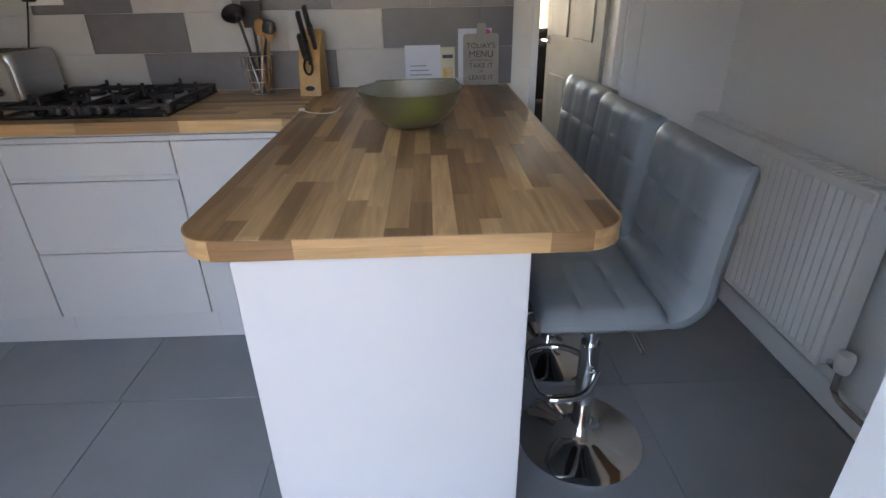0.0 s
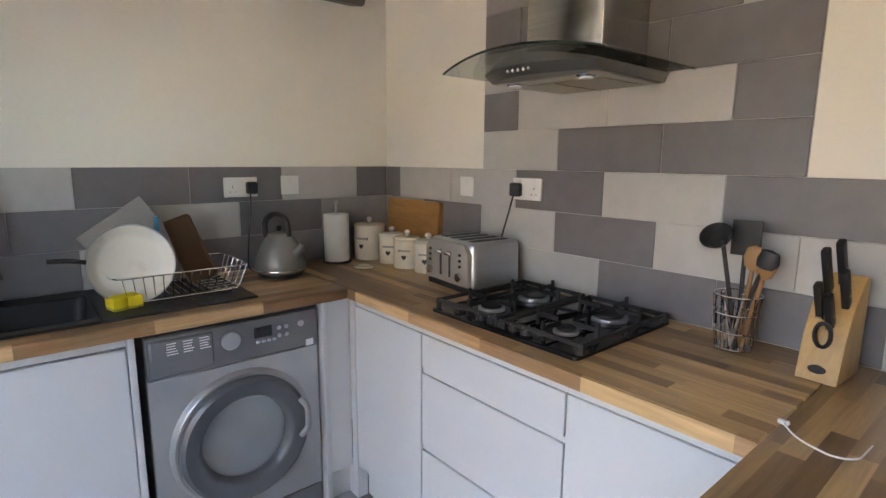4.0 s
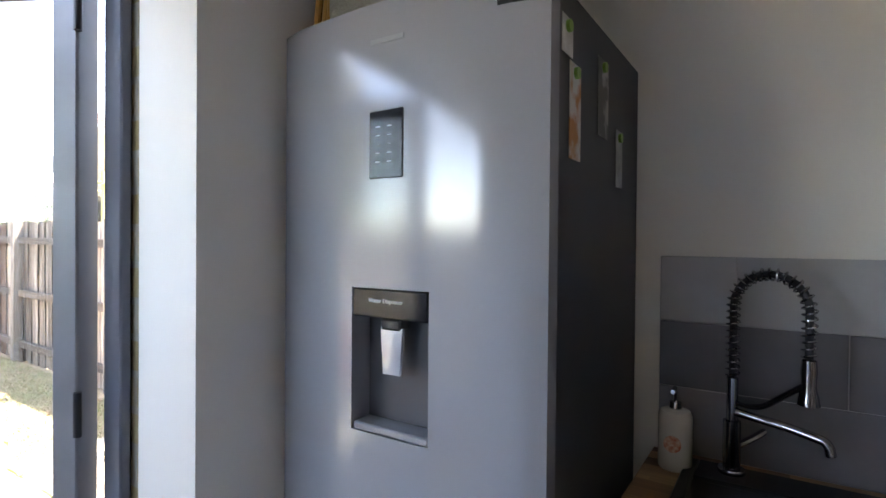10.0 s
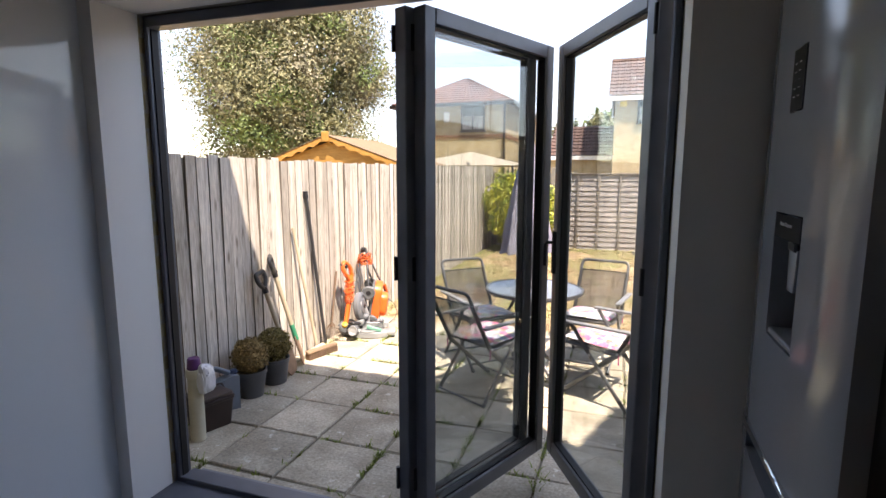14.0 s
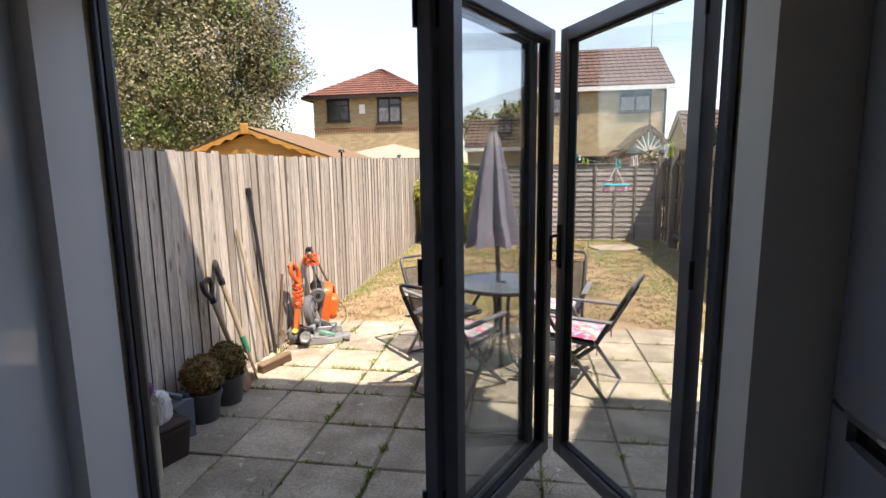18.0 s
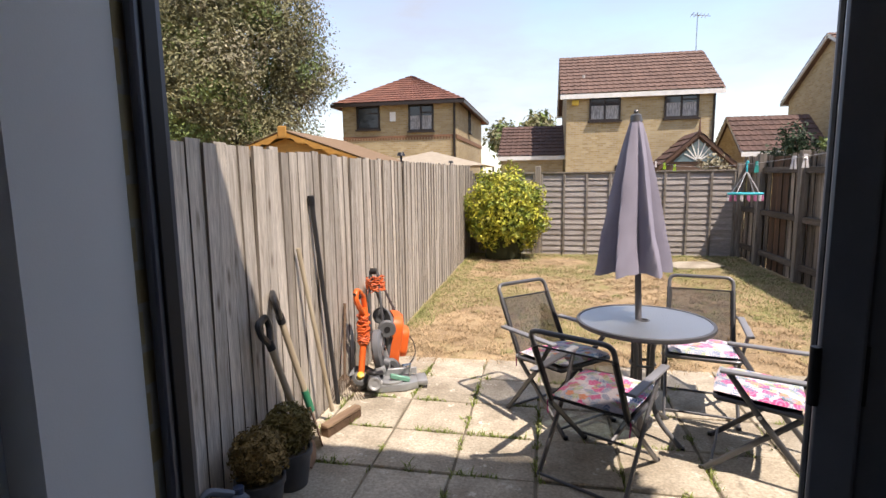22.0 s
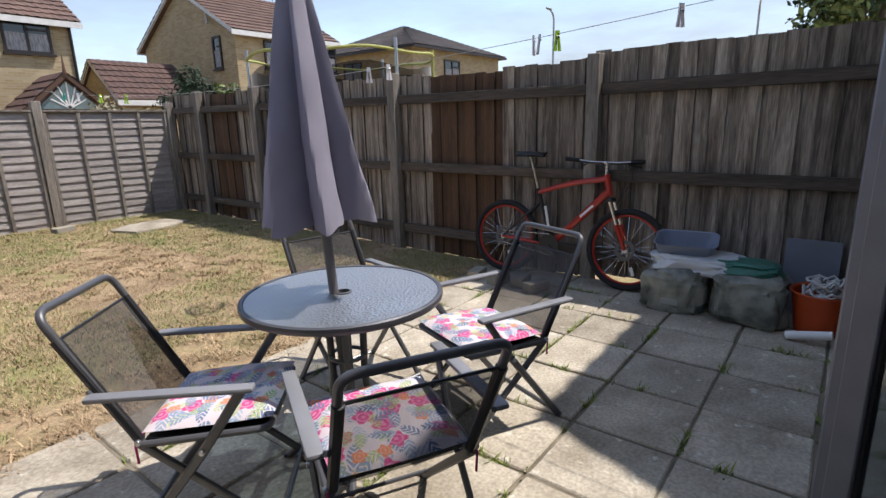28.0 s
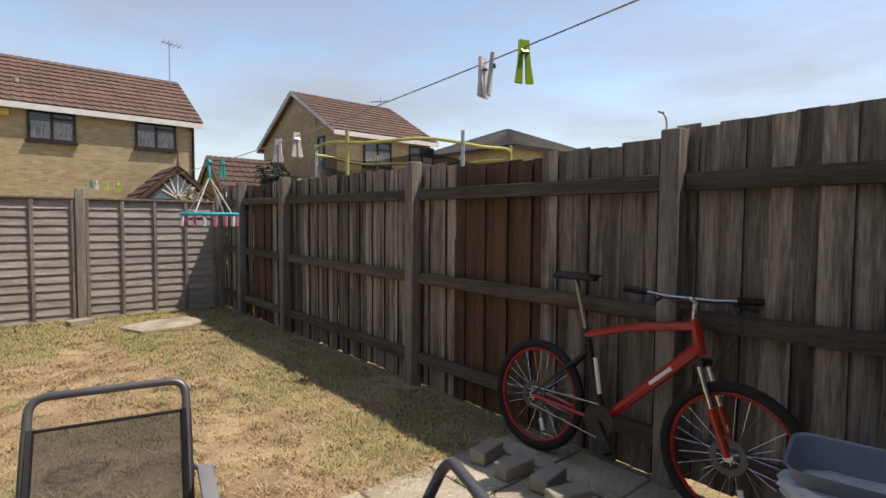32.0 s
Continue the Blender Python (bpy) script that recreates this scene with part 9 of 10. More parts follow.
part("sheet", box(-0.008, 0.008, -0.15, 0.15, 0.0, 0.50, 0.003, m=Matrix.Rotation(radians(-10), 4, "Y")), mat("blue_grey_sheet", (0.17, 0.18, 0.21), 0.6), q)
q = thing("plastic_pipe_offcut", "short white pipe lying by the tub", "pipe", (-3.17, -1.38, G + 0.03), 0)
part("pipe", tube([(0.0, -0.10, 0.0), (0.02, 0.12, 0.05)], 0.025, 12), WHITE, q)


def wheelie_bin():
    w = thing("wheelie_bin", "dark green plastic wheelie bin by the house", "bin", (-3.26, -0.90, G), 0)
    GB = mat("bottle_green_plastic", (0.022, 0.055, 0.045), 0.5, scale=5, col2=(0.018, 0.045, 0.037), bump=0.1, bscale=120)
    bm = bmesh.new()
    loops = []
    for z, k in ((0.05, 0.82), (0.10, 0.84), (0.86, 1.0), (0.88, 1.04), (0.92, 1.04)):
        loops.append([bm.verts.new((x * k, y * k, z)) for x, y in round_rect(-0.27, 0.27, -0.29, 0.29, 0.05)])
    for a, b in zip(loops, loops[1:]):
        n = len(a)
        for i in range(n):
            bm.faces.new((a[i], a[(i + 1) % n], b[(i + 1) % n], b[i]))
    bm.faces.new(loops[0][::-1])
    bm.faces.new(loops[-1])
    part("body", bm, GB, w)
    lid = prism(round_rect(-0.30, 0.30, -0.32, 0.30, 0.05), 0.92, 0.955, bev=0.01)
    for v in lid.verts:
        v.co.z += 0.05 * max(0, 1 - (abs(v.co.x) / 0.3) ** 2) + 0.03 * (v.co.y + 0.3)
    part("lid", lid, GB, w)
    part("handle", tube([(-0.22, 0.33, 0.93), (0.22, 0.33, 0.93)], 0.014, 8), GB, w)
    for x in (-0.22, 0.22):
        part("wheel", lathe([(0.0, -0.025), (0.09, -0.025), (0.10, -0.01), (0.10, 0.01), (0.09, 0.025), (0.0, 0.025)], 22, m=Matrix.Translation((x, 0.22, 0.10)) @ Matrix.Rotation(radians(90), 4, "Y")), BLACK, w)
    part("label", box(-0.05, 0.05, -0.303, -0.297, 0.60, 0.66), WHITE, w)
    return w


wheelie_bin()
for x, y, a in ((-3.25, -3.70, 12), (-3.23, -3.48, -6), (-3.27, -3.29, 8), (-3.20, -3.12, -20)):
    q = thing("loose_brick", "loose pale concrete brick at the edge of the slabs", "brick", (x, y, G + 0.004), a, "loose bricks by the lawn")
    part("brick", box(-0.10, 0.10, -0.05, 0.05, 0, 0.075, 0.006), mat("pale_brick", (0.30, 0.28, 0.23), 0.9, bump=0.3, bscale=60) if a == 12 else bpy.data.materials["pale_brick"], q)
q = thing("stone_slab", "flat grey stone lying in the grass", "stone", (-2.75, -8.6, ground_z(0, -8.6)), 14)
part("slab", prism([(-0.4, -0.25), (0.1, -0.32), (0.45, -0.2), (0.4, 0.25), (-0.1, 0.32), (-0.42, 0.2)], 0, 0.035, bev=0.01), SLAB, q)
q = thing("stone_block", "small pale block on the grass", "stone", (-1.95, -9.25, ground_z(0, -9.2)), 24)
part("block", box(-0.13, 0.13, -0.06, 0.06, 0, 0.07, 0.008), bpy.data.materials["pale_brick"], q)


# ---- bush ----
def bush():
    b = thing("laurel_bush", "rounded bush with bright yellow-green variegated leaves", "bush", (0.33, -9.10, -0.12))
    rr = random.Random(11)
    for k in range(14):
        a = rr.uniform(0, 6.28)
        r = rr.uniform(0.2, 0.5)
        part("stem", tube([(0.08 * math.cos(a), 0.06 * math.sin(a), 0), (0.5 * r * math.cos(a), 0.4 * r * math.sin(a), 0.45), (r * math.cos(a), r * 0.8 * math.sin(a), 0.95)], 0.014, 6, r_end=0.005), EARTH, b)
    spots = []
    while len(spots) < 13000:
        d = Vector((rr.gauss(0, 1), rr.gauss(0, 1), rr.gauss(0, 1))).normalized()
        k = 1 + 0.30 * noise.noise(d * 2.2) + 0.12 * noise.noise(d * 6)
        p = Vector((d.x * 0.76, d.y * 0.58, d.z * 0.80)) * k * rr.uniform(0.66, 1.0) + Vector((0, 0, 0.84))
        if p.z > 0.06 + 0.16 * rr.random():
            spots.append((p, d))
    me = leaf_cloud(spots, 0.034, 12)
    me.materials.append(mat("yellow_green_leaf", (0.46, 0.44, 0.05), 0.5, island=0.45, scale=5, col2=(0.17, 0.23, 0.03), contrast=(0.42, 0.58)))
    ob = new("foliage", me)
    ob.parent = b
    # solid lump added inside, coloured near-black as the shade among the leaves
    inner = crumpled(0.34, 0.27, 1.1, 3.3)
    part("inner_growth", inner, mat("bush_shade_fill", (0.03, 0.035, 0.012), 0.9), b)
    return b


bush()

# ---- clothes line ----
ln = thing("clothes_line", "thin grey clothes line from the house to the back fence", "clothes line", (-2.06, -0.58, 1.62))
pts = [(0.03 * t, -9.05 * t, 0.058 - 1.018 * t + 1.02 * t * t) for t in [k / 30 for k in range(31)]]
part("line", tube(pts, 0.0017, 5), mat("grey_line", (0.45, 0.46, 0.46), 0.7), ln)


def line_at(y):
    t = (-0.58 - y) / 9.05
    return Vector((-2.06 + 0.03 * t, y, 1.678 - 1.018 * t + 1.02 * t * t))


def peg(y, col, label, group="pegs on the line"):
    q = thing("clothes_peg", label, "peg", line_at(y), random.uniform(-40, 40), group)
    q.matrix_basis = q.matrix_basis @ pose(0, 0, 0, random.uniform(-8, 8), 0, 0)
    for s in (-1, 1):
        part("half", prism([(-0.006, 0.014), (0.006, 0.014), (0.005, -0.03), (0.008, -0.075), (-0.008, -0.075), (-0.005, -0.03)], -0.004, 0.004, bev=0.001, m=Matrix.Translation((s * 0.006, 0, 0)) @ Matrix.Rotation(radians(s * -5), 4, "Y") @ FLIP), col, q)
    part("spring", tube([(-0.008, 0.006, -0.012), (0.008, 0.006, -0.012)], 0.004, 6), STEEL, q)
    return q


PW = mat("white_peg", (0.72, 0.70, 0.72), 0.4)
PG = mat("lime_peg", (0.35, 0.60, 0.03), 0.4)
PT = mat("teal_peg", (0.02, 0.35, 0.32), 0.4)
for y, c, label in ((-2.44, PG, "lime green peg on the line"), (-2.53, PW, "white peg on the line"), (-2.56, PW, "white peg on the line"), (-3.50, PW, "white peg on the line"), (-3.66, PW, "white peg on the line"),
                    (-4.30, PT, "teal peg on the line"), (-1.91, PW, "white peg on the line"), (-7.0, PG, "lime green peg on the line"), (-7.6, PG, "lime green peg on the line"), (-8.2, PW, "white peg on the line"), (-8.6, PT, "teal peg on the line")):
    peg(y, c, label)


def peg_hanger():
    top = line_at(-4.50)
    h = thing("peg_hanger", "turquoise ring hanger with pink pegs on the line", "hanger", top)
    TQ = mat("turquoise_plastic", (0.02, 0.42, 0.50), 0.4)
    PK = mat("pink_peg", (0.60, 0.20, 0.36), 0.45)
    part("hook", tube(rounded([(0.0, 0.03, 0.01), (0.0, 0.0, 0.035), (0.0, -0.03, 0.01), (0.0, 0.0, -0.03), (0.0, 0.0, -0.08)], 0.03), 0.010, 8), TQ, h)
    part("ring", tube([(0.17 * math.cos(2 * math.pi * k / 40), 0.12 * math.sin(2 * math.pi * k / 40), -0.30) for k in range(40)], 0.011, 8, closed=True), TQ, h)
    part("bar", tube([(-0.17, 0, -0.30), (0.17, 0, -0.30)], 0.008, 7), TQ, h)
    for a in (45, 135, 225, 315):
        part("chain", tube([(0, 0, -0.07), (0.16 * math.cos(radians(a)), 0.11 * math.sin(radians(a)), -0.295)], 0.004, 6), PW, h)
    for k in range(16):
        a = 2 * math.pi * k / 16
        part("peg", box(-0.009, 0.009, -0.006, 0.006, -0.375, -0.31, 0.003, m=Matrix.Translation((0.17 * math.cos(a), 0.12 * math.sin(a), 0))), PK if k % 3 else PW, h)
    h.scale = (0.78, 0.78, 0.82)
    return h


peg_hanger()

# ---- houses behind and beside the garden ----
BRICK = bpy.data.materials.new("buff_brick")
BRICK.use_nodes = True
n_, l_ = BRICK.node_tree.nodes, BRICK.node_tree.links
tcn, mpn, bt_ = n_.new("ShaderNodeTexCoord"), n_.new("ShaderNodeMapping"), n_.new("ShaderNodeTexBrick")
sep, cmb, addn = n_.new("ShaderNodeSeparateXYZ"), n_.new("ShaderNodeCombineXYZ"), n_.new("ShaderNodeMath")
l_.new(tcn.outputs["Object"], sep.inputs[0])
l_.new(sep.outputs[0], addn.inputs[0])
l_.new(sep.outputs[1], addn.inputs[1])
l_.new(addn.outputs[0], cmb.inputs[0])
l_.new(sep.outputs[2], cmb.inputs[1])
l_.new(cmb.outputs[0], bt_.inputs["Vector"])
bt_.inputs["Scale"].default_value = 1.0
bt_.inputs["Brick Width"].default_value, bt_.inputs["Row Height"].default_value, bt_.inputs["Mortar Size"].default_value = 0.225, 0.075, 0.008
bt_.inputs["Color1"].default_value, bt_.inputs["Color2"].default_value, bt_.inputs["Mortar"].default_value = (0.30, 0.22, 0.105, 1), (0.41, 0.33, 0.19, 1), (0.34, 0.30, 0.24, 1)
bt_.inputs["Bias"].default_value = -0.1
nzn = n_.new("ShaderNodeTexNoise")
nzn.inputs["Scale"].default_value = 2.0
hsn, mrn = n_.new("ShaderNodeHueSaturation"), n_.new("ShaderNodeMapRange")
mrn.inputs[3].default_value, mrn.inputs[4].default_value = 0.8, 1.2
l_.new(tcn.outputs["Object"], nzn.inputs["Vector"])
l_.new(nzn.outputs[0], mrn.inputs[0])
l_.new(mrn.outputs[0], hsn.inputs["Value"])
l_.new(bt_.outputs["Color"], hsn.inputs["Color"])
l_.new(hsn.outputs[0], n_["Principled BSDF"].inputs["Base Color"])
n_["Principled BSDF"].inputs["Roughness"].default_value = 0.9
ROOF = mat("red_brown_roof_tile", (0.20, 0.085, 0.06), 0.85, scale=2, col2=(0.135, 0.06, 0.045), grain=0.15, gscale=20)
ROOFD = mat("dark_roof_tile", (0.10, 0.058, 0.047), 0.85, scale=2, col2=(0.07, 0.042, 0.035), grain=0.15, gscale=20)
ROOFB = mat("brown_roof_tile", (0.15, 0.092, 0.072), 0.85, scale=2, col2=(0.105, 0.065, 0.052), grain=0.15, gscale=20)
ROOFG = mat("grey_roof_tile", (0.12, 0.105, 0.10), 0.85, scale=2, col2=(0.085, 0.075, 0.072), grain=0.15, gscale=20)
WFRAME = mat("dark_brown_window_frame", (0.022, 0.015, 0.013), 0.45)
FASCIA = mat("white_fascia", (0.68, 0.68, 0.66), 0.5)
WGLASS = mat("dark_window_glass", (0.02, 0.024, 0.03), 0.05, spec=0.8)
NET = mat("net_curtain", (0.40, 0.40, 0.40), 0.9, scale=6, stretch=(6, 1, 1), col2=(0.16, 0.16, 0.17))


def roof_slope(name, a, b, c, d, material, parent, course=0.33, wave=0.24):
    """A tiled slope from eave a-b up to ridge d-c: stepped courses of rolled tiles as real relief."""
    A, B, C, D_ = (Vector(q) for q in (a, b, c, d))
    nrm = (B - A).cross(D_ - A).normalized()
    if nrm.z < 0:
        nrm = -nrm
    rows = max(3, int((D_ - A).length / course))
    cols = min(120, max(4, int((B - A).length / wave) * 3))
    vs, fs = [], []
    for i in range(rows):
        for e in (0, 1):
            t = (i + e) / rows
            L, R = A.lerp(D_, t), B.lerp(C, t)
            lift = 0.035 if e == 0 else 0.0
            for j in range(cols + 1):
                u = j / cols
                w = 0.022 * (1 if j % 3 == 1 else 0)
                vs.append(L.lerp(R, u) + nrm * (lift + w))
    nper = cols + 1
    for r in range(rows * 2 - 1):
        for j in range(cols):
            fs.append((r * nper + j, r * nper + j + 1, (r + 1) * nper + j + 1, (r + 1) * nper + j))
    n0 = len(vs)
    vs += [q - nrm * 0.12 for q in (A, B, C, D_)]
    fs.append((n0 + 3, n0 + 2, n0 + 1, n0))
    me = bpy.data.meshes.new(name)
    me.from_pydata([tuple(v) for v in vs], [], fs)
    me.materials.append(material)
    ob = new(name, me)
    ob.parent = parent
    return ob


def window(parent, m, w, h, bars=1, curtain=True):
    """A casement in local x, z with its face towards -y; m places its lower left corner."""
    f = 0.07
    bm = box(0, w, -0.04, 0.04, 0, f)
    box(0, w, -0.04, 0.04, h - f, h, bm=bm)
    box(0, f, -0.04, 0.04, f, h - f, bm=bm)
    box(w - f, w, -0.04, 0.04, f, h - f, bm=bm)
    for k in range(bars):
        x = w * (k + 1) / (bars + 1)
        box(x - f / 2, x + f / 2, -0.04, 0.04, f, h - f, bm=bm)
    box(w / 2, w - f, -0.04, 0.04, h * 0.66, h * 0.66 + f * 0.8, bm=bm)
    wd = part("window", bm, WFRAME, parent, "dark brown casement window", m=m)
    part("pane", box(f, w - f, 0.0, 0.01, f, h - f), WGLASS, wd)
    part("sill", box(-0.05, w + 0.05, -0.10, 0.0, -0.06, 0.0), WFRAME, wd)
    if curtain:
        part("net_curtain", box(f, w - f, -0.006, -0.002, f, h * 0.58), NET, wd)
    return wd


def vent_pipe(parent, x, y, z):
    part("vent", cyl(0.06, 0.35, Matrix.Translation((x, y, z)), 10), mat("pale_vent", (0.4, 0.38, 0.35), 0.8), parent)


def gable_house(name, label, x0, x1, y0, y1, zb, ze, zr, along_x, roof, over=0.25, brick=None, trim=None):
    trim = trim or FASCIA
    h = thing(name, label, "house", ((x0 + x1) / 2, (y0 + y1) / 2, zb))
    ox, oy = (x0 + x1) / 2, (y0 + y1) / 2
    X0, X1, Y0, Y1, E, R = x0 - ox, x1 - ox, y0 - oy, y1 - oy, ze - zb, zr - zb
    bm = bmesh.new()
    lo = [bm.verts.new(p) for p in ((X0, Y0, 0), (X1, Y0, 0), (X1, Y1, 0), (X0, Y1, 0))]
    hi = [bm.verts.new((v.co.x, v.co.y, E)) for v in lo]
    for i in range(4):
        bm.faces.new((lo[i], lo[(i + 1) % 4], hi[(i + 1) % 4], hi[i]))
    if along_x:
        g0, g1 = bm.verts.new((X0, 0, R)), bm.verts.new((X1, 0, R))
        bm.faces.new((hi[3], hi[0], g0))
        bm.faces.new((hi[1], hi[2], g1))
    else:
        g0, g1 = bm.verts.new((0, Y0, R)), bm.verts.new((0, Y1, R))
        bm.faces.new((hi[0], hi[1], g0))
        bm.faces.new((hi[2], hi[3], g1))
    part("wall", bm, brick or BRICK, h)
    o = over
    if along_x:
        k = (R - E) / (Y1)
        e = E - k * o
        roof_slope("roof", (X0 - o, Y0 - o, e + .06), (X1 + o, Y0 - o, e + .06), (X1 + o, 0, R + .06), (X0 - o, 0, R + .06), roof, h)
        roof_slope("roof", (X1 + o, Y1 + o, e + .06), (X0 - o, Y1 + o, e + .06), (X0 - o, 0, R + .06), (X1 + o, 0, R + .06), roof, h)
        for yy in (Y0 - o, Y1 + o):
            part("fascia", box(X0 - o, X1 + o, yy - 0.02, yy + 0.02, e - 0.12, e + 0.05), trim, h)
        for xx in (X0 - o + 0.04, X1 + o - 0.04):
            for s in (-1, 1):
                bm = bmesh.new()
                q = [bm.verts.new((xx + dx, s * (Y1 + o) * t, e + (R - e) * (1 - t) + dz)) for dx in (-0.02, 0.02) for t, dz in ((1, -0.1), (0, -0.1), (0, 0.06), (1, 0.06))]
                for f in ((0, 1, 2, 3), (7, 6, 5, 4), (0, 4, 5, 1), (3, 2, 6, 7), (0, 3, 7, 4), (1, 5, 6, 2)):
                    bm.faces.new([q[i] for i in f])
                part("bargeboard", bm, trim, h)
    else:
        k = (R - E) / (X1)
        e = E - k * o
        roof_slope("roof", (X0 - o, Y1 + o, e + .06), (X0 - o, Y0 - o, e + .06), (0, Y0 - o, R + .06), (0, Y1 + o, R + .06), roof, h)
        roof_slope("roof", (X1 + o, Y0 - o, e + .06), (X1 + o, Y1 + o, e + .06), (0, Y1 + o, R + .06), (0, Y0 - o, R + .06), roof, h)
        for xx in (X0 - o, X1 + o):
            part("fascia", box(xx - 0.02, xx + 0.02, Y0 - o, Y1 + o, e - 0.12, e + 0.05), trim, h)
        for yy in (Y0 - o + 0.04, Y1 + o - 0.04):
            for s in (-1, 1):
                bm = bmesh.new()
                q = [bm.verts.new((s * (X1 + o) * t, yy + dx, e + (R - e) * (1 - t) + dz)) for dx in (-0.02, 0.02) for t, dz in ((1, -0.1), (0, -0.1), (0, 0.06), (1, 0.06))]
                for f in ((0, 1, 2, 3), (7, 6, 5, 4), (0, 4, 5, 1), (3, 2, 6, 7), (0, 3, 7, 4), (1, 5, 6, 2)):
                    bm.faces.new([q[i] for i in f])
                part("bargeboard", bm, trim, h)
    return h, ox, oy


def hip_house(name, label, x0, x1, y0, y1, zb, ze, zr, roof, over=0.35, brick=None):
    ox, oy = (x0 + x1) / 2, (y0 + y1) / 2
    h = thing(name, label, "house", (ox, oy, zb))
    X, Y, E, R = (x1 - x0) / 2, (y1 - y0) / 2, ze - zb, zr - zb
    part("wall", box(-X, X, -Y, Y, 0, E), brick or BRICK, h)
    a, b = X + over, Y + over
    if X < Y:
        r0, r1 = (0, -(Y - X), R), (0, Y - X, R)
        roof_slope("roof", (a, -b, E), (a, b, E), r1, r0, roof, h)
        roof_slope("roof", (-a, b, E), (-a, -b, E), r0, r1, roof, h)
        roof_slope("roof", (-a, -b, E), (a, -b, E), r0, r0, roof, h)
        roof_slope("roof", (a, b, E), (-a, b, E), r1, r1, roof, h)
    else:
        r0, r1 = (-(X - Y), 0, R), (X - Y, 0, R)
        roof_slope("roof", (-a, -b, E), (a, -b, E), r1, r0, roof, h)
        roof_slope("roof", (a, b, E), (-a, b, E), r0, r1, roof, h)
        roof_slope("roof", (a, -b, E), (a, b, E), r1, r1, roof, h)
        roof_slope("roof", (-a, b, E), (-a, -b, E), r0, r0, roof, h)
    for q in ((-a, a, -b - 0.04, -b + 0.02), (-a, a, b - 0.02, b + 0.04), (-a - 0.04, -a + 0.02, -b, b), (a - 0.02, a + 0.04, -b, b)):
        part("gutter", box(*q, E - 0.14, E - 0.01), WFRAME, h)
    return h, ox, oy


FACE = Matrix.Rotation(radians(180), 4, "Z")  # windows that face +y
# house opposite, hipped roof
h1, ox, oy = hip_house("hipped_house", "buff brick house with a hipped red-brown roof behind the garden", 3.20, 8.05, -29.5, -21.0, -0.3, 4.45, 5.95, ROOF)
window(h1, Matrix.Translation((7.42 - ox, -21.0 - oy + 0.02, 3.70)) @ FACE, 1.0, 0.95, 0, False)
window(h1, Matrix.Translation((5.18 - ox, -21.0 - oy + 0.02, 3.58)) @ FACE, 1.05, 1.08)
BAND = mat("brown_brick_band", (0.20, 0.105, 0.06), 0.9, scale=30)
part("brick_band", box(-2.43, 2.43, 4.25, 4.28, 3.34, 3.42), BAND, h1, "darker brick band")
for k in range(40):
    part("dentil", box(-2.42 + 0.122 * k, -2.36 + 0.122 * k, 4.25, 4.28, 3.24, 3.34), BAND, h1)
part("brick_band", box(-2.455, -2.425, -4.2, 4.2, 3.24, 3.42), BAND, h1, "darker brick band")
part("vent_cover", box(0.10, 0.34, 4.25, 4.31, 4.0, 4.38), WHITE, h1)
window(h1, Matrix.Translation((3.20 - ox - 0.02, -24.4 - oy, 3.75)) @ Matrix.Rotation(radians(-90), 4, "Z"), 0.5, 1.0, 0, False)
part("downpipe", cyl(0.045, 4.7, Matrix.Translation((-2.36, 4.31, 0)), 10), WFRAME, h1)
# house opposite, gable roof
h2, ox, oy = gable_house("gabled_house", "buff brick house with a brown pitched roof behind the garden", -6.5, -1.15, -27.0, -21.0, -0.3, 4.55, 6.42, True, ROOFB)
window(h2, Matrix.Translation((-2.0 - ox, -21.0 - oy + 0.02, 3.44 + 0.3)) @ FACE, 1.15, 0.98)
window(h2, Matrix.Translation((-4.72 - ox, -21.0 - oy + 0.02, 3.46 + 0.3)) @ FACE, 1.2, 0.98)
window(h2, Matrix.Translation((-3.0 - ox, -21.0 - oy + 0.02, 0.8)) @ FACE, 1.7, 1.25)
part("alarm_box", prism(round_rect(-0.13, 0.13, -0.10, 0.10, 0.05), 0, 0.06, bev=0.01, m=Matrix.Translation((2.35, 3.06, 4.45)) @ Matrix.Rotation(radians(180), 4, "Z") @ FLIP), mat("yellow_alarm_box", (0.6, 0.42, 0.06), 0.5), h2)
vent_pipe(h2, 2.0, 2.0, 5.3)
ae = tube([(-2.65, 0.0, 6.5), (-2.65, 0, 8.3)], 0.025, 6)
part("aerial_mast", ae, STEEL_DK, h2)
for k in range(5):
    part("aerial_arm", tube([(-3.0 + 0.14 * k, -0.3, 8.15 + 0.02 * k), (-3.0 + 0.14 * k, 0.3, 8.15 + 0.02 * k)], 0.012, 5), STEEL_DK, h2)
part("aerial_boom", tube([(-3.15, 0, 8.13), (-2.4, 0, 8.23)], 0.015, 5), STEEL_DK, h2)
part("downpipe", cyl(0.04, 4.7, Matrix.Translation((-2.62, 3.05, 0)), 10), WFRAME, h2)
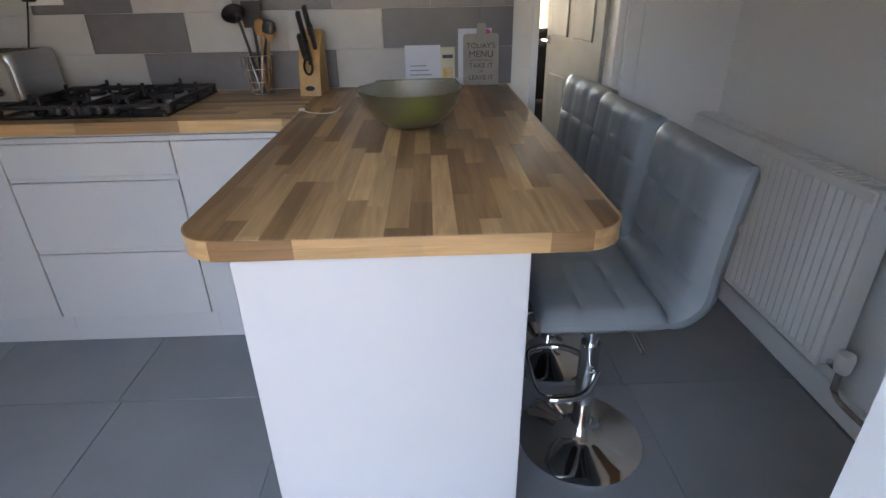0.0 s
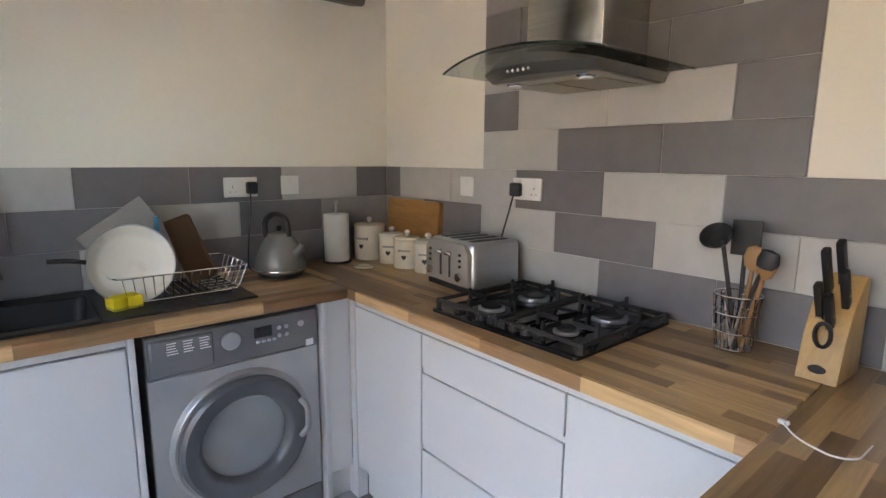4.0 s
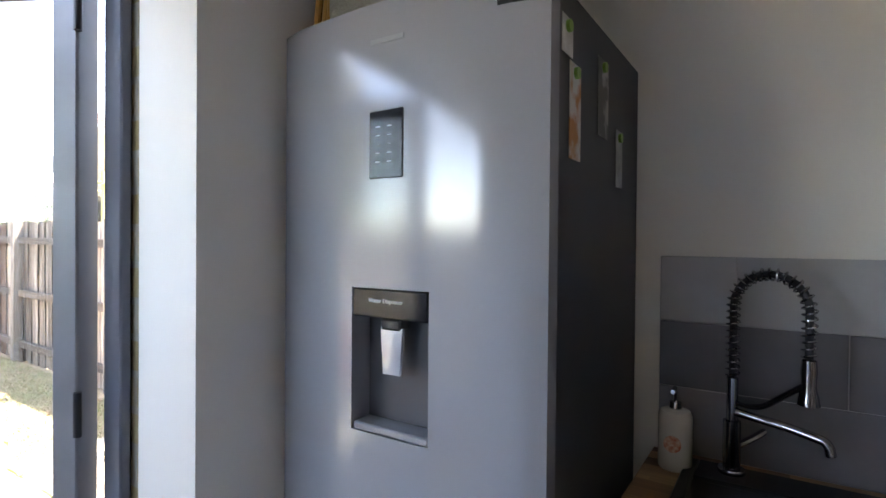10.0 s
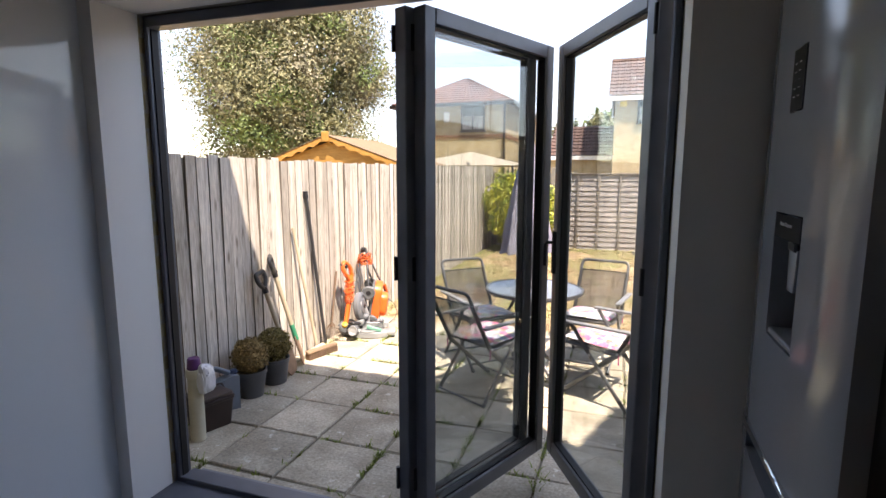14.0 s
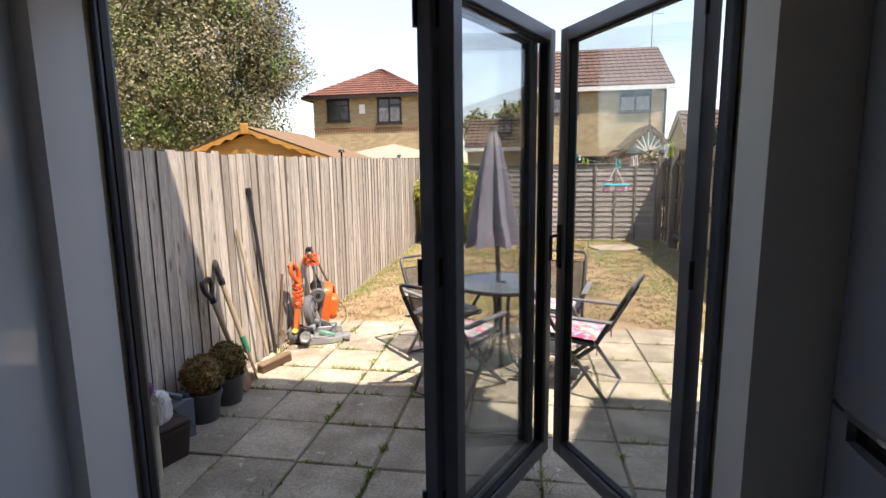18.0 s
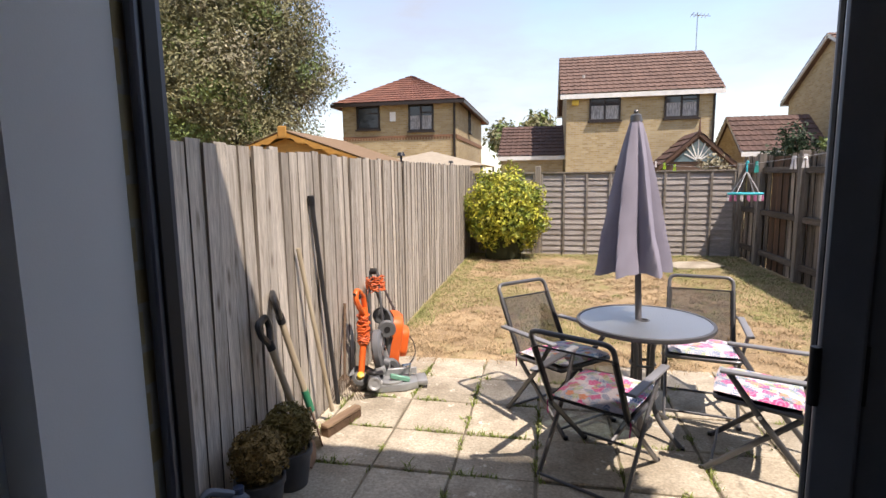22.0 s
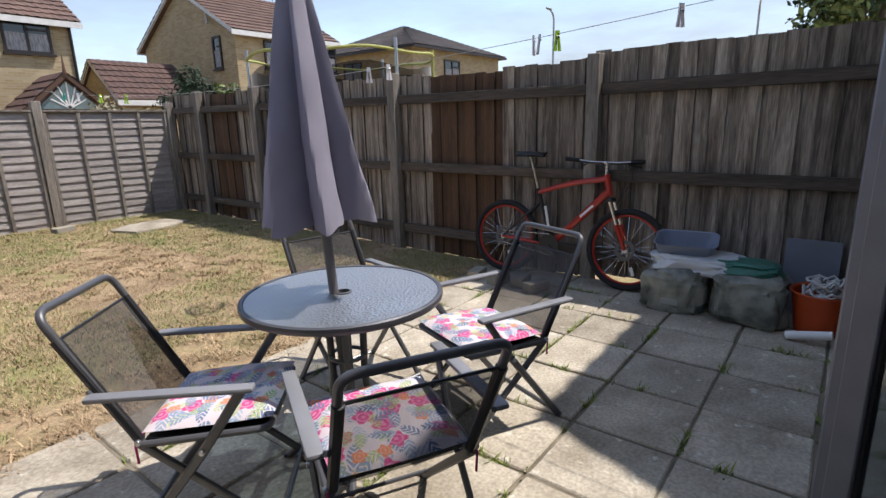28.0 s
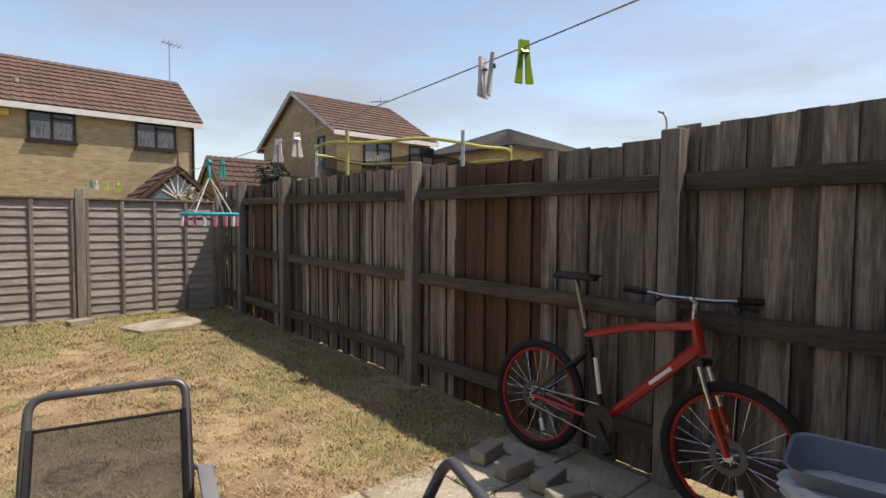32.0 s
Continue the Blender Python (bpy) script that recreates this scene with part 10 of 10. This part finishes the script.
# conservatory porch in front of it
pc_, ox, oy = gable_house("porch", "small glazed porch with a brown gable against the brick house", -6.6, -4.4, -20.9, -19.2, -0.3, 1.75, 2.75, False, ROOFD, 0.15, mat("porch_frame", (0.10, 0.06, 0.04), 0.6), mat("porch_timber", (0.085, 0.045, 0.028), 0.6))
part("gable_glass", prism([(-0.8, 2.1), (0.8, 2.1), (0, 2.85)], -0.01, 0.01, m=Matrix.Translation((0, 0.87, 0)) @ FLIP), mat("gable_glass", (0.14, 0.20, 0.22), 0.1, spec=0.8), pc_)
for a in range(-60, 61, 20):
    q = radians(a)
    part("glazing_bar", box(-0.018, 0.018, -0.02, 0.02, 0.0, (0.72 if abs(a) < 30 else 0.80) * (1 - abs(a) / 160), m=Matrix.Translation((0, 0.885, 2.12)) @ Matrix.Rotation(q, 4, "Y")), FASCIA, pc_)
part("finial", cyl(0.05, 0.5, Matrix.Translation((0, 0.95, 3.05)), 8, r2=0.01), mat("brown_finial", (0.12, 0.06, 0.04), 0.6), pc_)
# low link roof between the two houses
gr, ox, oy = gable_house("garage", "low garage with a red-brown tiled roof", -1.1, 1.5, -28.0, -22.5, -0.3, 2.25, 3.65, True, ROOFD, 0.15)
gr, ox, oy = gable_house("garage", "low garage with a pale rendered gable", -10.0, -7.4, -24.0, -20.5, -0.3, 2.2, 3.5, True, ROOFD, 0.15)
# houses beyond the west fence
h3, ox, oy = gable_house("gable_end_house", "brick house with a white-edged gable facing the garden", -15.45, -10.95, -26.05, -19.15, -0.3, 4.6, 6.5, True, ROOFB)
window(h3, Matrix.Translation((-10.95 - ox + 0.02, -20.6 - oy, 3.6)) @ Matrix.Rotation(radians(90), 4, "Z"), 0.55, 1.15, 0, True)
for k in range(2):
    window(h3, Matrix.Translation((-12.1 - 2.2 * k - ox, -19.15 - oy + 0.02, 3.6)) @ FACE, 1.3, 1.0)
vent_pipe(h3, 2.4, 2.0, 5.2)
part("aerial_mast", tube([(-2.0, 0, 6.3), (-2.0, 0, 7.3)], 0.02, 6), STEEL_DK, h3)
part("aerial_boom", tube([(-2.5, 0, 7.2), (-1.4, 0, 7.0)], 0.015, 5), STEEL_DK, h3)
for k in range(6):
    part("aerial_arm", tube([(-2.4 + 0.18 * k, -0.3, 7.18 - 0.03 * k), (-2.4 + 0.18 * k, 0.3, 7.18 - 0.03 * k)], 0.012, 5), STEEL_DK, h3)
h4, ox, oy = hip_house("hipped_house", "brick house with a hipped grey-brown roof beyond the west fence", -28.5, -20.5, -27.0, -19.0, -0.3, 4.9, 6.7, ROOFG)
window(h4, Matrix.Translation((-20.5 - ox + 0.02, -24.0 - oy, 3.6)) @ Matrix.Rotation(radians(90), 4, "Z"), 1.4, 1.1)
window(h4, Matrix.Translation((-23.0 - ox, -19.0 - oy + 0.02, 3.6)) @ FACE, 1.4, 1.1)
h5, ox, oy = hip_house("hipped_house", "distant low brick house with a grey roof", -46, -36, -22, -12, -0.3, 4.3, 6.0, ROOFG)

# this house's upper storey, and the neighbours in its row
OWN = thing("own_house", "buff brick upper storey of this house", "house", (-0.85, 3.5, 0))
part("wall", box(-1.95, 2.36, -4.06, 4.3, 2.51, 4.72), BRICK, OWN)
for a_, b_ in (((-2.79, DX0), (YO, YD - 0.201)), ((DX1, 1.52), (YO, YD - 0.201))):
    part("wall", box(a_[0] + 0.85, a_[1] + 0.85, b_[0] - 3.5, b_[1] - 3.5, -0.16, 2.505), BRICK, OWN)
part("lintel", box(DX0 + 0.85, DX1 + 0.85, YO - 3.5, YD - 0.201 - 3.5, DZ, 2.505), BRICK, OWN)
part("wall", box(-1.94 - 0.0, -1.661, -4.05, 1.8, -0.16, 2.505), BRICK, OWN)
roof_slope("roof", (-2.05, -4.2, 4.70), (2.36, -4.2, 4.70), (2.36, 0.1, 7.4), (-2.05, 0.1, 7.4), ROOFB, OWN)
roof_slope("roof", (2.36, 4.4, 4.70), (-2.05, 4.4, 4.70), (-2.05, 0.1, 7.4), (2.36, 0.1, 7.4), ROOFB, OWN)
nb1, ox, oy = gable_house("neighbour_house", "buff brick house next door to the east", 1.54, 7.9, YO, 7.8, G, 4.72, 7.4, True, ROOFB, 0.12)
nb2, ox, oy = gable_house("neighbour_house", "buff brick house next door to the west", -10.0, -3.72, YO, 7.8, G, 4.72, 7.4, True, ROOFB, 0.12)

# ---- garden shed over the east fence ----
sh = thing("garden_shed", "golden timber shed with a wavy-edged gable over the fence", "shed", (3.6, -8.2, G))
sh.scale = (1.06, 1.0, 1.015)
HONEY = mat("honey_timber", (0.46, 0.24, 0.055), 0.7, scale=2, stretch=(1, 9, 9), col2=(0.38, 0.19, 0.04), grain=0.15, gscale=14)
part("wall", box(-1.35, 1.35, -1.4, 0.85, 0.0, 1.68), HONEY, sh)
part("gable", prism([(-1.35, 1.68), (1.35, 1.68), (0, 2.12)], -0.85, -0.83, m=FLIP), HONEY, sh)
for s in (-1, 1):
    bm = bmesh.new()
    n = 28
    top, bot = [], []
    for i in range(n + 1):
        t = i / n
        x, z = s * 1.65 * t, 2.24 - 0.60 * t
        top.append((bm.verts.new((x, 0.90, z)), bm.verts.new((x, 0.93, z))))
        zb = z - 0.10 - 0.022 * math.cos(t * 44)
        bot.append((bm.verts.new((x, 0.90, zb)), bm.verts.new((x, 0.93, zb))))
    for i in range(n):
        bm.faces.new((top[i][1], top[i + 1][1], bot[i + 1][1], bot[i][1]))
        bm.faces.new((bot[i][0], bot[i + 1][0], top[i + 1][0], top[i][0]))
        bm.faces.new((top[i][0], top[i + 1][0], top[i + 1][1], top[i][1]))
        bm.faces.new((bot[i][1], bot[i + 1][1], bot[i + 1][0], bot[i][0]))
    part("bargeboard", bm, HONEY, sh)
    q = bmesh.new()
    vs = [q.verts.new(p) for p in ((0, 0.93, 2.25), (s * 1.68, 0.93, 1.64), (s * 1.68, -1.5, 1.64), (0, -1.5, 2.25), (0, 0.93, 2.22), (s * 1.68, 0.93, 1.61), (s * 1.68, -1.5, 1.61), (0, -1.5, 2.22))]
    for f in ((0, 1, 2, 3), (7, 6, 5, 4), (0, 4, 5, 1), (1, 5, 6, 2), (2, 6, 7, 3)):
        q.faces.new([vs[i] for i in f])
    part("roof", q, mat("brown_felt%d" % s, (0.20, 0.13, 0.075), 0.9, bump=0.3, bscale=100), sh)
part("finial", box(-0.07, 0.07, 0.94, 0.96, 2.12, 2.30, 0.01, m=Matrix.Identity(4)), HONEY, sh)
gz = thing("garden_canopy", "beige garden canopy behind the fence", "canopy", (2.6, -13.5, G))
bm = bmesh.new()
ap = bm.verts.new((0, 0, 2.22))
cs = [bm.verts.new((x, y, 1.80)) for x, y in ((-1.6, -1.5), (1.6, -1.5), (1.6, 1.5), (-1.6, 1.5))]
for i in range(4):
    bm.faces.new((cs[i], cs[(i + 1) % 4], ap))
part("top", bm, mat("beige_canopy", (0.34, 0.29, 0.22), 0.85), gz)
for x in (-1.5, 1.5):
    for y in (-1.4, 1.4):
        part("post", cyl(0.03, 1.81, Matrix.Translation((x, y, 0)), 8), FRAME, gz)
for y in (-5.05, -8.0):
    q = thing("solar_light", "small black solar lamp on the fence top", "lamp", (1.10, y, 1.50))
    part("stake", cyl(0.012, 0.10, None, 8), BLACK, q)
    part("shade", cyl(0.045, 0.035, Matrix.Translation((0, 0, 0.085)), 14, r2=0.03), BLACK, q)

# ---- trampoline beyond the west fence ----
tp = thing("trampoline", "trampoline with dark netting and a yellow top rim beyond the fence", "trampoline", (-7.0, -9.3, G))
YEL = mat("yellow_foam_tube", (0.42, 0.43, 0.13), 0.7)
part("rim", tube([(1.75 * math.cos(2 * math.pi * k / 40), 1.75 * math.sin(2 * math.pi * k / 40), 2.52 + 0.03 * math.cos(12 * math.pi * k / 40)) for k in range(40)], 0.026, 8, closed=True), YEL, tp)
bm = bmesh.new()
r0 = [bm.verts.new((1.70 * math.cos(2 * math.pi * k / 40), 1.70 * math.sin(2 * math.pi * k / 40), 0.8)) for k in range(40)]
r1 = [bm.verts.new((1.70 * math.cos(2 * math.pi * k / 40), 1.70 * math.sin(2 * math.pi * k / 40), 2.28 + 0.06 * math.cos(12 * math.pi * k / 40))) for k in range(40)]
for k in range(40):
    bm.faces.new((r0[k], r0[(k + 1) % 40], r1[(k + 1) % 40], r1[k]))
part("net", bm, glass("black_net", (0.30, 0.30, 0.31), 0.7, 0.01), tp)
part("mat", cyl(1.7, 0.03, Matrix.Translation((0, 0, 0.78)), 40), BLACK, tp)
for k in range(6):
    a = 2 * math.pi * (k + 0.3) / 6
    part("pole", cyl(0.03, 2.7, Matrix.Translation((1.76 * math.cos(a), 1.76 * math.sin(a), 0)), 10), STEEL if k % 2 else YEL, tp)


# ---- trees ----
def tree(name, label, at, height, crown, n_leaves, leaf_size, materials, seed, trunk_r=0.16, lobes=9, full=False):
    t = thing(name, label, "tree", at)
    rr = random.Random(seed)
    BARK = bpy.data.materials.get("tree_bark") or mat("tree_bark", (0.16, 0.12, 0.09), 0.95, scale=4, stretch=(6, 6, 1), bump=0.5, bscale=30)
    part("trunk", tube([(0, 0, 0), (0.05, 0.03, height * 0.3), (-0.05, 0.0, height * 0.6), (0.02, 0.02, height * 0.85)], trunk_r, 10, r_end=trunk_r * 0.3), BARK, t)
    centres = []
    for k in range(lobes):
        a = 2.4 * k + rr.uniform(-0.4, 0.4)
        s = (k + 0.5) / lobes
        z = height * (0.40 + 0.52 * s)
        r = crown * (0.70 * math.sin(math.pi * min(1.0, 0.22 + 0.78 * (1 - s) * 0.9)) + 0.05)
        c = Vector((r * math.cos(a), r * math.sin(a), z))
        if full:  # a rounded, dense crown that hangs almost to the ground
            e_, q = rr.uniform(-0.85, 0.95), rr.uniform(0.25, 0.66)
            w = crown * q * math.sqrt(1 - e_ * e_ * 0.8)
            c = Vector((w * math.cos(a), w * math.sin(a), height * (0.56 + 0.34 * e_)))
        centres.append((c, crown * (rr.uniform(0.27, 0.40) if full else rr.uniform(0.36, 0.52))))
        part("limb", tube([(0, 0, height * (0.25 + 0.4 * s)), tuple(c * 0.55 + Vector((0, 0, z * 0.35))), tuple(c)], trunk_r * 0.32, 6, r_end=0.015), BARK, t)
    spots = [[] for _ in materials]
    while sum(map(len, spots)) < n_leaves:
        c, r = rr.choice(centres)
        d = Vector((rr.gauss(0, 1), rr.gauss(0, 1), rr.gauss(0, 1))).normalized()
        k = 1 + 0.5 * noise.noise(d * 2.1 + c) + 0.3 * noise.noise(d * 5 + c)
        p = c + d * r * k * rr.uniform(0.30, 1.0) ** 0.7
        which = min(len(materials) - 1, max(0, int((noise.noise(p * 0.8 + Vector((seed, 0, 0))) * 0.9 + 0.5) * len(materials))))
        spots[which].append((p, (d + Vector((0, 0, 0.6))).normalized()))
    for sp_, m_ in zip(spots, materials):
        if sp_:
            me = leaf_cloud(sp_, leaf_size, seed)
            me.materials.append(m_)
            ob = new("crown", me)
            ob.parent = t
    return t


TL1 = mat("olive_tree_leaf", (0.19, 0.178, 0.088), 0.65, island=0.28, scale=3, col2=(0.14, 0.135, 0.062))
TL2 = mat("grey_green_tree_leaf", (0.25, 0.225, 0.145), 0.65, island=0.28, scale=3, col2=(0.19, 0.168, 0.10))
TL3 = mat("fresh_green_leaf", (0.13, 0.17, 0.045), 0.6, island=0.30, scale=3, col2=(0.09, 0.125, 0.035))
TL4 = mat("dark_conifer_leaf", (0.02, 0.045, 0.018), 0.7, island=0.4, scale=3)
tree("large_tree", "large olive and grey-green garden tree beyond the fence", (12.0, -18.2, -0.3), 10.2, 5.35, 190000, 0.062, [TL3, TL1, TL1, TL2], 21, 0.22, 40, True)
tree("distant_tree", "distant dark green tree above the west fence", (-33, -0.9, -0.3), 9.2, 3.4, 7000, 0.22, [TL4, TL3], 33, 0.3, 9)
tree("distant_tree", "distant grey-green tree between the houses", (1.6, -52, -0.3), 7.4, 3.6, 4500, 0.3, [TL1, TL3], 41, 0.3, 8)
tree("distant_tree", "distant hedge-like tree beyond the west fence", (-52, -22, -0.3), 5.8, 4.5, 3000, 0.4, [TL3, TL1], 43, 0.3, 8)
tree("conifer", "small dark conifer beyond the west fence corner", (-6.3, -13.5, -0.3), 2.75, 0.75, 5000, 0.05, [TL4, TL4], 51, 0.08, 9)
tree("shrub", "yellow-green spiky shrub beyond the west fence", (-6.9, -12.2, -0.3), 2.5, 0.8, 2600, 0.07, [TL3, TL2], 53, 0.06, 7)
tree("shrub", "olive shrub beyond the back fence", (-5.0, -14.0, -0.3), 2.05, 0.8, 2200, 0.06, [TL2, TL1], 57, 0.06, 6)
for x, y, h in ((-38, -20, 9.0), (-45, -7.6, 8.9)):
    q = thing("street_lamp", "distant tall grey street lamp", "street lamp", (x, y, -0.3))
    part("column", tube(rounded([(0, 0, 0), (0, 0, h), (1.2, 0.2, h + 0.25)], 0.6), 0.08, 8, r_end=0.05), mat("grey_lamp_post", (0.35, 0.36, 0.36), 0.5, 0.4) if x == -38 else bpy.data.materials["grey_lamp_post"], q)
    part("lamp_head", box(0.9, 1.6, 0.1, 0.3, h + 0.17, h + 0.29, 0.03), bpy.data.materials["grey_lamp_post"], q)
